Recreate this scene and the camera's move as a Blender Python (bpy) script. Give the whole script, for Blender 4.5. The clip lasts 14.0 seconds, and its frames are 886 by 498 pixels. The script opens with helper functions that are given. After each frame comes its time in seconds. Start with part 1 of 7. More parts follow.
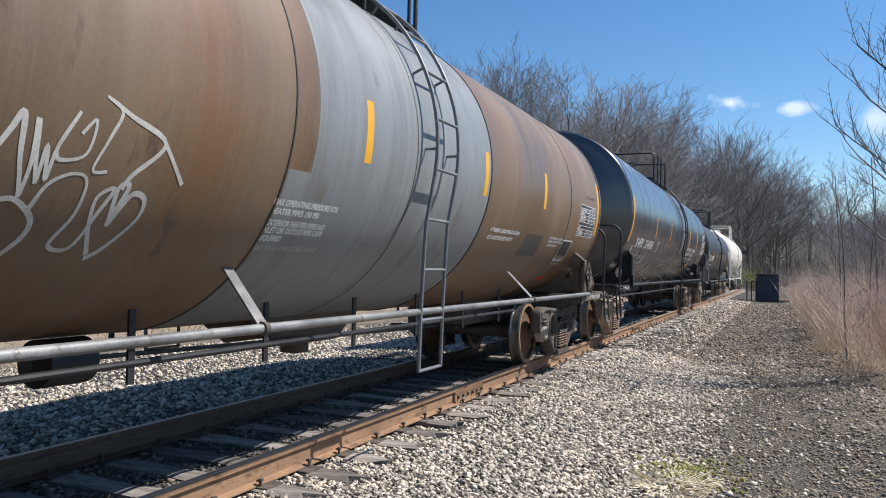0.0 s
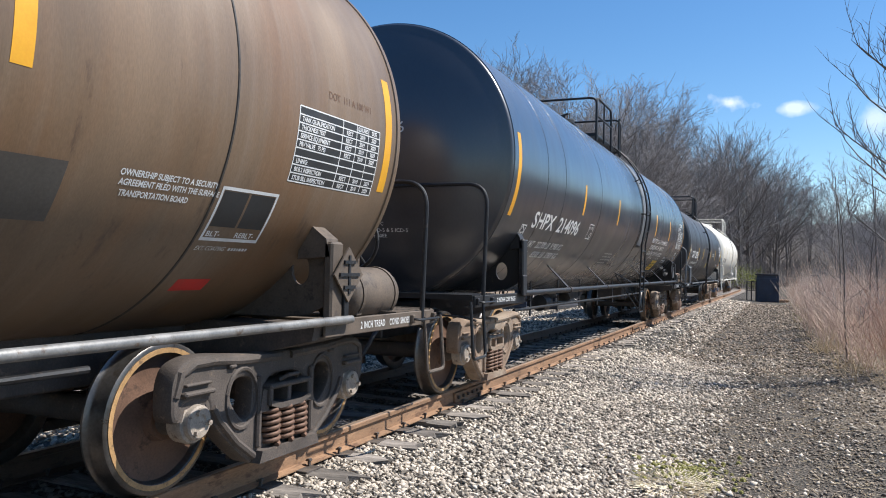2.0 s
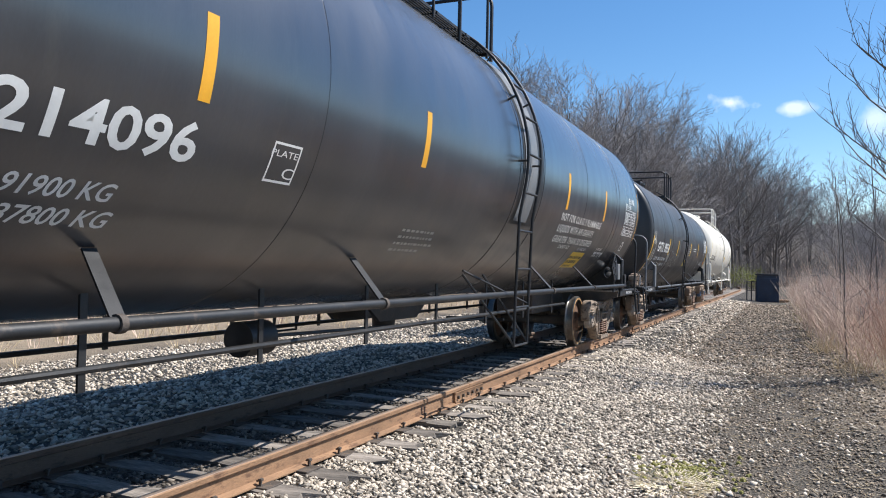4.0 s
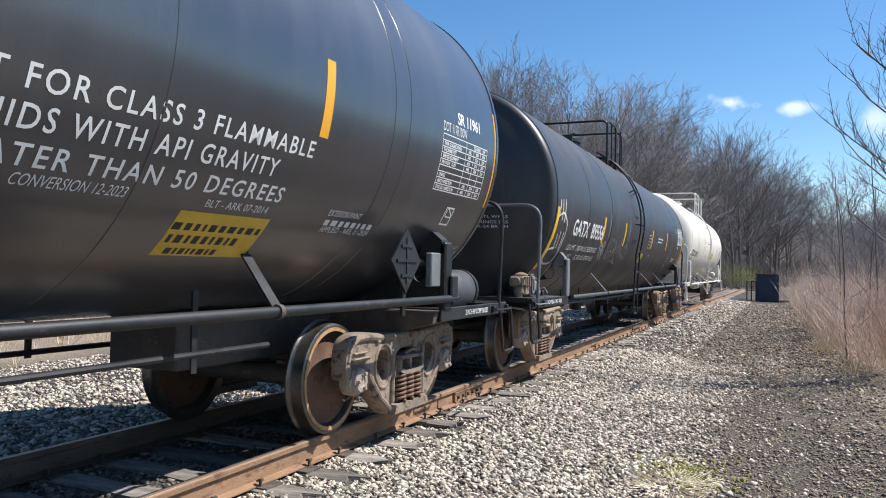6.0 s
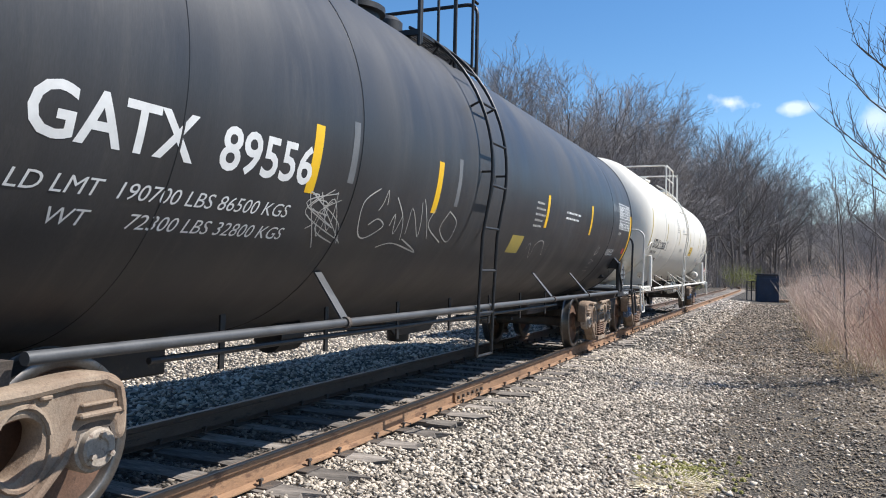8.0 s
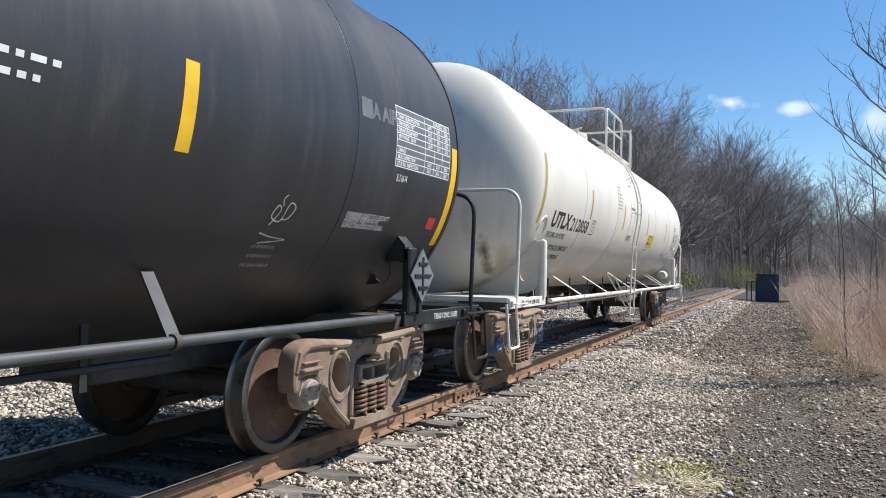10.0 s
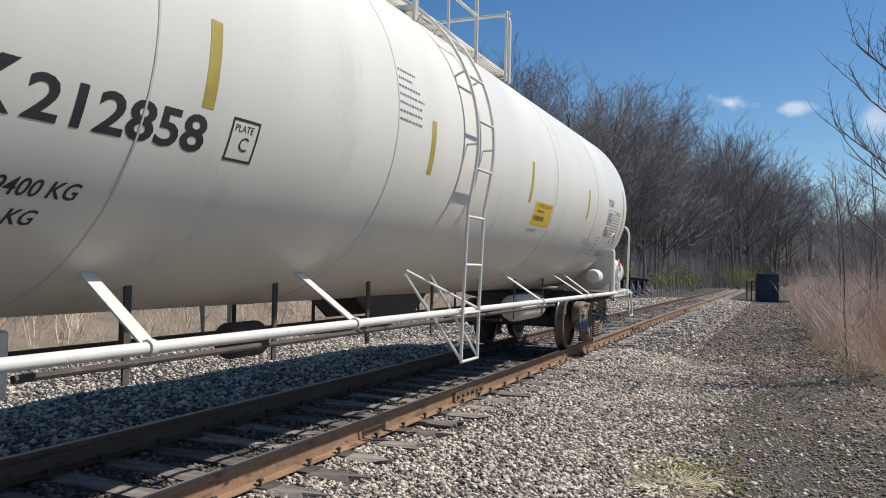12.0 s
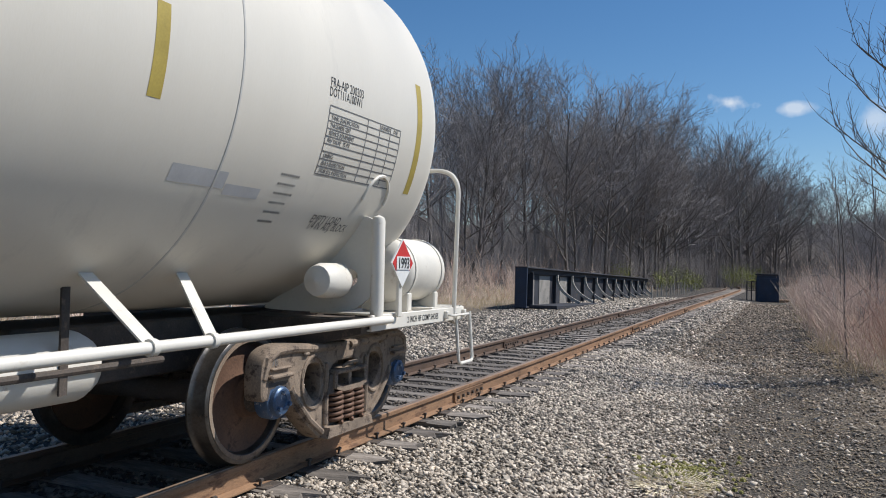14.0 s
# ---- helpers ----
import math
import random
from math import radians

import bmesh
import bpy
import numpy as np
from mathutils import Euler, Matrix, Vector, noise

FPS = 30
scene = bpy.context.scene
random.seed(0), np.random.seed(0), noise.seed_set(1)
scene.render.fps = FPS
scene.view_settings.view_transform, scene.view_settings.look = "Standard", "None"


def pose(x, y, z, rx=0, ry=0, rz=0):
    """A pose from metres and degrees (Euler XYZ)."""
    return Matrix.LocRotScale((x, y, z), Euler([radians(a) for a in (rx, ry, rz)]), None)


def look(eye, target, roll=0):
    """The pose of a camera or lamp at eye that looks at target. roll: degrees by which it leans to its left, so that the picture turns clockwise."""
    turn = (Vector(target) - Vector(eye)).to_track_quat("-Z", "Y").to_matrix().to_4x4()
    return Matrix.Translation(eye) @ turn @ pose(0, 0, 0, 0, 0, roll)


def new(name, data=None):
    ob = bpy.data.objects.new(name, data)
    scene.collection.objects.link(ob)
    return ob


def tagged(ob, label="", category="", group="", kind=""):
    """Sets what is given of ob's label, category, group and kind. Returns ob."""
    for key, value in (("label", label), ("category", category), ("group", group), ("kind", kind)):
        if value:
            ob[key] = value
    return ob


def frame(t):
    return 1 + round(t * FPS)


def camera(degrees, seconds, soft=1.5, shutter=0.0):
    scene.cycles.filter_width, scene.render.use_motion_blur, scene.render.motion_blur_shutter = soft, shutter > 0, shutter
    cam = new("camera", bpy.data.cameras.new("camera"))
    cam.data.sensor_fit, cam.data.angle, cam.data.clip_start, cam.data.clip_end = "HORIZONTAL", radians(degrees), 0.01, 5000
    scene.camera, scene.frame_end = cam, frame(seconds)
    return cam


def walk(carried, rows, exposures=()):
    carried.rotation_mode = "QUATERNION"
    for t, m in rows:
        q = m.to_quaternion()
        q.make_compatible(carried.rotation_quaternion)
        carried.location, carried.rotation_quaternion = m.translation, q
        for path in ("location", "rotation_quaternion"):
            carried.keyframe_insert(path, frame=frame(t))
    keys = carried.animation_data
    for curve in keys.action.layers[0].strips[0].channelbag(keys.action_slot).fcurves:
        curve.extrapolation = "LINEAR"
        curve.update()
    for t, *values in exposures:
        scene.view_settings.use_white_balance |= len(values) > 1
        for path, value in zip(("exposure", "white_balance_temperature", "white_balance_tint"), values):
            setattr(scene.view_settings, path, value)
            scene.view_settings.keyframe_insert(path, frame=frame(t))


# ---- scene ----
# camera: hand-held still, beside a single track; rail tops are at z = 0, the track runs along y
cam = camera(59.38, 14.0, soft=1.0, shutter=0.0)
EYE = Vector((4.188, 0.0, 1.398))
YAW, PITCH, ROLL = 23.386, 1.308, 1.194
AIM = EYE + Vector((-math.sin(radians(YAW)) * math.cos(radians(PITCH)), math.cos(radians(YAW)) * math.cos(radians(PITCH)), math.sin(radians(PITCH))))
walk(cam, [(0.0, look(EYE, AIM, ROLL)), (14.0, look(EYE, AIM, ROLL))], [
    (0.0, 0.42, 6350, 10), (1.5, 0.50, 6350, 10), (3.0, 0.64, 6350, 10), (5.5, 0.57, 6350, 10), (7.5, 0.57, 6350, 10),
    (10.4, 0.36, 6350, 10), (11.0, 0.20, 6350, 10), (12.0, -0.02, 6350, 10), (14.0, -0.03, 6350, 10)])

# ---------------------------------------------------------------- light
SUN = Vector((0.68, 0.46, 1.0)).normalized()
world = bpy.data.worlds.new("sky")
scene.world = world
world.use_nodes = True
wn, wl = world.node_tree.nodes, world.node_tree.links
wn.clear()
w_out = wn.new("ShaderNodeOutputWorld")
w_bg = wn.new("ShaderNodeBackground")
w_sky = wn.new("ShaderNodeTexSky")
w_sky.sky_type = "NISHITA"
w_sky.sun_disc = False
w_sky.sun_elevation = math.asin(SUN.z)
w_sky.sun_rotation = math.atan2(SUN.x, SUN.y)
w_sky.altitude = 200
w_sky.air_density, w_sky.dust_density, w_sky.ozone_density = 1.0, 0.25, 3.0
w_bg.inputs["Strength"].default_value = 0.1
w_hue = wn.new("ShaderNodeHueSaturation")
w_hue.inputs["Saturation"].default_value = 1.23
wl.new(w_sky.outputs[0], w_hue.inputs["Color"])
# a few small fair-weather clouds low over the woods
w_tc = wn.new("ShaderNodeTexCoord")
w_noise = wn.new("ShaderNodeTexNoise")
w_noise.inputs["Scale"].default_value, w_noise.inputs["Detail"].default_value = 26.0, 7.0
wl.new(w_tc.outputs["Generated"], w_noise.inputs[0])
sky_colour = w_hue.outputs[0]
for centre, size, dense in (((-0.0532, 0.9781, 0.2014), (0.036, 0.05, 0.017), 1.0), ((0.0172, 0.9811, 0.1928), (0.020, 0.05, 0.008), 0.6), ((0.1003, 0.98, 0.1716), (0.022, 0.05, 0.022), 0.5),
                            ((-0.9, 0.2, 0.35), (0.25, 0.25, 0.08), 0.8), ((0.6, -0.7, 0.3), (0.3, 0.25, 0.08), 0.8)):
    sub = wn.new("ShaderNodeVectorMath")
    sub.operation = "SUBTRACT"
    sub.inputs[1].default_value = centre
    wl.new(w_tc.outputs["Generated"], sub.inputs[0])
    div = wn.new("ShaderNodeVectorMath")
    div.operation = "DIVIDE"
    div.inputs[1].default_value = size
    wl.new(sub.outputs[0], div.inputs[0])
    ln = wn.new("ShaderNodeVectorMath")
    ln.operation = "LENGTH"
    wl.new(div.outputs[0], ln.inputs[0])
    add = wn.new("ShaderNodeMath")
    add.operation = "MULTIPLY_ADD"
    add.inputs[1].default_value, add.inputs[2].default_value = 2.6, -1.3
    wl.new(w_noise.outputs[0], add.inputs[0])
    edge = wn.new("ShaderNodeMath")
    edge.operation = "SUBTRACT"
    wl.new(add.outputs[0], edge.inputs[0])
    wl.new(ln.outputs["Value"], edge.inputs[1])
    mask = wn.new("ShaderNodeMapRange")
    mask.inputs[1].default_value, mask.inputs[2].default_value, mask.inputs[4].default_value = -0.9, -0.1, dense
    wl.new(edge.outputs[0], mask.inputs[0])
    blend = wn.new("ShaderNodeMix")
    blend.data_type = "RGBA"
    blend.inputs[7].default_value = (8.5, 8.8, 9.2, 1)
    wl.new(mask.outputs[0], blend.inputs[0])
    wl.new(sky_colour, blend.inputs[6])
    sky_colour = blend.outputs[2]
wl.new(sky_colour, w_bg.inputs[0])
wl.new(w_bg.outputs[0], w_out.inputs[0])
sun_data = bpy.data.lights.new("sun", "SUN")
sun_data.energy, sun_data.angle, sun_data.color = 4.9, radians(0.55), (1.0, 0.96, 0.90)
sun_lamp = new("sun", sun_data)
sun_lamp.matrix_world = look(SUN * 50, (0, 0, 0))


# ---------------------------------------------------------------- materials
def mat(name, base, rough=0.6, metal=0.0, spots=None, spot_amount=0.5, scale=3.0, fine=60.0, var=0.25, bump=0.15, stretch=(1, 1, 1), coat=0.0, coat_rough=0.12,
        random_piece=0.0, island=False, second=None, second_scale=0.7, second_amount=0.5, streaks=None, streak_amount=0.4, ripple=0.0):
    """A procedural surface: base colour varied at two scales, with optional spots (rust, dirt) and grain relief."""
    m = bpy.data.materials.new(name)
    m.use_nodes = True
    n, l = m.node_tree.nodes, m.node_tree.links
    b = n["Principled BSDF"]
    b.inputs["Roughness"].default_value, b.inputs["Metallic"].default_value = rough, metal
    if coat:
        b.inputs["Coat Weight"].default_value = coat
        b.inputs["Coat Roughness"].default_value = coat_rough
        b.inputs["Coat IOR"].default_value = 1.75
    tc = n.new("ShaderNodeTexCoord")
    mp = n.new("ShaderNodeMapping")
    mp.inputs["Scale"].default_value = stretch
    l.new(tc.outputs["Object"], mp.inputs[0])

    def tex(s, detail=6.0, r=0.6):
        t = n.new("ShaderNodeTexNoise")
        t.inputs["Scale"].default_value, t.inputs["Detail"].default_value, t.inputs["Roughness"].default_value = s, detail, r
        l.new(mp.outputs[0], t.inputs[0])
        return t.outputs[0]

    def mix(fac, a, c, mode="MIX"):
        x = n.new("ShaderNodeMix")
        x.data_type, x.blend_type = "RGBA", mode
        for sock, v in ((x.inputs[0], fac), (x.inputs[6], a), (x.inputs[7], c)):
            if hasattr(v, "links"):
                l.new(v, sock)
            elif isinstance(v, (int, float)):
                sock.default_value = v
            else:
                sock.default_value = (*v, 1)
        return x.outputs[2]

    def ramp(v, lo, hi):
        x = n.new("ShaderNodeMapRange")
        x.inputs[1].default_value, x.inputs[2].default_value = lo, hi
        l.new(v, x.inputs[0])
        return x.outputs[0]

    dark = tuple(c * (1 - var) for c in base)
    light = tuple(min(1, c * (1 + var)) for c in base)
    coarse, grain = tex(scale), tex(fine, 3.0)
    col = mix(ramp(coarse, 0.3, 0.7), dark, light)
    if second:
        col = mix(ramp(tex(second_scale, 5.0), 0.62 - 0.3 * second_amount, 0.78 - 0.3 * second_amount), col, second)
    if streaks:
        # rain-washed runs down the sides
        fall = n.new("ShaderNodeMapping")
        fall.inputs["Scale"].default_value = (0.4, 9.0, 0.35)
        l.new(tc.outputs["Object"], fall.inputs[0])
        run = n.new("ShaderNodeTexNoise")
        run.inputs["Scale"].default_value, run.inputs["Detail"].default_value, run.inputs["Roughness"].default_value = 1.0, 5.0, 0.62
        l.new(fall.outputs[0], run.inputs[0])
        thin = n.new("ShaderNodeMath")
        thin.operation = "MULTIPLY"
        l.new(ramp(run.outputs[0], 0.47, 0.72), thin.inputs[0])
        l.new(ramp(tex(0.9, 4.0), 0.35, 0.62), thin.inputs[1])
        faint = n.new("ShaderNodeMath")
        faint.operation = "MULTIPLY"
        faint.inputs[1].default_value = streak_amount
        l.new(thin.outputs[0], faint.inputs[0])
        col = mix(faint.outputs[0], col, streaks)
    if spots:
        col = mix(ramp(tex(scale * 2.3, 8.0, 0.7), 0.66 - 0.3 * spot_amount, 0.74 - 0.28 * spot_amount), col, spots)
    col = mix(0.35 * min(1, var * 2), col, mix(ramp(grain, 0.3, 0.7), (0.25, 0.25, 0.25), (1.0, 1.0, 1.0)), "OVERLAY")
    if random_piece:
        oi = n.new("ShaderNodeNewGeometry" if island else "ShaderNodeObjectInfo")
        rnd = oi.outputs["Random Per Island"] if island else oi.outputs["Random"]
        col = mix(1.0, col, mix(rnd, (1 - random_piece,) * 3, (1 + 0.85 * random_piece,) * 3), "MULTIPLY")
    l.new(col, b.inputs["Base Color"])
    rr = n.new("ShaderNodeMapRange")
    rr.inputs[1].default_value, rr.inputs[2].default_value = 0.3, 0.7
    rr.inputs[3].default_value, rr.inputs[4].default_value = max(0.02, rough - 0.1), min(1, rough + 0.12)
    l.new(coarse, rr.inputs[0])
    l.new(rr.outputs[0], b.inputs["Roughness"])
    if bump:
        bp = n.new("ShaderNodeBump")
        bp.inputs["Strength"].default_value, bp.inputs["Distance"].default_value = bump, 0.01
        l.new(grain, bp.inputs["Height"])
        if ripple:
            # slight waviness of a sheet-metal jacket
            wave = n.new("ShaderNodeBump")
            wave.inputs["Strength"].default_value, wave.inputs["Distance"].default_value = 1.0, ripple
            l.new(tex(1.6, 1.0, 0.3), wave.inputs["Height"])
            l.new(wave.outputs[0], bp.inputs["Normal"])
        l.new(bp.outputs[0], b.inputs["Normal"])
    return m


M = {
    "stone": mat("ballast_stone", (0.45, 0.385, 0.31), 0.92, scale=30, fine=120, var=0.22, bump=0.3, random_piece=0.78, island=True),
    "single_stone": mat("single_ballast_stone", (0.42, 0.365, 0.30), 0.92, scale=3, fine=12, var=0.25, bump=0.3, random_piece=0.6),
    "dark_stone": mat("cinder_stone", (0.255, 0.202, 0.15), 0.92, scale=30, fine=120, var=0.3, bump=0.3, random_piece=0.75, island=True),
    "track_stone": mat("darker_ballast_stone", (0.135, 0.115, 0.095), 0.88, scale=30, fine=120, var=0.25, bump=0.3, random_piece=0.7, island=True),
    # the far rail's shade is put into this darker rust
    "rail_shaded": mat("shade_darkened_rusty_rail", (0.115, 0.073, 0.050), 0.7, 0.1, scale=6, fine=90, var=0.3, bump=0.3, spots=(0.06, 0.04, 0.03), spot_amount=0.35, stretch=(1, 0.3, 1)),
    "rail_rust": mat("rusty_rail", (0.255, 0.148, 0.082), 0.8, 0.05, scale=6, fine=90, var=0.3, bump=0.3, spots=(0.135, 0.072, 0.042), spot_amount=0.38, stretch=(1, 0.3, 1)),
    "rail_head": mat("rail_running_surface", (0.36, 0.26, 0.185), 0.42, 0.5, scale=5, fine=60, var=0.25, bump=0.1, stretch=(1, 0.1, 1)),
    "tie": mat("weathered_tie", (0.185, 0.160, 0.138), 0.95, scale=9, fine=70, var=0.5, bump=0.7, stretch=(0.15, 1, 1), random_piece=0.4),
    "brown_paint": mat("brown_tank_paint", (0.162, 0.108, 0.066), 0.42, scale=1.1, fine=90, var=0.25, bump=0.05, second=(0.185, 0.100, 0.048), second_scale=0.62, second_amount=0.38, stretch=(1, 1.6, 0.35), spots=(0.105, 0.066, 0.042), spot_amount=0.22, streaks=(0.26, 0.205, 0.155), streak_amount=0.45, ripple=0.006),
    "grey_paint": mat("grey_tank_patch", (0.225, 0.234, 0.234), 0.45, scale=1.3, fine=90, var=0.18, bump=0.05, stretch=(1, 1.6, 0.3), spots=(0.17, 0.16, 0.145), spot_amount=0.3, streaks=(0.12, 0.10, 0.085), streak_amount=0.5, ripple=0.006),
    "dark_grey_paint": mat("repainted_tank_patch", (0.075, 0.066, 0.056), 0.55, scale=2.5, fine=60, var=0.25, bump=0.05),
    "gloss_black": mat("glossy_black_tank_paint", (0.022, 0.024, 0.030), 0.42, coat=1.0, coat_rough=0.24, scale=0.9, fine=50, var=0.2, bump=0.02, spots=(0.030, 0.031, 0.034), spot_amount=0.3, stretch=(1, 1.4, 0.4), streaks=(0.06, 0.058, 0.056), streak_amount=0.22, ripple=0.012),
    "matt_black": mat("faded_black_tank_paint", (0.032, 0.032, 0.034), 0.44, scale=0.8, fine=80, var=0.25, bump=0.04, spots=(0.05, 0.047, 0.045), spot_amount=0.3, stretch=(1, 1.5, 0.3), streaks=(0.085, 0.078, 0.070), streak_amount=0.35, ripple=0.008),
    "frame_black": mat("black_frame_steel", (0.014, 0.014, 0.015), 0.5, scale=4, fine=80, var=0.35, bump=0.1, spots=(0.05, 0.038, 0.03), spot_amount=0.25),
    "frame_brown": mat("dusty_brown_steel", (0.10, 0.075, 0.055), 0.7, scale=4, fine=80, var=0.3, bump=0.15, spots=(0.06, 0.045, 0.035), spot_amount=0.35),
    "frame_white": mat("white_frame_paint", (0.72, 0.68, 0.60), 0.5, scale=3, fine=70, var=0.07, bump=0.06, spots=(0.55, 0.47, 0.38), spot_amount=0.16),
    "grey_steel": mat("grey_painted_steel", (0.16, 0.165, 0.17), 0.5, scale=4, fine=70, var=0.2, bump=0.08),
    "dark_steel": mat("dark_grey_painted_steel", (0.065, 0.066, 0.068), 0.5, scale=4, fine=70, var=0.25, bump=0.08),
    "galvanised": mat("worn_grey_pipe", (0.21, 0.205, 0.195), 0.48, 0.3, scale=5, fine=70, var=0.3, bump=0.06, spots=(0.12, 0.09, 0.07), spot_amount=0.3),
    # darker copy of the cast steel, with the rear trucks' shade in its colour
    "cast_shaded": mat("shaded_cast_steel", (0.22, 0.168, 0.124), 0.82, scale=5, fine=80, var=0.35, bump=0.3, spots=(0.07, 0.05, 0.04), spot_amount=0.42),
    "cast": mat("dusty_cast_steel", (0.29, 0.222, 0.162), 0.85, scale=4, fine=80, var=0.25, bump=0.3, spots=(0.14, 0.095, 0.066), spot_amount=0.32, second=(0.21, 0.145, 0.10), second_scale=2.2, second_amount=0.6),
    # greasy running gear; its dark tone also paints shade under the car bodies
    "cast_dark": mat("greasy_and_shaded_steel", (0.075, 0.06, 0.05), 0.75, scale=5, fine=80, var=0.35, bump=0.3, spots=(0.15, 0.11, 0.08), spot_amount=0.25),
    "wheel_plate": mat("rusty_wheel_plate", (0.135, 0.074, 0.047), 0.75, 0.1, scale=4, fine=70, var=0.3, bump=0.15, spots=(0.075, 0.043, 0.03), spot_amount=0.35),
    "wheel_rim": mat("polished_wheel_rim", (0.13, 0.12, 0.11), 0.36, 0.8, scale=6, fine=50, var=0.3, bump=0.05, spots=(0.12, 0.1, 0.085), spot_amount=0.3),
    "spring": mat("rusty_spring_steel", (0.15, 0.085, 0.055), 0.65, 0.3, scale=12, fine=90, var=0.3, bump=0.15),
    "cap_grey": mat("bearing_cap", (0.33, 0.275, 0.22), 0.7, 0.1, scale=9, fine=70, var=0.3, bump=0.15, spots=(0.17, 0.12, 0.09), spot_amount=0.35),
    "cap_blue": mat("blue_bearing_cap", (0.07, 0.12, 0.21), 0.4, 0.4, scale=9, fine=70, var=0.25, bump=0.1, spots=(0.5, 0.5, 0.5), spot_amount=0.3),
    "amber": mat("amber_reflective_tape", (0.75, 0.36, 0.02), 0.45, scale=6, fine=80, var=0.1, bump=0.02),
    "yellow": mat("yellow_reflective_tape", (0.80, 0.47, 0.015), 0.45, scale=6, fine=80, var=0.1, bump=0.02),
    "ring_paint": mat("worn_amber_rim_paint", (0.40, 0.235, 0.10), 0.6, scale=9, fine=60, var=0.25, bump=0.05, spots=(0.2, 0.12, 0.06), spot_amount=0.4),
    "olive_tape": mat("faded_yellow_tape", (0.42, 0.32, 0.07), 0.5, scale=6, fine=80, var=0.14, bump=0.02),
    "grey_tape": mat("grey_old_tape", (0.13, 0.135, 0.14), 0.5, scale=6, fine=60, var=0.2, bump=0.02),
    "yellow_sign": mat("yellow_sticker", (0.72, 0.46, 0.05), 0.5, scale=6, fine=60, var=0.1, bump=0.02),
    "letter_white": mat("white_stencil", (0.72, 0.72, 0.70), 0.55, scale=8, fine=70, var=0.1, bump=0.0),
    "letter_dim": mat("worn_white_stencil", (0.42, 0.41, 0.38), 0.6, scale=8, fine=70, var=0.2, bump=0.0),
    "letter_black": mat("black_stencil", (0.028, 0.028, 0.028), 0.55, scale=8, fine=70, var=0.2, bump=0.0),
    "chalk": mat("chalk_scrawl", (0.55, 0.52, 0.47), 0.9, scale=10, fine=80, var=0.2, bump=0.0),
    "chalk_dim": mat("worn_chalk_scrawl", (0.26, 0.245, 0.225), 0.9, scale=10, fine=80, var=0.3, bump=0.0),
    "red": mat("red_placard", (0.55, 0.035, 0.03), 0.5, scale=8, fine=60, var=0.1, bump=0.02),
    "seam": mat("weld_seam", (0.05, 0.042, 0.035), 0.6, scale=8, fine=60, var=0.3, bump=0.05),
    "seam_white": mat("white_weld_seam", (0.55, 0.53, 0.49), 0.5, scale=8, fine=60, var=0.1, bump=0.05),
    "seam_black": mat("black_jacket_seam", (0.03, 0.03, 0.031), 0.4, scale=8, fine=60, var=0.2, bump=0.02),
    "letter_grey": mat("faded_grey_stencil", (0.16, 0.16, 0.16), 0.6, scale=8, fine=70, var=0.2, bump=0.0),
    "grey_overpaint": mat("pale_grey_overpaint", (0.50, 0.50, 0.50), 0.5, scale=6, fine=60, var=0.08, bump=0.02),
    "bark": mat("grey_bark", (0.155, 0.136, 0.122), 0.95, scale=3, fine=40, var=0.35, bump=0.5, stretch=(1, 1, 0.25)),
    "twig": mat("grey_brown_twigs", (0.275, 0.250, 0.240), 0.95, scale=0.25, fine=20, var=0.4, bump=0.0),
    "brush": mat("reddish_dry_brush", (0.62, 0.475, 0.385), 0.95, scale=1.5, fine=30, var=0.4, bump=0.0, second=(0.45, 0.27, 0.21), second_scale=0.5, second_amount=0.4),
    "dry_grass": mat("straw_grass", (0.52, 0.41, 0.26), 0.9, scale=2, fine=30, var=0.3, bump=0.0),
    "bleached_straw": mat("bleached_straw", (0.74, 0.63, 0.43), 0.9, scale=2, fine=30, var=0.25, bump=0.0),
    "green": mat("spring_green_leaves", (0.28, 0.30, 0.075), 0.8, scale=2, fine=30, var=0.35, bump=0.0),
    "moss": mat("yellow_green_moss", (0.20, 0.185, 0.055), 0.95, scale=12, fine=60, var=0.35, bump=0.3),
    "litter": mat("leaf_litter_ground", (0.20, 0.16, 0.118), 0.95, scale=0.35, fine=14, var=0.35, bump=0.8, spots=(0.12, 0.095, 0.07), spot_amount=0.4),
    "girder": mat("old_dark_girder_paint", (0.030, 0.032, 0.040), 0.7, scale=1.5, fine=40, var=0.4, bump=0.2, spots=(0.075, 0.055, 0.045), spot_amount=0.35),
    "blue_box": mat("dark_blue_painted_steel", (0.022, 0.034, 0.06), 0.6, scale=2, fine=40, var=0.3, bump=0.1, spots=(0.07, 0.06, 0.05), spot_amount=0.25),
    "concrete": mat("weathered_concrete", (0.27, 0.25, 0.225), 0.92, scale=2, fine=40, var=0.25, bump=0.3, spots=(0.17, 0.16, 0.14), spot_amount=0.4),
    "fence_post": mat("pale_fence_post", (0.42, 0.39, 0.34), 0.85, scale=4, fine=50, var=0.25, bump=0.1),
}


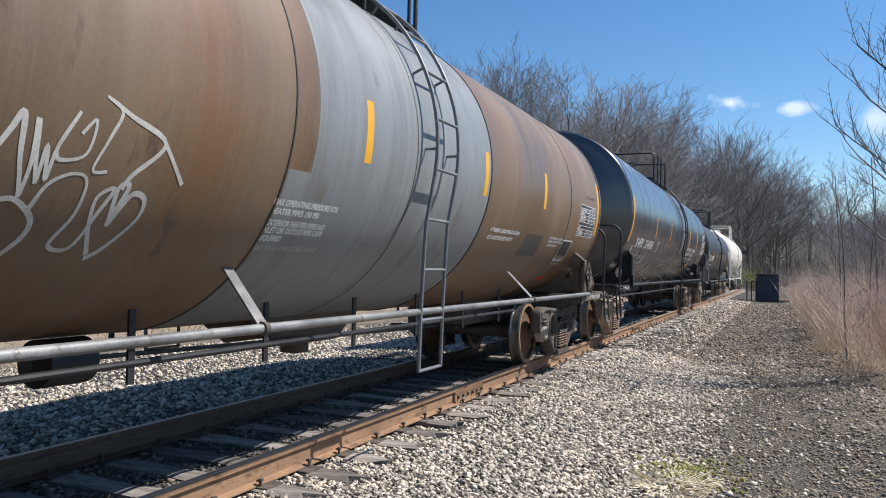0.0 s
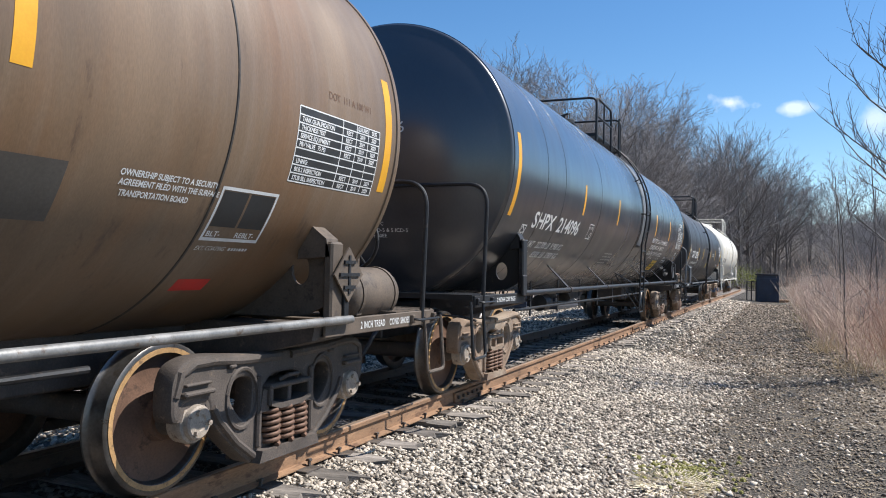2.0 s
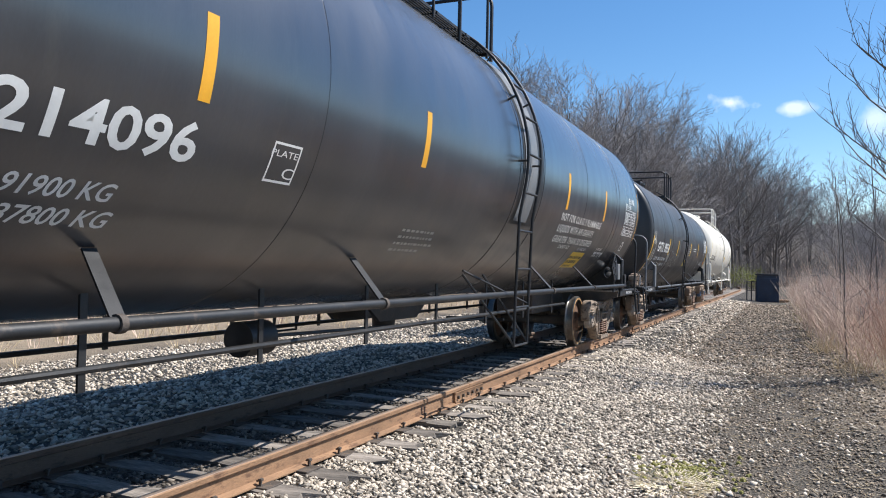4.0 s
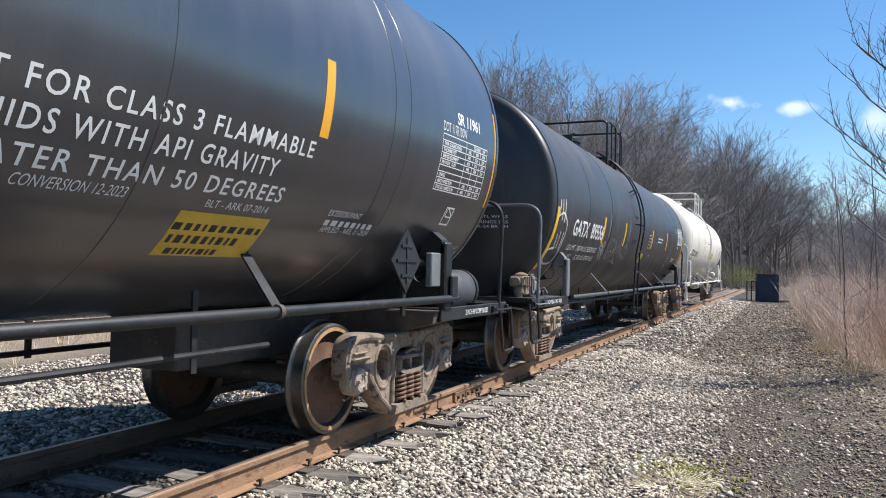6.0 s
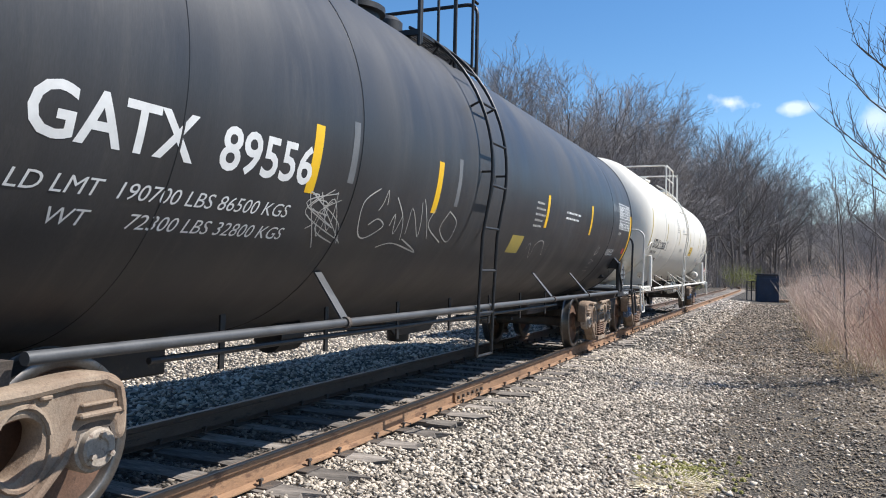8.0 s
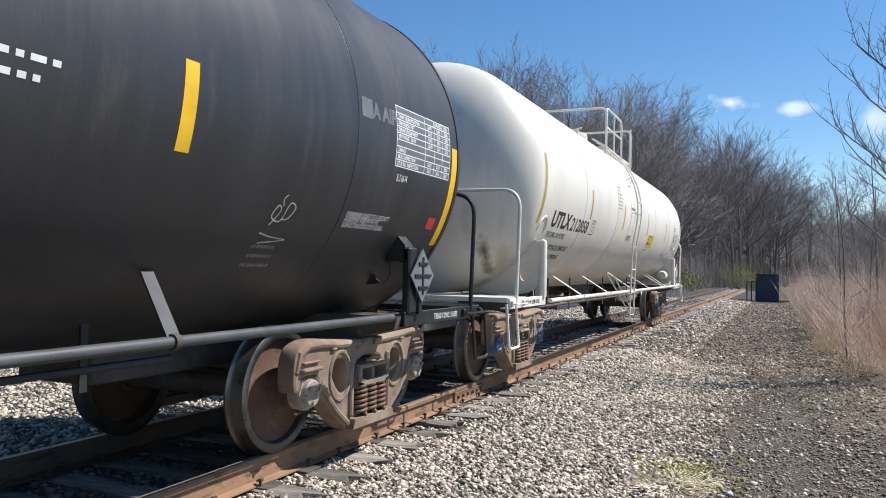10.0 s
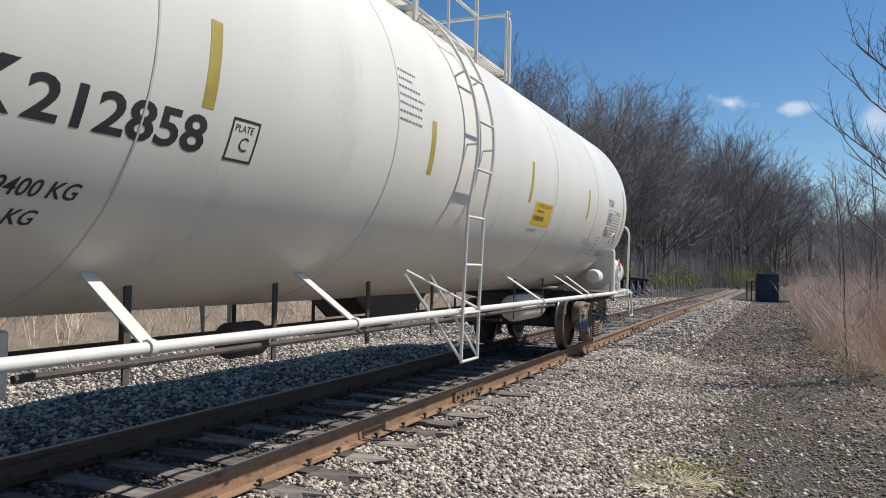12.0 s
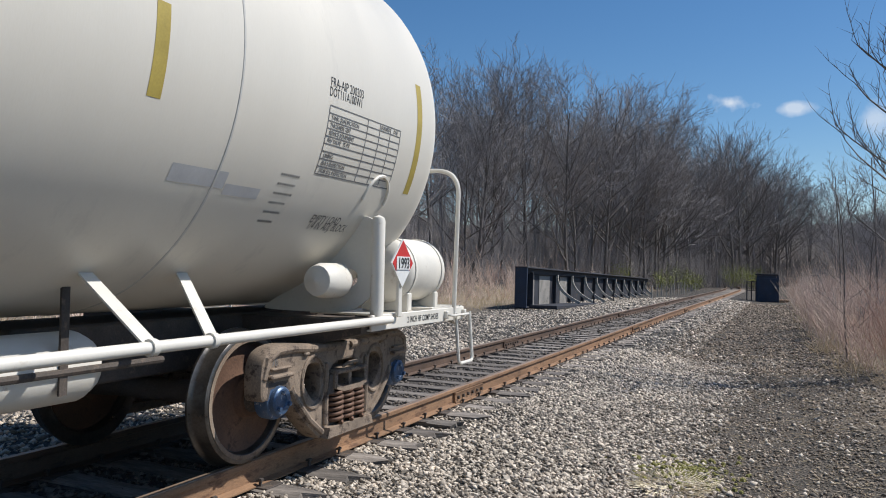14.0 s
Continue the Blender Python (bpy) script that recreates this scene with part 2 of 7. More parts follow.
def stained_white():
    """White tank paint with one brown run of old product down the front head and grime along the belly weld."""
    m = mat("stained_white_tank_paint", (0.72, 0.675, 0.585), 0.42, scale=0.7, fine=70, var=0.05, bump=0.03, spots=(0.66, 0.62, 0.54), spot_amount=0.3, stretch=(1, 1.4, 0.3))
    n, l = m.node_tree.nodes, m.node_tree.links
    b = n["Principled BSDF"]
    old = b.inputs["Base Color"].links[0].from_socket
    tc = n.new("ShaderNodeTexCoord")
    nz = n.new("ShaderNodeTexNoise")
    nz.inputs["Scale"].default_value, nz.inputs["Detail"].default_value = 7.0, 8.0
    l.new(tc.outputs["Object"], nz.inputs[0])
    for centre, size, colour, amount in (((0.86, -7.55, 1.52), (0.10, 0.7, 0.34), (0.10, 0.065, 0.04), 0.95), ((1.02, -7.45, 1.40), (0.20, 0.7, 0.34), (0.42, 0.33, 0.20), 0.7), ((1.0, -7.3, 1.22), (0.42, 0.7, 0.07), (0.12, 0.085, 0.055), 0.8),
                                         ((0.70, -7.6, 2.0), (0.10, 0.6, 0.5), (0.50, 0.42, 0.32), 0.5)):
        sub = n.new("ShaderNodeVectorMath")
        sub.operation = "SUBTRACT"
        sub.inputs[1].default_value = centre
        l.new(tc.outputs["Object"], sub.inputs[0])
        div = n.new("ShaderNodeVectorMath")
        div.operation = "DIVIDE"
        div.inputs[1].default_value = size
        l.new(sub.outputs[0], div.inputs[0])
        ln = n.new("ShaderNodeVectorMath")
        ln.operation = "LENGTH"
        l.new(div.outputs[0], ln.inputs[0])
        add = n.new("ShaderNodeMath")
        add.operation = "MULTIPLY_ADD"
        add.inputs[1].default_value = 1.6
        l.new(nz.outputs[0], add.inputs[0])
        l.new(ln.outputs["Value"], add.inputs[2])
        mr = n.new("ShaderNodeMapRange")
        mr.inputs[1].default_value, mr.inputs[2].default_value, mr.inputs[3].default_value, mr.inputs[4].default_value = 0.95, 1.75, amount, 0.0
        l.new(add.outputs[0], mr.inputs[0])
        mx = n.new("ShaderNodeMix")
        mx.data_type = "RGBA"
        mx.inputs[7].default_value = (*colour, 1)
        l.new(mr.outputs[0], mx.inputs[0])
        l.new(old, mx.inputs[6])
        old = mx.outputs[2]
    l.new(old, b.inputs["Base Color"])
    return m


M["stained_white"] = stained_white()


# ---------------------------------------------------------------- mesh helpers
class Geo:
    """Vertices and faces of one mesh, gathered from simple shaped pieces."""

    def __init__(self):
        self.v, self.f = [], []

    def add(self, verts, faces):
        k = len(self.v)
        self.v.extend(tuple(p) for p in verts)
        self.f.extend(tuple(i + k for i in q) for q in faces)
        return self

    def box(self, x0, x1, y0, y1, z0, z1, c=0.0, m=None):
        """A box, its edges along the longest axis and the rest chamfered by c."""
        if c <= 0:
            vs = [(x, y, z) for x in (x0, x1) for y in (y0, y1) for z in (z0, z1)]
            fs = [(0, 1, 3, 2), (4, 6, 7, 5), (0, 4, 5, 1), (2, 3, 7, 6), (0, 2, 6, 4), (1, 5, 7, 3)]
        else:
            b = bmesh.new()
            bmesh.ops.create_cube(b, size=1)
            for v in b.verts:
                v.co = ((x0 + x1) / 2 + v.co.x * (x1 - x0), (y0 + y1) / 2 + v.co.y * (y1 - y0), (z0 + z1) / 2 + v.co.z * (z1 - z0))
            bmesh.ops.bevel(b, geom=list(b.edges), offset=c, segments=1, affect="EDGES")
            b.verts.index_update()
            vs, fs = [v.co.copy() for v in b.verts], [[v.index for v in q.verts] for q in b.faces]
            b.free()
        if m is not None:
            vs = [m @ Vector(p) for p in vs]
        return self.add(vs, fs)

    def tube(self, pts, r, seg=8, r1=None, close=True):
        pts = [Vector(p) for p in pts]
        if len(pts) < 2:
            return self
        r1 = r if r1 is None else r1
        vs, fs = [], []
        d0 = (pts[1] - pts[0]).normalized()
        a = d0.orthogonal().normalized()
        for i, p in enumerate(pts):
            d = (pts[min(i + 1, len(pts) - 1)] - pts[max(i - 1, 0)]).normalized()
            a = (a - d * a.dot(d)).normalized()
            b = d.cross(a)
            rad = r + (r1 - r) * i / (len(pts) - 1)
            vs += [p + (a * math.cos(2 * math.pi * k / seg) + b * math.sin(2 * math.pi * k / seg)) * rad for k in range(seg)]
        for i in range(len(pts) - 1):
            for k in range(seg):
                j = (k + 1) % seg
                fs.append((i * seg + k, i * seg + j, (i + 1) * seg + j, (i + 1) * seg + k))
        if close:
            fs.append(tuple(reversed(range(seg))))
            fs.append(tuple(range((len(pts) - 1) * seg, len(pts) * seg)))
        return self.add(vs, fs)

    def lathe(self, prof, seg=32, axis="y", at=(0, 0, 0), a0=0.0, a1=2 * math.pi):
        """prof: (along, radius) pairs turned round an axis through at."""
        full = abs(a1 - a0 - 2 * math.pi) < 1e-6
        n = seg if full else seg + 1
        vs, fs = [], []
        for s, r in prof:
            for k in range(n):
                t = a0 + (a1 - a0) * k / seg
                c, d = r * math.cos(t), r * math.sin(t)
                p = (c, s, d) if axis == "y" else (s, c, d) if axis == "x" else (c, d, s)
                vs.append((p[0] + at[0], p[1] + at[1], p[2] + at[2]))
        for i in range(len(prof) - 1):
            for k in range(seg):
                j = (k + 1) % n
                fs.append((i * n + k, i * n + j, (i + 1) * n + j, (i + 1) * n + k))
        return self.add(vs, fs)

    def prism(self, poly, x0, x1, plane="yz"):
        """A polygon given in a plane, thickened between x0 and x1 along the third axis."""
        n = len(poly)
        put = {"yz": lambda x, p: (x, p[0], p[1]), "xz": lambda x, p: (p[0], x, p[1]), "xy": lambda x, p: (p[0], p[1], x)}[plane]
        vs = [put(x0, p) for p in poly] + [put(x1, p) for p in poly]
        fs = [tuple(range(n)), tuple(range(2 * n - 1, n - 1, -1))] + [(i, i + n, (i + 1) % n + n, (i + 1) % n) for i in range(n)]
        return self.add(vs, fs)

    def mesh(self, name, material, smooth=35.0):
        me = bpy.data.meshes.new(name)
        me.from_pydata([tuple(p) for p in self.v], [], self.f)
        b = bmesh.new()
        b.from_mesh(me)
        bmesh.ops.recalc_face_normals(b, faces=b.faces) if len(b.faces) < 20000 else None
        b.to_mesh(me)
        b.free()
        me.materials.append(material)
        if smooth:
            me.polygons.foreach_set("use_smooth", [True] * len(me.polygons))
            me.set_sharp_from_angle(angle=radians(smooth))
        return me


def part(name, geo, material, parent=None, label="", smooth=35.0):
    ob = new(name, geo if isinstance(geo, bpy.types.Mesh) else geo.mesh(name, material, smooth))
    ob.parent = parent
    return tagged(ob, label)


def arc(p, q, corner, r, n=6):
    """Points of a rounded corner between the legs to p and to q."""
    p, q, c = Vector(p), Vector(q), Vector(corner)
    a, b = (p - c).normalized(), (q - c).normalized()
    out = []
    for i in range(n + 1):
        t = i / n
        u, w = (1 - t) ** 2, t * t
        out.append(c + a * r * u + b * r * w)
    return out


def bent(pts, r=0.12, n=6):
    """A polyline with rounded corners."""
    out = [Vector(pts[0])]
    for i in range(1, len(pts) - 1):
        out += arc(pts[i - 1], pts[i + 1], pts[i], r, n)
    return out + [Vector(pts[-1])]


# ---------------------------------------------------------------- ground and track
def bend(y):
    """Sideways shift of the line, which curves away to the left beyond the bridge."""
    return -0.0015 * max(0.0, y - 76) ** 2


def dip(y):
    return -0.004 * max(0.0, y - 25)


def lift(x, y):
    """Height of the ground: ballast bed, road beside it, banks and the wooded hill."""
    u = x - bend(y)
    z = -0.215 + dip(y)
    if u > 1.5:
        z -= 0.16 * min(1.0, (u - 1.5) / 1.6)
    if u > 4.4:
        z += min(0.35, (u - 4.4) * 0.12)
    if u < -2.6:
        z -= 0.12 * min(1.0, (-2.6 - u) / 1.5)
    if u < -7:
        z += min(1.0, (-7 - u) * 0.10)
    wood = max(0.0, -u - 17 + 0.09 * max(0.0, y - 50), (y - 128) * 0.8 + u * 0.3)
    z += 16.0 * (1 - math.exp(-max(0.0, wood) / 42.0))
    east = max(0.0, u - 16)
    z += 2.5 * (1 - math.exp(-east / 50.0))
    r = math.hypot(x, y)
    z += 0.03 * noise.noise((x * 0.9, y * 0.9, 0.0)) + 0.10 * min(1, max(0, abs(u) - 4) / 6) * noise.noise((x * 0.3, y * 0.3, 3.0))
    return z * (1.0 if r < 500 else math.exp(-(r - 500) / 900.0))


def spaced(a, fine_to, step, far, grow):
    out, s = [0.0], step
    while out[-1] < far:
        if out[-1] > fine_to:
            s *= grow
        out.append(out[-1] + s)
    return [a + v for v in out]


xs = [-v for v in reversed(spaced(0, 9, 0.3, 2500, 1.18)[1:])] + spaced(0, 9, 0.3, 2500, 1.18)
ys = [-v for v in reversed(spaced(0, 4, 0.5, 2500, 1.25)[1:])] + spaced(0, 40, 0.5, 2500, 1.12)
g = Geo()
g.v = [(x, y, lift(x, y)) for y in ys for x in xs]
nx = len(xs)
g.f = [(j * nx + i, j * nx + i + 1, (j + 1) * nx + i + 1, (j + 1) * nx + i) for j in range(len(ys) - 1) for i in range(nx - 1)]


def ground_material():
    m = bpy.data.materials.new("gravel_and_leaf_litter_ground")
    m.use_nodes = True
    n, l = m.node_tree.nodes, m.node_tree.links
    b = n["Principled BSDF"]
    b.inputs["Roughness"].default_value = 0.95
    tc = n.new("ShaderNodeTexCoord")
    sep = n.new("ShaderNodeSeparateXYZ")
    l.new(tc.outputs["Object"], sep.inputs[0])

    def tex(s, d=6.0):
        t = n.new("ShaderNodeTexNoise")
        t.inputs["Scale"].default_value, t.inputs["Detail"].default_value = s, d
        l.new(tc.outputs["Object"], t.inputs[0])
        return t.outputs[0]

    def rng(v, a, c, lo=0.0, hi=1.0):
        x = n.new("ShaderNodeMapRange")
        x.inputs[1].default_value, x.inputs[2].default_value, x.inputs[3].default_value, x.inputs[4].default_value = a, c, lo, hi
        l.new(v, x.inputs[0])
        return x.outputs[0]

    def mth(op, a, c):
        x = n.new("ShaderNodeMath")
        x.operation = op
        for s, v in zip(x.inputs, (a, c)):
            if isinstance(v, (int, float)):
                s.default_value = v
            else:
                l.new(v, s)
        return x.outputs[0]

    def mix(fac, a, c):
        x = n.new("ShaderNodeMix")
        x.data_type = "RGBA"
        for s, v in ((x.inputs[0], fac), (x.inputs[6], a), (x.inputs[7], c)):
            if isinstance(v, tuple):
                s.default_value = (*v, 1)
            else:
                l.new(v, s)
        return x.outputs[2]

    vor = n.new("ShaderNodeTexVoronoi")
    vor.inputs["Scale"].default_value = 34
    l.new(tc.outputs["Object"], vor.inputs[0])
    # grey and cinder beds are darkened to paint the shade between loose stones
    grey = mix(vor.outputs["Color"], (0.020, 0.017, 0.014), (0.115, 0.10, 0.084))
    side = mth("ADD", sep.outputs[0], rng(tex(0.45), 0.2, 0.8, -1.1, 1.1))
    cinder = mix(vor.outputs["Color"], (0.022, 0.018, 0.014), (0.155, 0.126, 0.095))
    col = mix(rng(side, 1.9, 3.3), grey, cinder)
    # darker bed between the two rails
    mid_bed = mix(vor.outputs["Color"], (0.03, 0.026, 0.022), (0.12, 0.10, 0.085))
    col = mix(rng(mth("ABSOLUTE", sep.outputs[0], 0.0), 0.66, 0.82), mid_bed, col)
    straw = mix(tex(9.0), (0.17, 0.135, 0.095), (0.40, 0.315, 0.22))
    col = mix(rng(side, 4.9, 6.0), col, straw)
    col = mix(rng(side, -6.2, -8.2), col, straw)
    far = mix(tex(0.8), (0.06, 0.050, 0.042), (0.14, 0.112, 0.088))
    col = mix(rng(side, -10, -14), col, far)
    col = mix(rng(side, 9, 12), col, far)
    col = mix(rng(sep.outputs[1], 75, 110), col, far)
    l.new(col, b.inputs["Base Color"])
    bp = n.new("ShaderNodeBump")
    bp.inputs["Strength"].default_value, bp.inputs["Distance"].default_value = 0.9, 0.03
    l.new(vor.outputs["Distance"], bp.inputs["Height"])
    l.new(bp.outputs[0], b.inputs["Normal"])
    return m


M["ground"] = ground_material()
ground = part("ground", g, M["ground"])
tagged(ground, "gravel track bed, cinder road and leaf-littered banks", "ground", kind="structure")

# rails: web, foot and head swept along the line
RAIL = [(-0.070, -0.185), (0.070, -0.185), (0.070, -0.176), (0.012, -0.160), (0.009, -0.052), (0.035, -0.040), (0.036, -0.008), (0.026, 0.0),
        (-0.026, 0.0), (-0.036, -0.008), (-0.035, -0.040), (-0.009, -0.052), (-0.012, -0.160), (-0.070, -0.176)]


def swept(profile, x_mid, y0, y1, step):
    geo, n = Geo(), len(profile)
    count = max(1, int((y1 - y0) / step))
    for i in range(count + 1):
        y = y0 + (y1 - y0) * i / count
        geo.v += [(x_mid + bend(y) + px, y, dip(y) + pz) for px, pz in profile]
    for i in range(count):
        geo.f += [(i * n + k, i * n + (k + 1) % n, (i + 1) * n + (k + 1) % n, (i + 1) * n + k) for k in range(n)]
    geo.f += [tuple(range(n)), tuple(reversed(range(count * n, count * n + n)))]
    return geo


track = tagged(new("railway_track"), "single railway track with rusty rails on weathered wooden ties", "railway track", kind="structure")
RAILS = {}
for side, first in ((1, 8.74), (-1, 14.9)):
    y = first - 11.89 * 3
    while y < 130:
        # near rail in plain rust, far rail in its shade-darkened copy
        seg_rail = part("rail", swept(RAIL, side * 0.755, y + 0.004, y + 11.886, 1.5), M["rail_rust" if side > 0 else "rail_shaded"], track, smooth=30)
        part("rail_head", swept([(-0.030, -0.006), (0.030, -0.006), (0.025, 0.0022), (-0.025, 0.0022)], side * 0.755, y + 0.006, y + 11.884, 1.5), M["rail_head"], seg_rail,
             "worn brown running surface")
        RAILS[side, round(y, 1)] = seg_rail
        if -4 < y < 60:
            for s in (1, -1):
                jb = Geo()
                xm = side * 0.755 + bend(y) + s * 0.024
                jb.prism([(xm - 0.012, -0.155), (xm + 0.028 * s + 0.0, -0.165), (xm + 0.016 * s, -0.135), (xm + 0.016 * s, -0.075), (xm + 0.026 * s, -0.052), (xm - 0.012, -0.048)], y - 0.45, y + 0.45, "xz")
                bar = part("joint_bar", jb, M["rail_rust" if side > 0 else "rail_shaded"], seg_rail)
                bar.location.z = dip(y)
                bolts = Geo()
                for k in range(6):
                    yy = y - 0.375 + 0.15 * k
                    bolts.lathe([(0, 0.0), (0, 0.02), (0.028 * s, 0.02), (0.03 * s, 0.012), (0.03 * s, 0.0)], 6, "x", (xm + 0.014 * s, yy, -0.105 + dip(y)))
                # the bolts belong to the bar, at the same height
                for i, p in enumerate(bolts.v):
                    bolts.v[i] = (p[0], p[1], p[2] - dip(y))
                jb2 = part("joint_bolts", bolts, M["cast_dark"], track)
                jb2.location.z = dip(y)
        y += 11.89

# ---------------------------------------------------------------- tank cars
WHEEL = 0.457


def head_along(q, R, depth, knuckle):
    """How far a dished head stands out before the barrel's end at radius q."""
    if not knuckle:
        return depth * math.sqrt(max(0.0, 1 - (q / R) ** 2))
    c = R - knuckle
    if q <= c:
        return depth - (depth - knuckle) * (q / c) ** 2
    return knuckle * math.sqrt(max(0.0, 1 - ((q - c) / knuckle) ** 2))


def tank_profile(half, R, depth, knuckle):
    """Head, barrel, head: (along, radius). A knuckle gives a jacketed head with a tight rim, none a full round one."""
    n = 20
    radii = [R * math.sin(math.pi / 2 * i / n) for i in range(n + 1)]
    if knuckle:
        c = R - knuckle
        radii = [c * i / 14 for i in range(15)] + [c + knuckle * math.sin(math.pi / 2 * i / 8) for i in range(1, 9)]
    pts = [(-half - head_along(q, R, depth, knuckle), q) for q in radii]
    pts[0] = (pts[0][0], 0.001)
    if knuckle:
        pts += [(-half + 0.004, R + 0.010), (-half + 0.05, R + 0.010), (-half + 0.055, R)]
    k = 30
    pts += [(-half + 0.06 + (2 * half - 0.12) * i / k, R) for i in range(k + 1)]
    return pts + [(-s, r) for s, r in reversed(pts[:len(pts) - k - 1])]


def skin(car, y0, y1, z0, z1, off=0.001, ny=1, skew=0.0):
    """A curved sheet on the tank's near side between two heights."""
    R, zc = car["R"] + off, car["zc"]
    a0, a1 = (math.asin(max(-1, min(1, (z - zc) / car["R"]))) for z in (z0, z1))
    n = max(2, int(abs(a1 - a0) / 0.02))
    geo = Geo()
    for i in range(n + 1):
        a = a0 + (a1 - a0) * i / n
        for j in range(ny + 1):
            y = y0 + (y1 - y0) * j / ny + skew * i / n
            geo.v.append((R * math.cos(a), y, zc + R * math.sin(a)))
    w = ny + 1
    geo.f = [(i * w + j, i * w + j + 1, (i + 1) * w + j + 1, (i + 1) * w + j) for i in range(n) for j in range(ny)]
    return geo


def letters(txt, size, bold=0.0, shear=0.0, space=1.0, wide=1.0):
    cu = bpy.data.curves.new("lettering", "FONT")
    cu.body, cu.size, cu.offset, cu.shear, cu.space_character = txt, size, bold, shear, space
    cu.resolution_u = 3
    ob = bpy.data.objects.new("lettering", cu)
    me = ob.to_mesh()
    vs = [(v.co.x * wide, v.co.y) for v in me.vertices]
    fs = [tuple(p.vertices) for p in me.polygons]
    ob.to_mesh_clear()
    bpy.data.objects.remove(ob)
    bpy.data.curves.remove(cu)
    return vs, fs


def sliced(vs, fs, step):
    """Cuts flat lettering into low bands, so that it can follow a curved wall closely."""
    b = bmesh.new()
    made = [b.verts.new((u, v, 0)) for u, v in vs]
    for f in fs:
        try:
            b.faces.new([made[i] for i in f])
        except ValueError:
            pass
    lo, hi = min(v for _, v in vs), max(v for _, v in vs)
    for k in range(1, int((hi - lo) / step) + 1):
        bmesh.ops.bisect_plane(b, geom=list(b.verts) + list(b.edges) + list(b.faces), plane_co=(0, lo + k * step, 0), plane_no=(0, 1, 0), dist=1e-6)
    b.verts.index_update()
    out = [(v.co.x, v.co.y) for v in b.verts], [tuple(v.index for v in f.verts) for f in b.faces]
    b.free()
    return out


def stencil(car, txt, y, z, size, material, bold=0.0, shear=0.0, space=1.0, wide=0.86, width=None, slope=0.0):
    """Lettering that follows the tank's side, its first letter's foot at (y, z) in the car's space."""
    vs, fs = letters(txt, size, bold, shear, space, wide)
    if width:
        k = width / max(v[0] for v in vs)
        vs = [(u * k, v) for u, v in vs]
    R, zc = car["R"] + 0.0016, car["zc"]
    a0 = math.asin(max(-1, min(1, (z - zc) / car["R"])))
    vs, fs = sliced(vs, fs, 0.03)
    geo = Geo()
    geo.add([(R * math.cos(a0 + (v + slope * u) / car["R"]), y + u, zc + R * math.sin(a0 + (v + slope * u) / car["R"])) for u, v in vs], fs)
    return part("lettering", geo, material, car["ob"], "stencilled lettering", smooth=0)


def head_text(car, txt, x, z, size, material, wide=0.86, width=None):
    """Lettering on the tank's head that faces the camera, set out along x."""
    vs, fs = letters(txt, size, 0.0, 0.0, 1.0, wide)
    if width:
        k = width / max(v[0] for v in vs)
        vs = [(u * k, v) for u, v in vs]
    geo, h, d, R, zc = Geo(), car["half"], car["depth"], car["R"], car["zc"]

    def on(u, v):
        return -h - head_along(min(0.985 * R, math.hypot(u, v - zc)), R, d, car["lip"]) - 0.004

    geo.add([(x + u, on(x + u, z + v), z + v) for u, v in vs], fs)
    return part("lettering", geo, material, car["ob"], "stencilled lettering", smooth=0)


def stroke(car, pts, r, material, name="scrawl"):
    """A chalk or spray line drawn over the tank's side through (y, z) points."""
    R, zc = car["R"], car["zc"]
    fine = []
    for i in range(len(pts) - 1):
        p0, p1, p2, p3 = pts[max(i - 1, 0)], pts[i], pts[i + 1], pts[min(i + 2, len(pts) - 1)]
        for k in range(6):
            t = k / 6
            fine.append(tuple(0.5 * (2 * b + (c - a) * t + (2 * a - 5 * b + 4 * c - d) * t * t + (3 * b - a - 3 * c + d) * t ** 3) for a, b, c, d in zip(p0, p1, p2, p3)))
    fine.append(pts[-1])
    geo = Geo()
    for i, (y, z) in enumerate(fine):
        q, p = fine[min(i + 1, len(fine) - 1)], fine[max(i - 1, 0)]
        dy, dz = q[0] - p[0], q[1] - p[1]
        ln = math.hypot(dy, dz) or 1
        w = r * (0.75 + 0.5 * noise.noise((y * 3, z * 3, 1.0)))
        for s in (1, -1):
            yy, zz = y - dz / ln * w * s, z + dy / ln * w * s
            x = math.sqrt(max(0.01, R * R - (zz - zc) ** 2)) + 0.002
            geo.v.append((x, yy, zz))
    geo.f = [(2 * i, 2 * i + 1, 2 * i + 3, 2 * i + 2) for i in range(len(fine) - 1)]
    return part(name, geo, material, car["ob"], "loose hand-drawn scrawl", smooth=0)


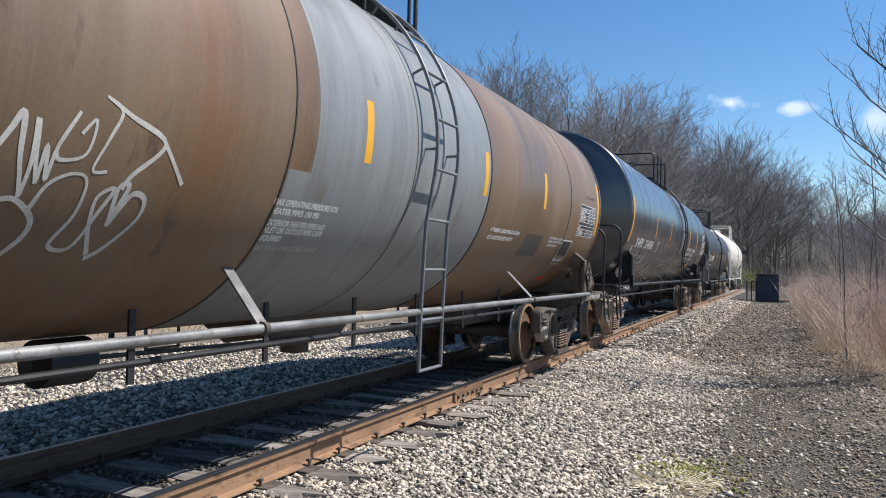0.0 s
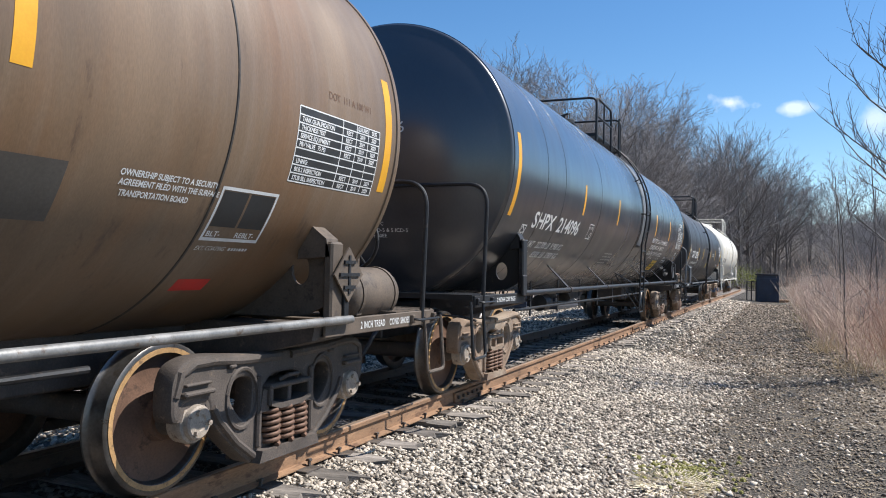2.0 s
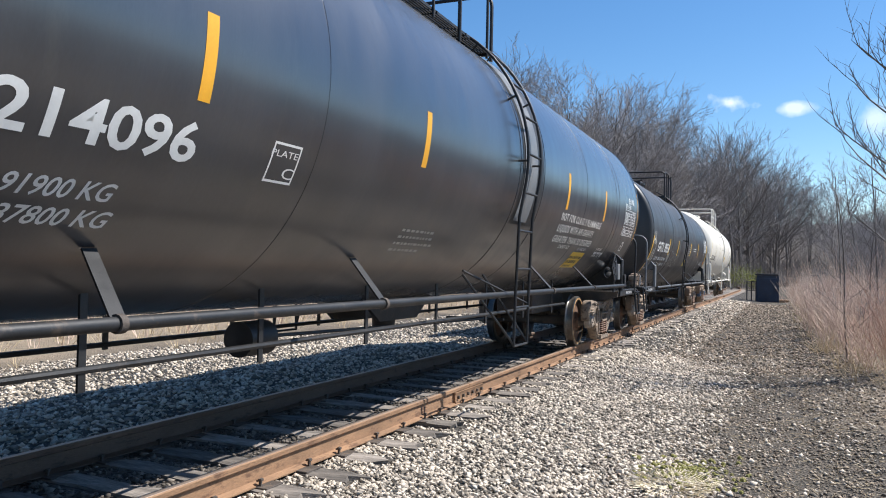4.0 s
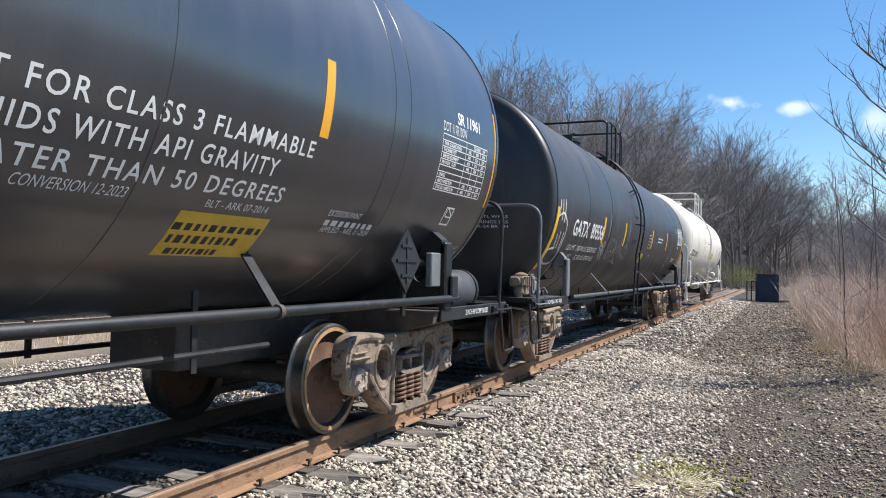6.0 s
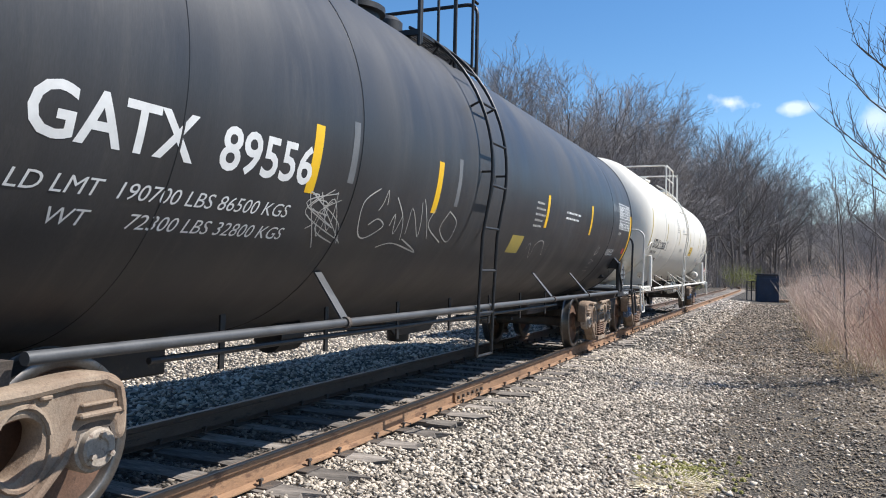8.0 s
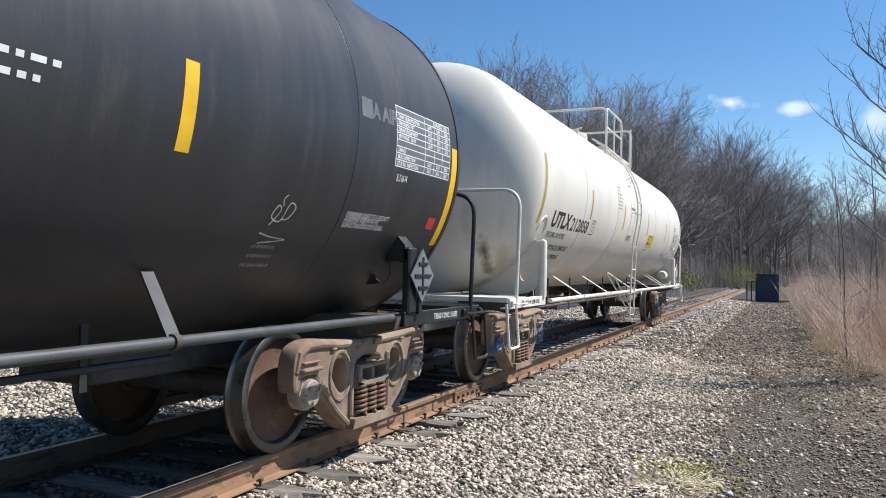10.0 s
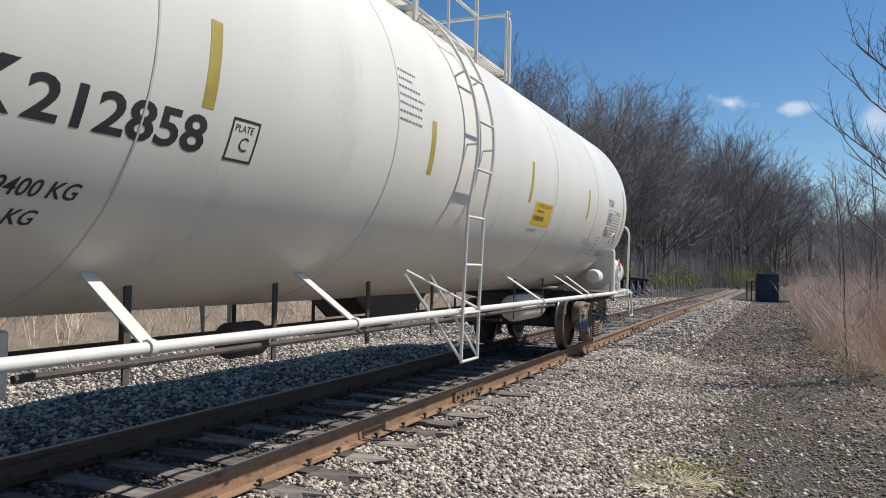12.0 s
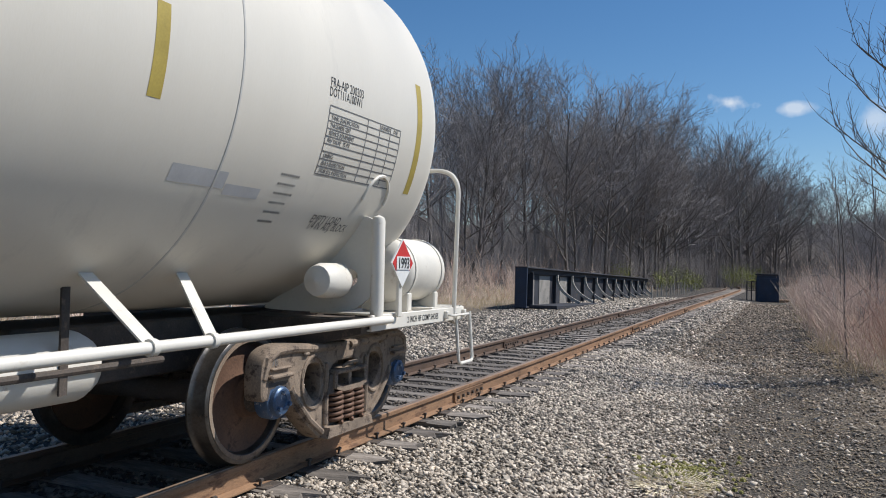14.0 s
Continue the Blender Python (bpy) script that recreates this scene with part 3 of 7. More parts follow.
def table_plate(car, y0, y1, z0, z1, cols, station, years, material, backing=None):
    """A stencilled inspection table: ruled frame, row names, the shop's mark and the years."""
    if backing:
        part("panel", skin(car, y0, y1, z0, z1, 0.0009, 4), backing, car["ob"], "painted panel")
    names = ("", "TANK QUALIFICATION", "THICKNESS TEST", "SERVICE EQUIPMENT", "PRV VALVE   75 PSI", "", "LINING:", "88.B.2 INSPECTION", "STUB SILL INSPECTION")
    rows = len(names)
    geo, t, R, zc = Geo(), 0.008, car["R"] + 0.0018, car["zc"]

    def rect(a, b, c, d):
        sk = skin(car, a, b, c, d, 0.0018)
        geo.add(sk.v, sk.f)

    for k in range(rows + 1):
        z = z0 + (z1 - z0) * k / rows
        rect(y0, y1, z - t / 2, z + t / 2)
    edges = (0.0, *cols, 1.0)
    for c in edges:
        y = y0 + (y1 - y0) * c
        rect(y - t / 2, y + t / 2, z0, z1)
    cap = (z1 - z0) / rows * 0.52
    for k, name in enumerate(names):
        cells = [name, "", "QUALIFIED", "DUE"] if k == 0 else [name, station, *years] if name and name != "LINING:" else [name, "", "", ""]
        z = z1 - (z1 - z0) * (k + 0.76) / rows
        a0 = math.asin(max(-1, min(1, (z - zc) / car["R"])))
        for txt, a, c in zip(cells, edges, edges[1:]):
            if not txt:
                continue
            vs, fs = letters(txt, cap / 0.66, 0.0012, 0.0, 1.0, 0.9)
            room = (c - a) * (y1 - y0) * 0.86
            w = max(v[0] for v in vs)
            q = min(1.0, room / w)
            u0 = y0 + (y1 - y0) * a + ((c - a) * (y1 - y0) * 0.06 if a == 0 else ((c - a) * (y1 - y0) - w * q) / 2)
            geo.add([(R * math.cos(a0 + v / car["R"]), u0 + u * q, zc + R * math.sin(a0 + v / car["R"])) for u, v in vs], fs)
    part("inspection_table", geo, material, car["ob"], "stencilled inspection table", smooth=0)


def print_bars(car, y, z, width, lines, height, material, seed=1, pitch=1.55):
    """Small print that cannot be read: broken bars."""
    rnd, geo = random.Random(seed), Geo()
    for k in range(lines):
        p, end = 0.0, width * rnd.uniform(0.6, 1.0)
        zz = z - k * height * pitch
        tall = height * 0.55
        while p < end:
            q = p + width * rnd.uniform(0.03, 0.09)
            sk = skin(car, y + p, y + q, zz, zz + tall, 0.0018)
            geo.add(sk.v, sk.f)
            p = q + width * 0.035
    part("small_print", geo, material, car["ob"], "illegible small print", smooth=0)


def outline(car, y0, y1, z0, z1, material, t=0.014):
    """A stencilled empty frame."""
    geo = Geo()
    for a, b, c, d in ((y0, y1, z0, z0 + t), (y0, y1, z1 - t, z1), (y0, y0 + t, z0, z1), (y1 - t, y1, z0, z1)):
        sk = skin(car, a, b, c, d, 0.0018)
        geo.add(sk.v, sk.f)
    part("stencil_frame", geo, material, car["ob"], "stencilled frame", smooth=0)


def placard(car, y, z, size, x=1.47, facing="side", red=False, x_head=0.0):
    """A diamond holder on its bracket; on a loaded car it holds a red sign."""
    top = car["ob"]
    h = size

    def flat(poly, d0, d1):
        if facing == "side":
            return Geo().prism([(y + a, z + b) for a, b in poly], x + d0, x + d1)
        return Geo().prism([(x_head + a, z + b) for a, b in poly], y - d0, y - d1, "xz")

    dia = [(0, h), (h, 0), (0, -h), (-h, 0)]
    holder = part("placard", flat(dia, 0.0, 0.012), M["letter_white"] if red else M["frame_brown"] if car is A else M["frame_black"] if car is B else M["grey_steel"], top, "red and white hazard placard" if red else "empty diamond placard holder")
    if red:
        part("placard_field", flat([(0, h * 0.93), (h * 0.93, 0), (h * 0.62, -h * 0.31), (h * 0.62, 0.0), (h * 0.62, h * 0.0), (-h * 0.62, 0), (-h * 0.62, -h * 0.31), (-h * 0.93, 0)], 0.012, 0.016), M["red"], holder, "red field")
        part("placard_field", flat([(-h * 0.60, -h * 0.27), (h * 0.60, -h * 0.27), (h * 0.60, h * 0.27), (-h * 0.60, h * 0.27)], 0.016, 0.019), M["letter_white"], holder, "white number panel")
        vs, fs = letters("1993", h * 0.62, 0.002, 0, 1.0, 0.86)
        w = max(v[0] for v in vs)
        g = Geo().add([((x + 0.022, y - w / 2 + u, z - h * 0.21 + v) if facing == "side" else (x_head - w / 2 + u, y - 0.022, z - h * 0.21 + v)) for u, v in vs], fs)
        part("lettering", g, M["letter_black"], holder, smooth=0)
    else:
        for q in (0.45, 0.0, -0.45):
            w = h * (1 - abs(q)) * 0.7
            part("placard_clip", flat([(-w, h * q - 0.012), (w, h * q - 0.012), (w, h * q + 0.012), (-w, h * q + 0.012)], 0.012, 0.024), M["frame_black"], holder)
        part("placard_clip", flat([(-0.012, -h * 0.7), (0.012, -h * 0.7), (0.012, h * 0.7), (-0.012, h * 0.7)], 0.012, 0.02), M["frame_black"], holder)
    if facing == "side":
        part("placard_post", Geo().box(x - 0.03, x - 0.002, y - 0.03, y + 0.03, 1.0, z + h * 0.3, 0.004), M["frame_white"] if car is D_WHITE else M["frame_black"], top)
    else:
        part("placard_post", Geo().box(x_head - 0.03, x_head + 0.03, y + 0.002, y + 0.03, 1.0, z, 0.004), M["frame_white"], top)


D_WHITE = None


def tape(car, y, z0, z1, w, material, skew=0.0):
    part("reflector_tape", skin(car, y, y + w, z0, z1, 0.0014, 1, skew), material, car["ob"], "reflective tape strip")


WHEELSETS = []


def wheel_geo():
    g = Geo()
    g.lathe([(0.085, 0.06), (0.085, 0.125), (0.03, 0.14), (0.012, 0.20), (0.0, 0.30), (0.012, 0.372)], 40, "x")
    g.lathe([(-0.10, 0.06), (-0.10, 0.125), (-0.045, 0.14), (-0.03, 0.22), (-0.03, 0.30), (-0.015, 0.372)], 40, "x")
    return g


def rim_geo():
    g = Geo()
    g.lathe([(0.012, 0.370), (0.050, 0.382), (0.058, 0.392), (0.058, 0.438), (0.050, 0.450), (-0.040, 0.457), (-0.058, 0.466), (-0.068, 0.483), (-0.082, 0.483), (-0.088, 0.470),
             (-0.088, 0.392), (-0.075, 0.380), (-0.015, 0.370)], 48, "x")
    return g


def outlined(loops, half, bevel):
    """A flat casting with windows: outline and holes in the y-z plane, thickness along x, rounded edges."""
    cu = bpy.data.curves.new("casting", "CURVE")
    cu.dimensions, cu.fill_mode, cu.extrude, cu.bevel_depth, cu.bevel_resolution = "2D", "BOTH", half - bevel, bevel, 1
    for pts in loops:
        # rounded corners by cutting each one twice
        for k in range(2):
            pts = [tuple(a * w + b * (1 - w) for a, b in zip(p, q)) for p, q in zip(pts, pts[1:] + pts[:1]) for w in (0.78, 0.22)]
        sp = cu.splines.new("POLY")
        sp.points.add(len(pts) - 1)
        for q, p in zip(sp.points, pts):
            q.co = (p[0], p[1], 0, 1)
        sp.use_cyclic_u = True
    ob = bpy.data.objects.new("casting", cu)
    me = ob.to_mesh()
    g = Geo().add([(v.co.z, v.co.x, v.co.y) for v in me.vertices], [tuple(p.vertices) for p in me.polygons])
    ob.to_mesh_clear()
    bpy.data.objects.remove(ob)
    bpy.data.curves.remove(cu)
    return g


def side_frame_geo():
    """Cast side frame of a freight truck, centre at the truck's middle: arched top, oval windows, V-shaped lower chord."""
    right = [(0.0, 0.775), (0.28, 0.775), (0.50, 0.79), (0.74, 0.815), (0.92, 0.815), (1.03, 0.775), (1.072, 0.68), (1.07, 0.50), (1.03, 0.49), (1.015, 0.60), (0.765, 0.60), (0.745, 0.47), (0.70, 0.41), (0.52, 0.245), (0.365, 0.125), (0.28, 0.105)]
    outer = right + [(-y, z) for y, z in reversed(right[1:])]
    window = [(0.335, 0.645), (0.40, 0.69), (0.52, 0.69), (0.60, 0.63), (0.595, 0.52), (0.515, 0.42), (0.43, 0.36), (0.345, 0.40)]
    middle = [(-0.285, 0.675), (0.285, 0.675), (0.285, 0.175), (-0.285, 0.175)]
    g = outlined([outer, window, [(-y, z) for y, z in reversed(window)], middle], 0.075, 0.024)
    # spring seat, rolled flange under the top chord, pedestal pads, brake beam pockets
    g.prism([(-0.35, 0.10), (0.35, 0.10), (0.32, 0.175), (-0.32, 0.175)], -0.14, 0.14)
    for s in (1, -1):
        g.box(0.06, 0.105, s * 0.305 - 0.022, s * 0.305 + 0.022, 0.19, 0.66, 0.012)
        g.tube([(0.072, s * 0.32, 0.135), (0.078, s * 0.52, 0.27), (0.078, s * 0.69, 0.435), (0.072, s * 0.745, 0.52)], 0.026, 8)
        g.tube([(0.070, s * 0.06, 0.765), (0.074, s * 0.50, 0.778), (0.076, s * 0.74, 0.80), (0.074, s * 0.92, 0.797), (0.068, s * 1.02, 0.75), (0.06, s * 1.055, 0.62)], 0.030, 8)
        ring = [(0.076, s * (0.465 + 0.150 * math.cos(a) - 0.03 * math.sin(a)), 0.535 + 0.185 * math.sin(a) + 0.04 * math.cos(a)) for a in [2 * math.pi * k / 20 for k in range(21)]]
        g.tube(ring, 0.016, 6)
        g.box(0.05, 0.115, s * 0.89 - 0.13, s * 0.89 + 0.13, 0.615, 0.645, 0.010)
        g.box(0.05, 0.100, s * 0.89 - 0.11, s * 0.89 + 0.11, 0.672, 0.690, 0.006)
        g.box(0.05, 0.100, s * 0.58 - 0.035, s * 0.58 + 0.035, 0.735, 0.765, 0.010)
    return g


def bolster_geo():
    g = Geo()
    # end of the bolster: a box with two windows and a bowed lower lip, showing in the frame's opening
    g.box(-0.10, 0.14, -0.245, 0.245, 0.560, 0.595, 0.012)
    g.prism([(-0.235, 0.455), (-0.13, 0.425), (0.13, 0.425), (0.235, 0.455), (0.235, 0.49), (0.12, 0.462), (-0.12, 0.462), (-0.235, 0.49)], -0.10, 0.14)
    g.box(-0.10, 0.135, -0.245, -0.205, 0.455, 0.575, 0.008)
    g.box(-0.10, 0.135, 0.205, 0.245, 0.455, 0.575, 0.008)
    g.box(-0.10, 0.120, -0.022, 0.022, 0.45, 0.575, 0.006)
    g.box(-1.0, -0.10, -0.19, 0.19, 0.46, 0.64, 0.02)
    g.tube([(0.10, -0.10, 0.61), (0.14, -0.06, 0.64), (0.14, 0.06, 0.64), (0.10, 0.10, 0.61)], 0.014, 6)
    return g


def spring_geo(n_turn=6):
    g = Geo()
    pts = []
    for i in range(n_turn * 12 + 1):
        a = 2 * math.pi * i / 12
        pts.append((0.068 * math.cos(a), 0.068 * math.sin(a), 0.185 + 0.235 * i / (n_turn * 12)))
    g.tube(pts, 0.0170, 7)
    return g


def friction_wedge_geo():
    g = Geo()
    g.prism([(-0.05, 0.42), (0.05, 0.42), (0.03, 0.56), (-0.02, 0.57)], -0.06, 0.11)
    return g


def cap_geo():
    g = Geo()
    g.lathe([(-0.10, 0.125), (-0.02, 0.13), (0.0, 0.122), (0.005, 0.105), (0.035, 0.10), (0.045, 0.088), (0.045, 0.052), (0.036, 0.046), (0.036, 0.001)], 24, "x")
    for k in range(3):
        a = 2 * math.pi * k / 3 + 0.5
        g.lathe([(0.036, 0.017), (0.066, 0.017), (0.068, 0.001)], 6, "x", (0, 0.066 * math.cos(a), 0.066 * math.sin(a)))
    return g


def adapter_geo():
    g = Geo()
    g.prism([(-0.15, 0.02), (-0.135, 0.10), (-0.09, 0.135), (0.09, 0.135), (0.135, 0.10), (0.15, 0.02), (0.115, 0.02), (0.09, 0.09), (-0.09, 0.09), (-0.115, 0.02)], -0.11, 0.05)
    return g


SHARED = {}


def shared(key, make, material, smooth=35):
    if (key, material.name) not in SHARED:
        SHARED[key, material.name] = make().mesh(key, material, smooth)
    return SHARED[key, material.name]


def truck(car, yt, frame_mat, cap_mat, ring_mat, marks=()):
    """Two wheelsets, two cast side frames with springs and bolster ends, bearing caps."""
    top = car["ob"]
    for s in (1, -1):
        sf = part("side_frame", shared("side_frame", side_frame_geo, frame_mat, 30), None, top)
        sf.location = (s * 0.985, yt, 0)
        sf.rotation_euler = (0, 0, 0 if s > 0 else math.pi)
        if s > 0 and marks:
            for txt, dy, z, size, tip in marks:
                vs, fs = letters(txt, size, 0.001, 0, 1.1, 0.85)
                c, d = math.cos(tip), math.sin(tip)
                part("cast_mark", Geo().add([(0.0765, dy + u * c - v * d, z + u * d + v * c) for u, v in vs], fs), M["letter_grey"], sf, "raised foundry mark", 0)
        bo = part("bolster", shared("bolster", bolster_geo, frame_mat, 30), None, sf)
        for dx in ((0.075, -0.02) if s > 0 else (0.075,)):
            for k in (-1, 0, 1):
                sp = part("coil_spring", shared("coil_spring", spring_geo, M["spring"], 60), None, sf)
                sp.location = (dx - 0.01, k * 0.160, 0)
        for k in (-1, 1):
            fw = part("friction_wedge", shared("friction_wedge", friction_wedge_geo, M["cast_dark"], 30), None, sf)
            fw.location = (0, k * 0.268, 0)
            fw.scale = (1, -k, 1)
            ad = part("bearing_adapter", shared("bearing_adapter", adapter_geo, M["cast_dark"], 30), None, sf)
            ad.location = (0.02, k * 0.889, WHEEL)
    for k in (-1, 1):
        ax = Geo().lathe([(-1.08, 0.07), (-0.90, 0.075), (-0.86, 0.095), (-0.60, 0.095), (-0.4, 0.085), (0.4, 0.085), (0.60, 0.095), (0.86, 0.095), (0.90, 0.075), (1.08, 0.07)], 20, "x")
        ws = part("wheelset", shared("axle", lambda: ax, M["cast_dark"], 40), None, top, "steel axle with two wheels")
        ws.location = (0, yt + k * 0.889, WHEEL)
        for s in (1, -1):
            wh = part("wheel", shared("wheel", wheel_geo, M["wheel_plate"], 40), None, ws)
            rm = part("wheel_rim", shared("wheel_rim", rim_geo, M["wheel_rim"], 40), None, ws, "bright worn steel rim")
            bc = part("bearing_cap", shared("bearing_cap", cap_geo, cap_mat, 40), None, ws)
            bc.location = (s * 1.05, 0, 0)
            wh.location = rm.location = (s * 0.755, 0, 0)
            if s < 0:
                for o in (wh, rm, bc):
                    o.rotation_euler = (0, 0, math.pi)
            if ring_mat and s > 0:
                ring = Geo().lathe([(0.0, 0.391), (0.004, 0.391), (0.004, 0.421), (0.0, 0.421)], 48, "x", (0.8135, 0, 0))
                part("rim_stripe", shared("rim_stripe", lambda: ring, ring_mat, 40), None, ws, "painted stripe on the rim")
        WHEELSETS.append((ws, yt + k * 0.889))


def grating(g, x0, x1, y0, y1, z, n):
    for k in range(n):
        x = x0 + (x1 - x0) * (k + 0.5) / n
        g.box(x - 0.006, x + 0.006, y0, y1, z - 0.03, z)
    for k in range(4):
        y = y0 + (y1 - y0) * k / 3
        g.box(x0, x1, y - 0.01, y + 0.01, z - 0.028, z - 0.004)
    for y in (y0, y1):
        g.box(x0, x1, y - 0.02, y + 0.02, z - 0.05, z + 0.003)


def end_gear(car, e, yh, ypost, paint, text="", text_mat=None, rail_mat=None, reservoir=None, deck=1.03, post_mat=None, post_top=1.55, step_mat=None, rail_top=2.12, hole=(1.16, 1.36, 0.075, 0.11), round_post=False):
    """Platform, end sill, handrail, sill steps, coupler and tank support at one end; e is -1 at the front and 1 at the rear."""
    top, R, zc = car["ob"], car["R"], car["zc"]
    rail_mat = rail_mat or paint
    pm = post_mat or paint
    # draft sill and coupler
    g = Geo().box(-0.32, 0.32, min(ypost - e * 2.2, yh + e * 0.1), max(ypost - e * 2.2, yh + e * 0.1), 0.62, 1.0, 0.015)
    # the rear sill's shade is in its colour: dark steel instead of paint
    part("draft_sill", g, M["cast_dark"] if e > 0 else paint, top)
    g = Geo().box(-0.075, 0.075, min(yh, yh + e * 0.55), max(yh, yh + e * 0.55), 0.74, 0.90, 0.02)
    g.prism([(-0.16, yh + e * 0.50), (0.15, yh + e * 0.46), (0.19, yh + e * 0.60), (0.10, yh + e * 0.74), (0.02, yh + e * 0.66), (-0.13, yh + e * 0.74)], 0.68, 0.96, "xy")
    part("coupler", g, M["cast_dark"], top, "rusty knuckle coupler")
    # crossover deck
    g = Geo()
    ya, yb = sorted((yh + e * 0.24, yh - e * 0.42))
    grating(g, -1.40, 1.40, ya, yb, deck, 62)
    part("crossover_deck", g, paint, top, "steel grating crossover deck")
    # side sill plates and cross bearer
    for s in (1, -1):
        ya, yb = sorted((yh + e * 0.24, ypost - e * 0.10))
        g = Geo().box(s * 1.415 - 0.012, s * 1.415 + 0.012, ya, yb, deck - 0.125, deck - 0.005, 0.006)
        g.box(s * 1.36 - 0.05, s * 1.36 + 0.05, ya, yb, deck - 0.125, deck - 0.112, 0.003)
        part("side_sill", g, paint, top)
    ya, yb = sorted((ypost - 0.18, ypost + 0.18))
    g = Geo().prism([(-1.40, deck - 0.04), (1.40, deck - 0.04), (1.38, deck - 0.14), (0.5, deck - 0.36), (-0.5, deck - 0.36), (-1.38, deck - 0.14)], ypost - 0.19, ypost + 0.19, "xz")
    # dark steel on every car puts the shade under the deck into the colour
    part("body_bolster", g, M["cast_dark"], top)
    # tank support plate with its stiff post on both sides
    for s in (1, -1):
        g = Geo()
        xt = math.sqrt(max(0.02, R * R - (post_top - zc) ** 2))
        zs = [post_top - (post_top - deck) * k / 6 for k in range(7)]
        curve = [(s * math.sqrt(max(0.02, R * R - (min(z, zc) - zc) ** 2)) * 0.985 if abs(z - zc) < R else s * 0.3, z) for z in zs]
        poly = [(s * 1.40, post_top - 0.05), (s * 1.40, deck)] + [(s * 0.4, deck), (s * 0.4, zc - R * 0.99)] + [(c[0], c[1]) for c in reversed(curve) if c[1] > zc - R * 0.9 and abs(c[0]) > 0.45]
        hx, hz, hr, hh = hole
        ring = [(s * hx + hr * math.cos(2 * math.pi * k / 12), hz + hh * math.sin(2 * math.pi * k / 12)) for k in range(12)]
        og = outlined([poly, ring], 0.013, 0.003)
        g.add([(p[1], ypost + p[0], p[2]) for p in og.v], og.f)
        part("bolster_web", g, paint, top)
        if round_post:
            g = Geo().lathe([(deck - 0.02, 0.052), (post_top - 0.05, 0.052), (post_top - 0.02, 0.042), (post_top, 0.001)], 20, "z", (s * 1.41, ypost, 0))
            part("jacking_post", g, pm, top)
            arcp = [(s * (math.sqrt(max(0.02, R * R - (post_top + 0.12 + 0.17 * math.sin(q) - zc) ** 2)) + 0.004), ypost + 0.17 * math.cos(q), post_top + 0.12 + 0.17 * math.sin(q)) for q in [math.pi * k / 10 - 0.2 for k in range(12)]]
            part("weld_pad", Geo().tube(arcp, 0.014, 6), pm, top)
            continue
        g = Geo().box(s * 1.40 - 0.02, s * 1.40 + 0.05, ypost - 0.075, ypost + 0.075, deck - 0.02, post_top, 0.015)
        g.prism([(s * xt * 0.99, post_top + 0.16), (s * 1.40, post_top + 0.02), (s * 1.43, post_top - 0.10), (s * xt * 0.96, post_top - 0.12)], ypost - 0.075, ypost + 0.075, "xz")
        part("jacking_post", g, pm, top)
    # handrail across the whole end
    pts = bent([(1.42, yh, deck - 0.1), (1.45, yh, rail_top), (-1.45, yh, rail_top), (-1.42, yh, deck - 0.1)], 0.24, 8)
    part("end_handrail", Geo().tube(pts, 0.021, 10), rail_mat, top, "bent steel tube handrail")
    # sill steps
    for s in (1, -1):
        ya, yb = sorted((yh + e * 0.37, yh + e * 0.03))
        pts = bent([(s * 1.43, ya, deck - 0.06), (s * 1.47, ya, 0.50), (s * 1.47, yb, 0.50), (s * 1.43, yb, deck - 0.06)], 0.05, 4)
        g = Geo().tube(pts, 0.017, 8)
        part("sill_step", g, step_mat or paint, top)
        # small grab iron along the sill
        pts = bent([(s * 1.43, yh + e * 0.20, deck - 0.06), (s * 1.50, yh + e * 0.20, deck - 0.07), (s * 1.50, yh - e * 0.22, deck - 0.07), (s * 1.43, yh - e * 0.22, deck - 0.06)], 0.04, 4)
        part("grab_iron", Geo().tube(pts, 0.011, 6), rail_mat, top)
        for k in (-0.20, 0.22):
            part("bracket", Geo().box(s * 1.43 - 0.02, s * 1.43 + 0.03, yh - e * k - 0.025, yh - e * k + 0.025, deck - 0.10, deck - 0.03, 0.006), paint, top)
    # cut lever under the deck
    pts = bent([(1.40, yh + e * 0.12, 0.86), (1.25, yh + e * 0.18, 0.90), (0.2, yh + e * 0.28, 0.93), (0.1, yh + e * 0.45, 0.98)], 0.08, 4)
    part("cut_lever", Geo().tube(pts, 0.012, 6), rail_mat, top)
    # air hose
    pts = bent([(0.35, yh + e * 0.1, 0.80), (0.38, yh + e * 0.35, 0.72), (0.30, yh + e * 0.55, 0.42), (0.12, yh + e * 0.62, 0.40)], 0.12, 5)
    part("air_hose", Geo().tube(pts, 0.022, 8), M["frame_black"], top, "black rubber air hose")
    if reservoir:
        ry, rl, rr, rx, rm, *low = reservoir
        z = deck + rr + 0.05 - (low[0] if low else 0.0)
        prof = [(0, 0.001), (0.03, rr * 0.6), (0.08, rr * 0.9), (0.13, rr), (rl - 0.13, rr), (rl - 0.08, rr * 0.9), (rl - 0.03, rr * 0.6), (rl, 0.001)]
        res = part("air_reservoir", Geo().lathe([(a + ry, b) for a, b in prof], 28, "y", (rx, 0, z)), rm, top, "cylindrical air brake reservoir", 50)
        for q in (0.2, 0.8):
            part("strap", Geo().lathe([(ry + rl * q - 0.02, rr + 0.001), (ry + rl * q - 0.02, rr + 0.009), (ry + rl * q + 0.02, rr + 0.009), (ry + rl * q + 0.02, rr + 0.001)], 28, "y", (rx, 0, z)), paint, res)
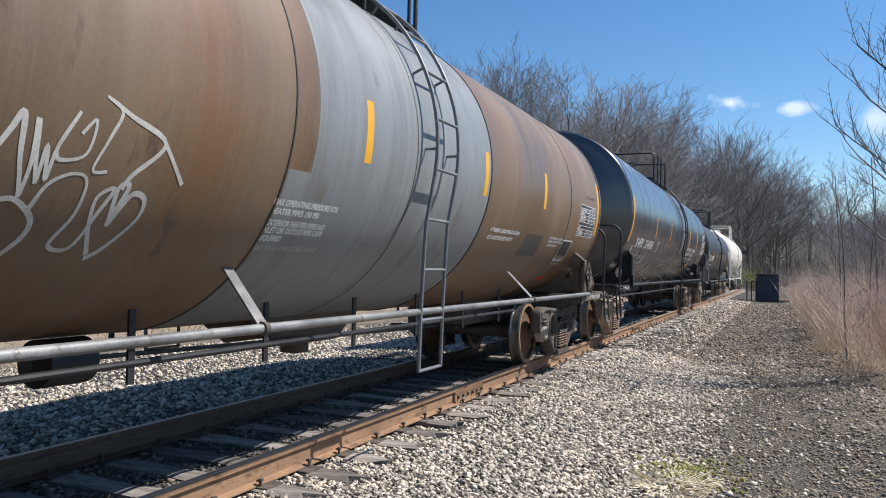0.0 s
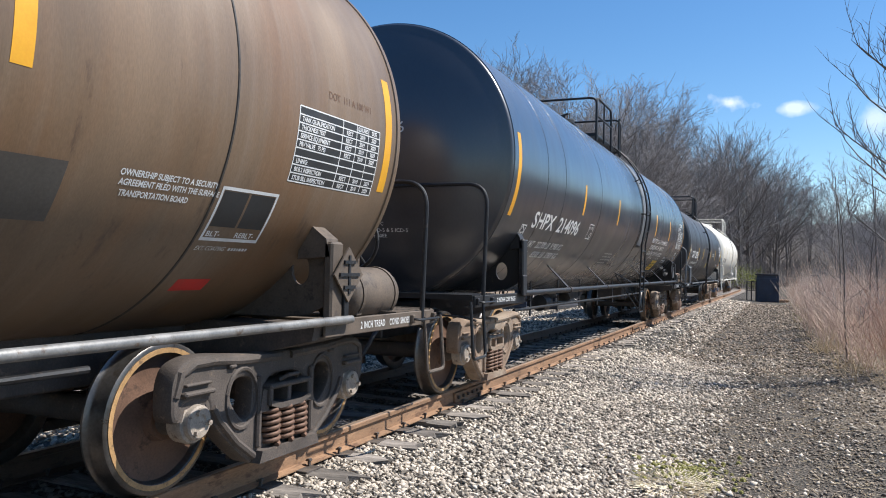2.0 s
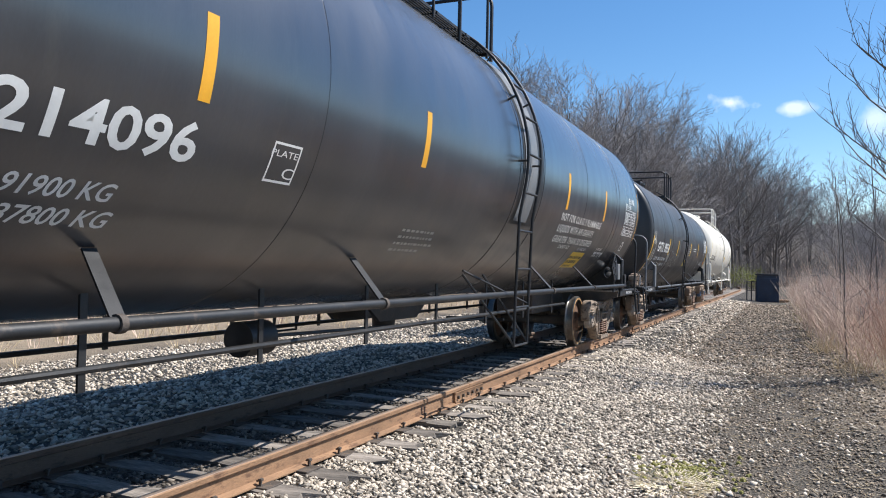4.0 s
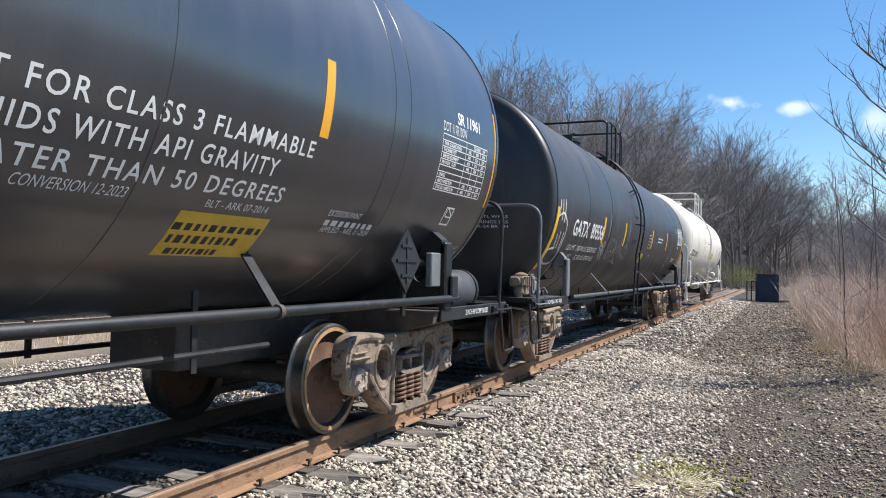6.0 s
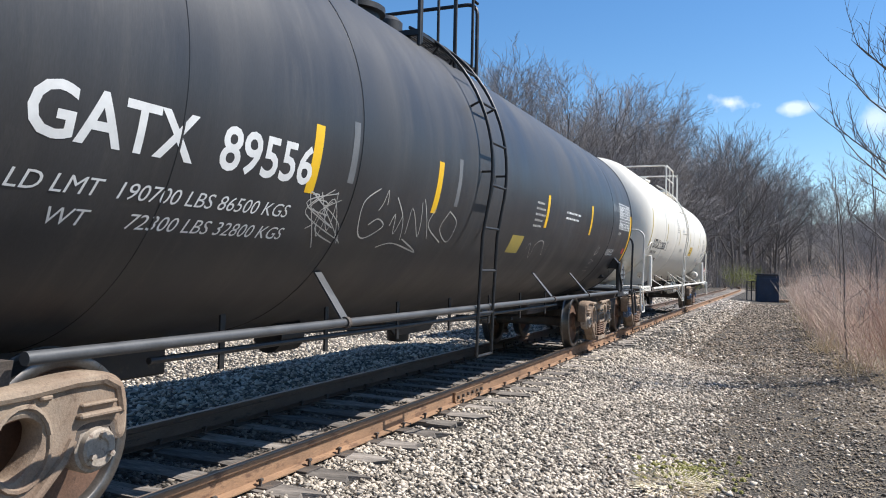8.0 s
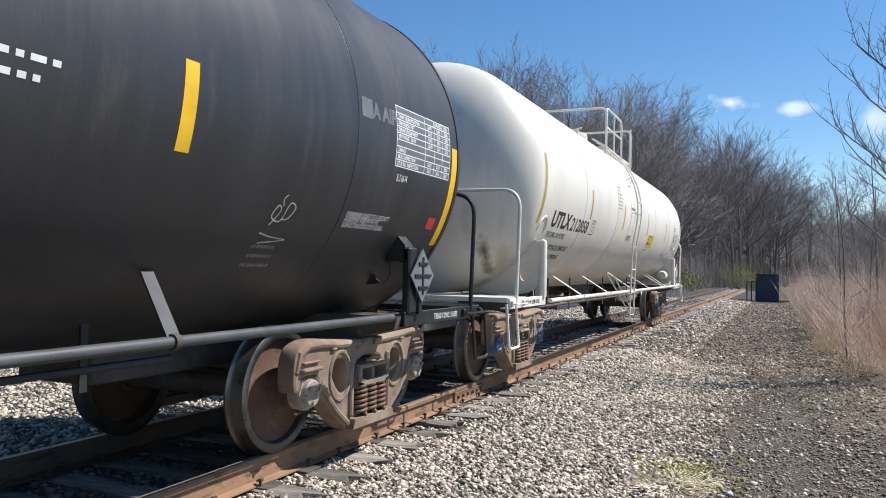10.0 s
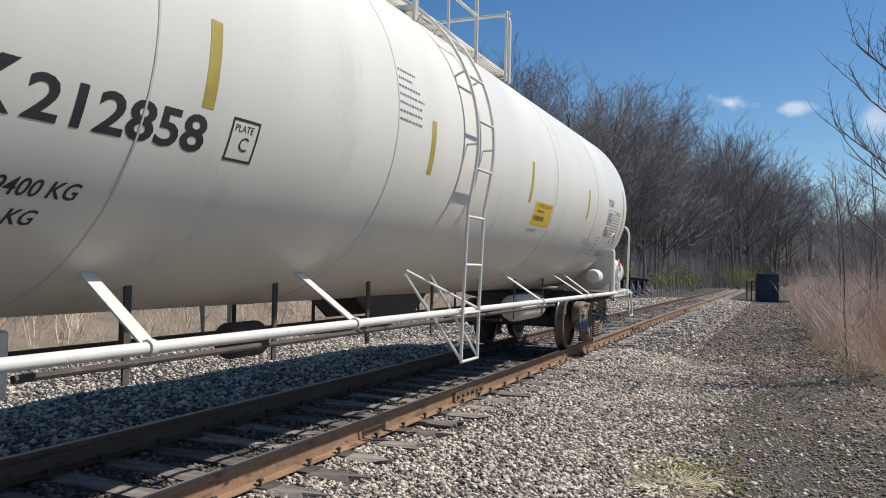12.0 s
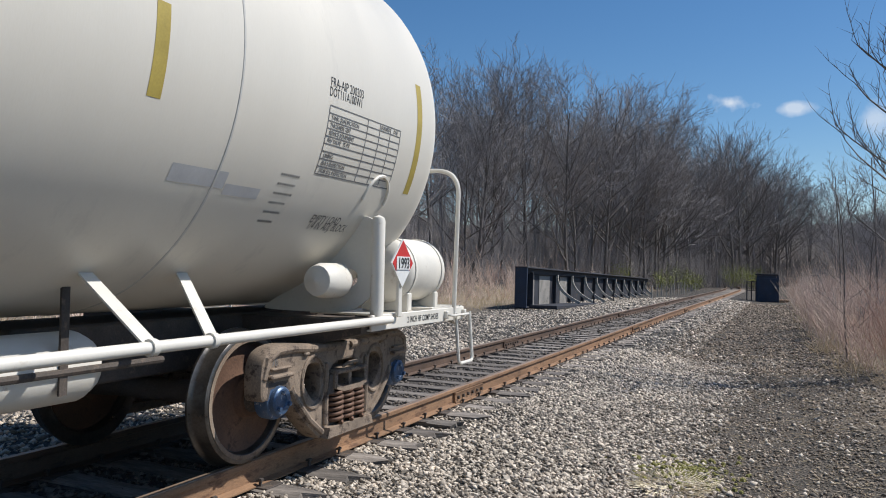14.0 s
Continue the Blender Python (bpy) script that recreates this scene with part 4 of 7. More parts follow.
        # unseen plate added below the reservoir to throw shade on the truck
        part("reservoir_shelf", Geo().box(0.55, 1.395, ry - 0.2, ry + rl + 0.02, deck - 0.045, deck - 0.025, 0.004), paint, top, "added steel shelf that shades the truck below the reservoir")
        for q in (0.2, 0.8):
            part("reservoir_saddle", Geo().box(rx - rr * 0.8, rx + rr * 0.8, ry + rl * q - 0.04, ry + rl * q + 0.04, deck - 0.02, deck + 0.14, 0.01), paint, res)
    if text:
        vs, fs = letters(text, 0.070, 0.001, 0, 1.12, 0.8)
        k = 0.031 * len(text) / max(v[0] for v in vs)
        vs = [(u * k, v) for u, v in vs]
        y0 = (yh + ypost) / 2 - 0.031 * len(text) / 2 + 0.06
        plate = part("lettering", Geo().add([(1.429, y0 + u, deck - 0.090 + v) for u, v in vs], fs), text_mat or M["letter_white"], top, "stencilled lettering", 0)


def side_pipe(car, y0, y1, braces, pipe_mat, z=1.02, r=0.034, x=1.46):
    """The long side pipe with flat braces up to the tank, on both sides."""
    top, R, zc = car["ob"], car["R"], car["zc"]
    for s in (1, -1):
        pipe = part("side_pipe", Geo().tube([(s * x, y0, z), (s * x, (y0 + y1) / 2, z), (s * x, y1, z)], r, 12), pipe_mat, top, "long steel safety pipe")
        for yb, lean in braces:
            zt = z + 0.34
            xt = math.sqrt(max(0.02, R * R - (zt - zc) ** 2))
            a, b = Vector((s * x, yb, z + 0.01)), Vector((s * (xt + 0.01), yb + lean, zt))
            d = b - a
            wv = Vector((0, 1, 0)) * 0.045
            tv = d.cross(wv).normalized() * 0.006
            vs = [a - wv - tv, a + wv - tv, a + wv + tv, a - wv + tv, b - wv - tv, b + wv - tv, b + wv + tv, b - wv + tv]
            part("pipe_brace", Geo().add(vs, [(0, 1, 2, 3), (4, 5, 6, 7), (0, 1, 5, 4), (1, 2, 6, 5), (2, 3, 7, 6), (3, 0, 4, 7)]), pipe_mat, top)
            part("pipe_clamp", Geo().lathe([(-0.02, r + 0.001), (-0.02, r + 0.012), (0.02, r + 0.012), (0.02, r + 0.001)], 12, "y", (s * x, yb, z)), M["cast_dark"] if pipe_mat is not M["frame_white"] else pipe_mat, top)


def ladder(car, yl, w, material, low=0.55, out=0.11, pitch=0.42, struts=True, brace_v=False):
    """Side ladder: straight foot below the pipe, then curved over the tank to the top platform."""
    top, R, zc = car["ob"], car["R"], car["zc"]
    for s in (1, -1):
        path = [(s * (R - 0.02), low), (s * (R - 0.01), 1.05), (s * (R + 0.02), zc - 0.65)]
        a = -0.15
        while a < 1.18:
            path.append((s * (R + out) * math.cos(a), zc + (R + out) * math.sin(a)))
            a += 0.08
        for k in (0, w):
            part("ladder_stile", Geo().tube([(px, yl + k, pz) for px, pz in path], 0.017, 8), material, top)
        # rungs at even steps along the path
        run, last, nxt = 0.0, path[0], 0.0
        for p in path[1:]:
            seg = math.hypot(p[0] - last[0], p[1] - last[1])
            while nxt <= run + seg:
                t = (nxt - run) / seg
                x, z = last[0] + (p[0] - last[0]) * t, last[1] + (p[1] - last[1]) * t
                part("rung", Geo().tube([(x, yl - 0.012, z), (x, yl + w + 0.012, z)], 0.014, 7), material, top)
                nxt += pitch
            run, last = run + seg, p
        for a in (-0.02, 0.42, 0.88):
            for k in (0, w):
                part("standoff", Geo().tube([((s * (R - 0.01)) * math.cos(a), yl + k, zc + (R - 0.01) * math.sin(a)), (s * (R + out) * math.cos(a), yl + k, zc + (R + out) * math.sin(a))], 0.012, 6), material, top)
        if brace_v:
            for k, j in ((0, -0.5), (w, -0.38)):
                part("ladder_brace", Geo().tube([(s * (R - 0.02), yl + k, low + 0.02), (s * 1.15, yl + k + j, 1.32)], 0.014, 6), material, top)
            part("ladder_brace", Geo().tube([(s * (R - 0.02), yl + w, 1.0), (s * 1.12, yl - 0.42, 1.36)], 0.014, 6), material, top)


def top_platform(car, y0, y1, wx, material, height=0.95, dome=True, rails=True, mid=True):
    """Walkway round the manway on top, with tube railings, dome and valves."""
    top, zt = car["ob"], car["zc"] + car["R"]
    zp = car["zc"] + math.sqrt(car["R"] ** 2 - wx * wx) + 0.16
    for s in (1, -1):
        g = Geo()
        x0, x1 = sorted((s * 0.62, s * wx))
        grating(g, x0, x1, y0, y1, zp, 12)
        part("walkway_grating", g, material, top)
        for y in (y0 + 0.1, (y0 + y1) / 2, y1 - 0.1):
            xb = wx * 0.85
            zb = car["zc"] + math.sqrt(car["R"] ** 2 - xb * xb)
            part("walkway_bracket", Geo().box(min(s * 0.4, s * xb), max(s * 0.4, s * xb), y - 0.03, y + 0.03, zb - 0.02, zp - 0.03), material, top)
        if rails:
            # the near side is open beside the ladder, the far side railed throughout
            zr, ye = zp + height, y0 + (y1 - y0) * (0.58 if s > 0 else 1.0)
            pts = bent([(s * wx, y0, zp - 0.15), (s * wx, y0, zr), (s * wx, ye, zr), (s * wx, ye, zp - 0.15)], 0.16, 6)
            part("platform_railing", Geo().tube(pts, 0.022, 8), material, top)
            if mid:
                part("platform_railing", Geo().tube([(s * wx, y0, zp + height * 0.5), (s * wx, ye, zp + height * 0.5)], 0.018, 8), material, top)
            part("railing_post", Geo().tube([(s * wx, (y0 + ye) / 2, zp - 0.1), (s * wx, (y0 + ye) / 2, zr)], 0.016, 8), material, top)
    if rails:
        for y in (y0 + 0.03, y1):
            pts = bent([(-wx, y, zp - 0.12), (-wx, y, zp + height), (wx, y, zp + height), (wx, y, zp - 0.12)], 0.14, 5)
            part("platform_railing", Geo().tube(pts, 0.022, 8), material, top)
        part("railing_post", Geo().tube([(wx, y1 - 0.14, zp - 0.12), (wx, y1 - 0.14, zp + height), (wx, y1, zp + height)], 0.018, 8), material, top)
    if dome:
        ym = (y0 + y1) / 2
        part("manway", Geo().lathe([(zt - 0.15, 0.30), (zt + 0.16, 0.30), (zt + 0.17, 0.36), (zt + 0.23, 0.36), (zt + 0.25, 0.30), (zt + 0.30, 0.15), (zt + 0.31, 0.001)], 28, "z", (0, ym - 0.35, 0)), material, top, "round manway with domed lid")
        part("valve_housing", Geo().lathe([(zt - 0.1, 0.20), (zt + 0.30, 0.20), (zt + 0.36, 0.14), (zt + 0.38, 0.001)], 20, "z", (0, ym + 0.42, 0)), material, top)
        g = Geo().box(-0.10, 0.28, ym - 0.75, ym - 0.69, zt + 0.1, zt + 0.28, 0.01)
        g.tube([(0.0, ym - 0.72, zt + 0.2), (0.34, ym - 0.72, zt + 0.30)], 0.02, 6)
        part("manway_latch", g, material, top)


def under_gear(car, y0, y1, pipe_mat, box_mat):
    """Bottom outlet, brake rod, train line and its hangers."""
    top, zb = car["ob"], car["zc"] - car["R"]
    part("bottom_outlet", Geo().lathe([(zb + 0.1, 0.24), (zb - 0.10, 0.22), (zb - 0.16, 0.14), (zb - 0.34, 0.13), (zb - 0.36, 0.001)], 20, "z", (0, 0.2, 0)), box_mat, top)
    part("outlet_skid", Geo().prism([(-0.9, zb + 0.06), (0.9, zb + 0.06), (0.45, zb - 0.22), (-0.45, zb - 0.22)], -0.3, -0.26).prism([(-0.9, zb + 0.06), (0.9, zb + 0.06), (0.45, zb - 0.22), (-0.45, zb - 0.22)], 0.26, 0.30), box_mat, top)
    for x, z, r in ((0.75, 0.80, 0.022), (-0.75, 0.72, 0.022)):
        part("train_line", Geo().tube([(x, y0, z), (x, (y0 + y1) / 2, z), (x, y1, z)], r, 8), pipe_mat, top)
    n = 7
    for k in range(n):
        y = y0 + (y1 - y0) * (k + 0.5) / n
        zz = car["zc"] - math.sqrt(car["R"] ** 2 - 0.75 ** 2)
        for x in (0.75, -0.75):
            part("pipe_hanger", Geo().box(x - 0.008, x + 0.008, y - 0.025, y + 0.025, 0.68, zz + 0.05), pipe_mat, top)
    # brake cylinder, lever and rod
    part("brake_cylinder", Geo().lathe([(0, 0.001), (0.02, 0.14), (0.35, 0.14), (0.37, 0.11), (0.42, 0.05), (0.43, 0.001)], 20, "y", (0.35, -2.9, 0.80)), pipe_mat, top)
    part("brake_rod", Geo().tube([(0.35, -2.5, 0.80), (0.3, 2.9, 0.66)], 0.016, 6), pipe_mat, top)
    part("brake_lever", Geo().box(-0.35, 0.55, 2.86, 2.92, 0.63, 0.67, 0.006), pipe_mat, top)


def coupled_car(name_label, y_mid, R, zc, half, depth, lip, paint, shift=0.0):
    ob = tagged(new("tank_car"), name_label, "tank car", "tank cars of the train")
    car = dict(ob=ob, R=R, zc=zc, half=half, depth=depth, lip=lip, mid=y_mid)
    ob.location = (0, y_mid, 0)
    part("tank", Geo().lathe([(a + shift, b) for a, b in tank_profile(half, R, depth, lip)], 192, "y", (0, 0, zc)), paint, ob, smooth=40)
    car["half"] = half - shift
    return car


def seam(car, y, material, r=0.006):
    part("weld_seam", Geo().lathe([(y - 0.012, car["R"] - 0.002), (y - 0.006, car["R"] + r), (y + 0.006, car["R"] + r), (y + 0.012, car["R"] - 0.002)], 96, "y", (0, 0, car["zc"])), material, car["ob"])


CARS = []
# brown car
MID = 6.0
A = coupled_car("weathered brown insulated tank car with a grey patch and chalk graffiti", MID, 1.49, 2.40, 6.72, 0.45, 0.07, M["brown_paint"])
for yt in (0.1 - MID, 11.9 - MID):
    truck(A, yt, M["cast_dark"], M["cap_grey"], M["ring_paint"])
end_gear(A, 1, 13.35 - MID, 5.92, M["frame_brown"], "2 INCH TREAD    COND SHOES", reservoir=(6.38, 0.87, 0.21, 1.10, M["frame_brown"], 0.12), rail_mat=M["frame_black"])
end_gear(A, -1, -1.35 - MID, -0.15 - MID, M["frame_brown"])
side_pipe(A, -0.2 - MID, 12.1 - MID, [(-2.28, 0.14), (3.08, 0.14)], M["galvanised"], 1.02, 0.029)
ladder(A, 5.83 - MID, 0.45, M["grey_steel"], 0.53)
top_platform(A, 4.3 - MID, 6.7 - MID, 0.95, M["frame_black"])
under_gear(A, -4.5, 4.5, M["frame_black"], M["frame_brown"])
CARS.append(A)
# glossy black car
MID = 23.4
B = coupled_car("glossy black jacketed tank car with white stencils", MID, 1.58, 2.60, 8.12, 0.42, 0.045, M["gloss_black"])
for yt in (16.16 - MID, 30.61 - MID):
    # front truck in lit steel, rear truck in the shade-darkened copy
    truck(B, yt, M["cast"] if yt < 0 else M["cast_shaded"], M["cap_grey"], M["ring_paint"], (("70", -1.02, 0.70, 0.05, 0.0), ("F100", -0.66, 0.715, 0.055, 0.0)))
end_gear(B, -1, 14.83 - MID, -7.24, M["frame_black"], "2 INCH HF COMP SHOES", deck=1.12, post_top=1.74, rail_top=2.26)
end_gear(B, 1, 32.1 - MID, 7.24, M["frame_black"], "2 INCH HF COMP SHOES", post_top=1.62, reservoir=(7.61, 0.95, 0.21, 1.08, M["dark_steel"], 0.13))
side_pipe(B, 16.1 - MID, 30.8 - MID, [(-5.15, 0.15), (-2.59, 0.15), (2.16, 0.15), (4.62, 0.15)], M["frame_black"], 1.11)
ladder(B, 0.26, 0.48, M["frame_black"], 0.55, brace_v=True)
top_platform(B, -1.48, 0.90, 1.0, M["frame_black"], 0.68)
under_gear(B, -5.5, 5.5, M["frame_black"], M["frame_black"])
CARS.append(B)
# faded black car
MID = 41.2
C = coupled_car("faded matt black tank car with yellow tape and graffiti", MID, 1.52, 2.365, 7.24, 0.46, 0.12, M["matt_black"], 0.11)
for yt in (35.05 - MID, 6.58):
    truck(C, yt, M["cast"], M["cap_grey"], None, (("F100", -0.66, 0.715, 0.065, 0.0), ("B", -0.83, 0.705, 0.075, 0.0), ("70", -1.0, 0.70, 0.06, 0.0), ("C-11095", -0.60, 0.40, 0.065, -0.72)))
end_gear(C, -1, 33.57 - MID, -6.19, M["frame_black"], "2 INCH TREAD COND. SHOES", rail_top=2.2, post_mat=M["grey_steel"], rail_mat=M["grey_steel"])
end_gear(C, 1, 49.15 - MID, 6.59, M["frame_black"], "TREAD COND. SHOES")
side_pipe(C, 35.2 - MID, 47.4 - MID, [(-3.52, 0.14), (1.83, 0.14), (3.85, 0.14)], M["dark_steel"], 1.0, 0.03)
ladder(C, 40.12 - MID, 0.42, M["frame_black"], 0.53)
top_platform(C, -1.48, 0.05, 1.0, M["frame_black"], 0.74, mid=False)
under_gear(C, -4.6, 4.6, M["frame_black"], M["frame_black"])
CARS.append(C)
# white car
MID = 58.6
D = coupled_car("white painted tank car with black stencils and rust-stained end", MID, 1.52, 2.57, 7.20, 0.72, 0.0, M["stained_white"])
for yt in (51.9 - MID, 65.27 - MID):
    # the rear truck's shade is painted with the darker steel
    truck(D, yt, M["cast"] if yt < 0 else M["cast_shaded"], M["cap_blue"], M["cast"], (("70", -0.98, 0.70, 0.07, 0.0),))
end_gear(D, -1, 50.6 - MID, -6.89, M["frame_white"], "2 INCH HF COMP SHOES", M["letter_black"], hole=(1.18, 1.30, 0.07, 0.07), round_post=True, post_top=1.78, rail_top=2.31, deck=1.06)
end_gear(D, 1, 66.6 - MID, 6.51, M["frame_white"], "2 INCH HF COMP SHOES", M["letter_black"], hole=(1.18, 1.30, 0.07, 0.07), round_post=True, post_top=1.78, reservoir=(7.12, 0.92, 0.28, 1.08, M["frame_white"]), rail_top=2.3)
side_pipe(D, 51.9 - MID, 65.25 - MID, [(-4.84, 0.14), (-2.89, 0.14), (1.80, 0.14), (4.17, 0.12), (4.60, 0.4)], M["frame_white"], 0.985, 0.031)
ladder(D, 57.61 - MID, 0.42, M["frame_white"], 0.52, pitch=0.45, brace_v=True)
top_platform(D, -1.1, 1.7, 1.0, M["frame_white"], 0.77)
# dark steel paints the shade on the white car's underside
under_gear(D, -5.0, 5.0, M["cast_dark"], M["cast_dark"])
CARS.append(D)
# ==== MARKINGS ====
D_WHITE = D
# brown car
part("grey_patch", skin(A, -1.78, 1.45, 0.95, 3.865, 0.0007, 8), M["grey_paint"], A["ob"], "faded grey painted band")
part("grey_patch", skin(A, -2.02, -1.78, 0.95, 1.98, 0.0007, 3), M["grey_paint"], A["ob"], "faded grey painted panel")
seam(A, -2.04, M["seam"], 0.006)
seam(A, -0.31, M["seam"], 0.003)
seam(A, 4.78, M["seam"], 0.006)
seam(A, 1.45, M["seam"], 0.01)
tape(A, -1.16, 2.13, 2.58, 0.1, M["amber"])
tape(A, 1.28, 2.12, 2.56, 0.1, M["amber"])
tape(A, 3.43, 2.15, 2.6, 0.1, M["amber"])
tape(A, 6.49, 1.95, 2.79, 0.1, M["amber"])
stencil(A, 'MAX OPERATING PRESSURE FOR', -2.06, 1.76, 0.059, M["letter_white"], 0.0015, 0.0, width=0.75)
stencil(A, 'HEATER PIPES 150 PSI', -2.05, 1.705, 0.059, M["letter_white"], 0.0015, 0.0, width=0.53)
stencil(A, 'EXTERIOR HEATER PIPES NO', -2.04, 1.635, 0.059, M["letter_white"], 0.0015, 0.0, width=0.66)
stencil(A, 'INLET OR OUTLET PIPE CAPS', -2.05, 1.59, 0.059, M["letter_white"], 0.0015, 0.0, width=0.68)
stencil(A, 'REQUIRED', -2.05, 1.54, 0.059, M["letter_white"], 0.0015, 0.0, width=0.24)
stencil(A, 'VENT TANK WHEN UNLOADING', -2.05, 1.48, 0.059, M["letter_dim"], 0.0, 0.0, width=0.72)
stencil(A, '4" FIBERGLASS INSULATION', 1.79, 1.79, 0.062, M["letter_white"], 0.002, 0.0, width=1.00)
stencil(A, 'DO NOT EXCEED 450° F', 1.79, 1.71, 0.063, M["letter_white"], 0.002, 0.0, width=0.82)
part("repainted_patch", skin(A, 3.06, 3.8, 1.56, 1.82, 0.0010, 4), M["dark_grey_paint"], A["ob"], "dark repainted rectangle")
stencil(A, 'OWNERSHIP SUBJECT TO A SECURITY', 4.09, 1.8, 0.046, M["letter_white"], 0.0012, 0.0, width=0.69)
stencil(A, 'AGREEMENT FILED WITH THE SURFACE', 4.1, 1.755, 0.046, M["letter_white"], 0.0012, 0.0, width=0.71)
stencil(A, 'TRANSPORTATION BOARD', 4.12, 1.705, 0.046, M["letter_white"], 0.0012, 0.0, width=0.47)
outline(A, 4.82, 5.34, 1.52, 1.82, M["letter_white"], 0.018)
part("black_panel", skin(A, 4.845, 5.065, 1.60, 1.795, 0.0012, 2), M["letter_black"], A["ob"], "black stencil panel")
part("black_panel", skin(A, 5.085, 5.315, 1.60, 1.795, 0.0012, 2), M["letter_black"], A["ob"], "black stencil panel")
stencil(A, 'BLT-', 4.85, 1.545, 0.05, M["letter_white"], 0.001, 0.0, width=0.12)
stencil(A, 'REBLT-', 5.10, 1.545, 0.05, M["letter_white"], 0.001, 0.0, width=0.18)
stencil(A, 'EXT. COATING', 4.83, 1.465, 0.045, M["letter_white"], 0.0, 0.2, width=0.26)
print_bars(A, 5.12, 1.468, 0.26, 1, 0.028, M["letter_white"], 21)
part("red_sticker", skin(A, 4.90, 5.18, 1.225, 1.295, 0.0012, 2), M["red"], A["ob"], "faded red sticker")
table_plate(A, 5.37, 6.4, 1.91, 2.37, (0.5, 0.68, 0.84), "RECT", ("2019", "2029"), M["letter_white"], M["letter_black"])
stroke(A, [(-3.92, 1.83), (-3.88, 1.91), (-3.84, 1.98), (-3.81, 1.82), (-3.75, 1.65)], 0.014, M["chalk"])
stroke(A, [(-3.75, 1.66), (-3.75, 1.79), (-3.77, 1.97), (-3.74, 1.83), (-3.7, 1.71)], 0.014, M["chalk"])
stroke(A, [(-3.7, 1.72), (-3.7, 1.87), (-3.66, 1.73), (-3.65, 1.87), (-3.58, 2.03)], 0.014, M["chalk"])
stroke(A, [(-3.65, 1.85), (-3.62, 1.82), (-3.5, 1.86), (-3.49, 2.01), (-3.55, 1.94)], 0.014, M["chalk"])
stroke(A, [(-3.46, 2.12), (-3.36, 2.07), (-3.4, 1.94), (-3.44, 1.8), (-3.36, 1.8)], 0.014, M["chalk"])
stroke(A, [(-3.46, 2.12), (-3.3, 2.06), (-3.06, 1.97), (-3.21, 1.8), (-3.24, 1.73)], 0.014, M["chalk"])
stroke(A, [(-3.06, 1.97), (-2.87, 1.79)], 0.014, M["chalk"])
stroke(A, [(-3.84, 1.63), (-3.76, 1.64), (-3.65, 1.57), (-3.64, 1.49), (-3.71, 1.39)], 0.014, M["chalk"])
stroke(A, [(-3.68, 1.6), (-3.64, 1.71), (-3.54, 1.77), (-3.45, 1.75), (-3.44, 1.6), (-3.49, 1.46), (-3.37, 1.45), (-3.32, 1.61), (-3.28, 1.73), (-3.36, 1.68), (-3.33, 1.55), (-3.25, 1.42)], 0.014, M["chalk"])
stroke(A, [(-3.23, 1.56), (-3.26, 1.73), (-3.2, 1.75), (-3.23, 1.61), (-3.23, 1.57), (-3.17, 1.71), (-3.08, 1.7), (-3.07, 1.6), (-3.18, 1.45), (-3.25, 1.4)], 0.014, M["chalk"])
stroke(A, [(-0.51, 2.01), (-0.58, 1.95), (-0.45, 1.92), (-0.52, 1.88)], 0.006, M["chalk_dim"])
stroke(A, [(-0.87, 1.54), (-0.84, 1.62), (-0.66, 1.55)], 0.006, M["chalk_dim"])
stroke(A, [(-0.59, 1.59), (-0.27, 1.67)], 0.006, M["chalk_dim"])
# glossy black car
tape(B, -7.96, 1.98, 2.89, 0.11, M["amber"])
stencil(B, 'SHPX  214096', -6.97, 1.905, 0.290, M["letter_white"], 0.006, 0.0, width=2.30)
outline(B, -4.06, -3.78, 1.88, 2.11, M["letter_white"])
stencil(B, 'PLATE', -4.07, 2.03, 0.057, M["letter_white"], 0.0, 0.0, width=0.27)
stencil(B, 'C', -3.91, 1.91, 0.100, M["letter_white"], 0.0, 0.0, width=0.12)
stencil(B, 'LD LMT   202700 LB  91900 KG', -6.94, 1.67, 0.141, M["letter_white"], 0.002, 0.25, width=1.89)
stencil(B, 'LT WT      83300 LB  37800 KG', -6.95, 1.55, 0.141, M["letter_white"], 0.002, 0.25, width=1.96)
outline(B, -7.31, -7.12, 1.78, 1.92, M["letter_white"])
stroke(B, [(-7.26, 1.91), (-7.27, 1.83), (-7.14, 1.84), (-7.26, 1.91)], 0.008, M["letter_white"])
stroke(B, [(-7.24, 1.82), (-7.16, 1.79), (-7.15, 1.83), (-7.24, 1.82)], 0.008, M["letter_white"])
tape(B, -4.76, 2.2, 2.64, 0.09, M["amber"])
tape(B, -2.13, 2.2, 2.65, 0.09, M["amber"])
print_bars(B, -1.98, 1.69, 0.78, 4, 0.035, M["letter_dim"], 5)
seam(B, -6.76, M["gloss_black"], 0.004)
seam(B, -5.89, M["gloss_black"], 0.004)
seam(B, -3.6, M["gloss_black"], 0.004)
stencil(B, 'NOT FOR CLASS 3 FLAMMABLE', 2.42, 2.065, 0.149, M["letter_white"], 0.0015, 0.0, 1.22, width=2.48)
stencil(B, 'LIQUIDS WITH API GRAVITY', 2.44, 1.915, 0.154, M["letter_white"], 0.0015, 0.0, 1.22, width=2.16)
stencil(B, 'GREATER THAN 50 DEGREES', 2.46, 1.775, 0.146, M["letter_white"], 0.0015, 0.0, 1.22, width=2.30)
stencil(B, 'CONVERSION 12-2023', 2.94, 1.7, 0.086, M["letter_white"], 0.0, 0.2, width=0.63)
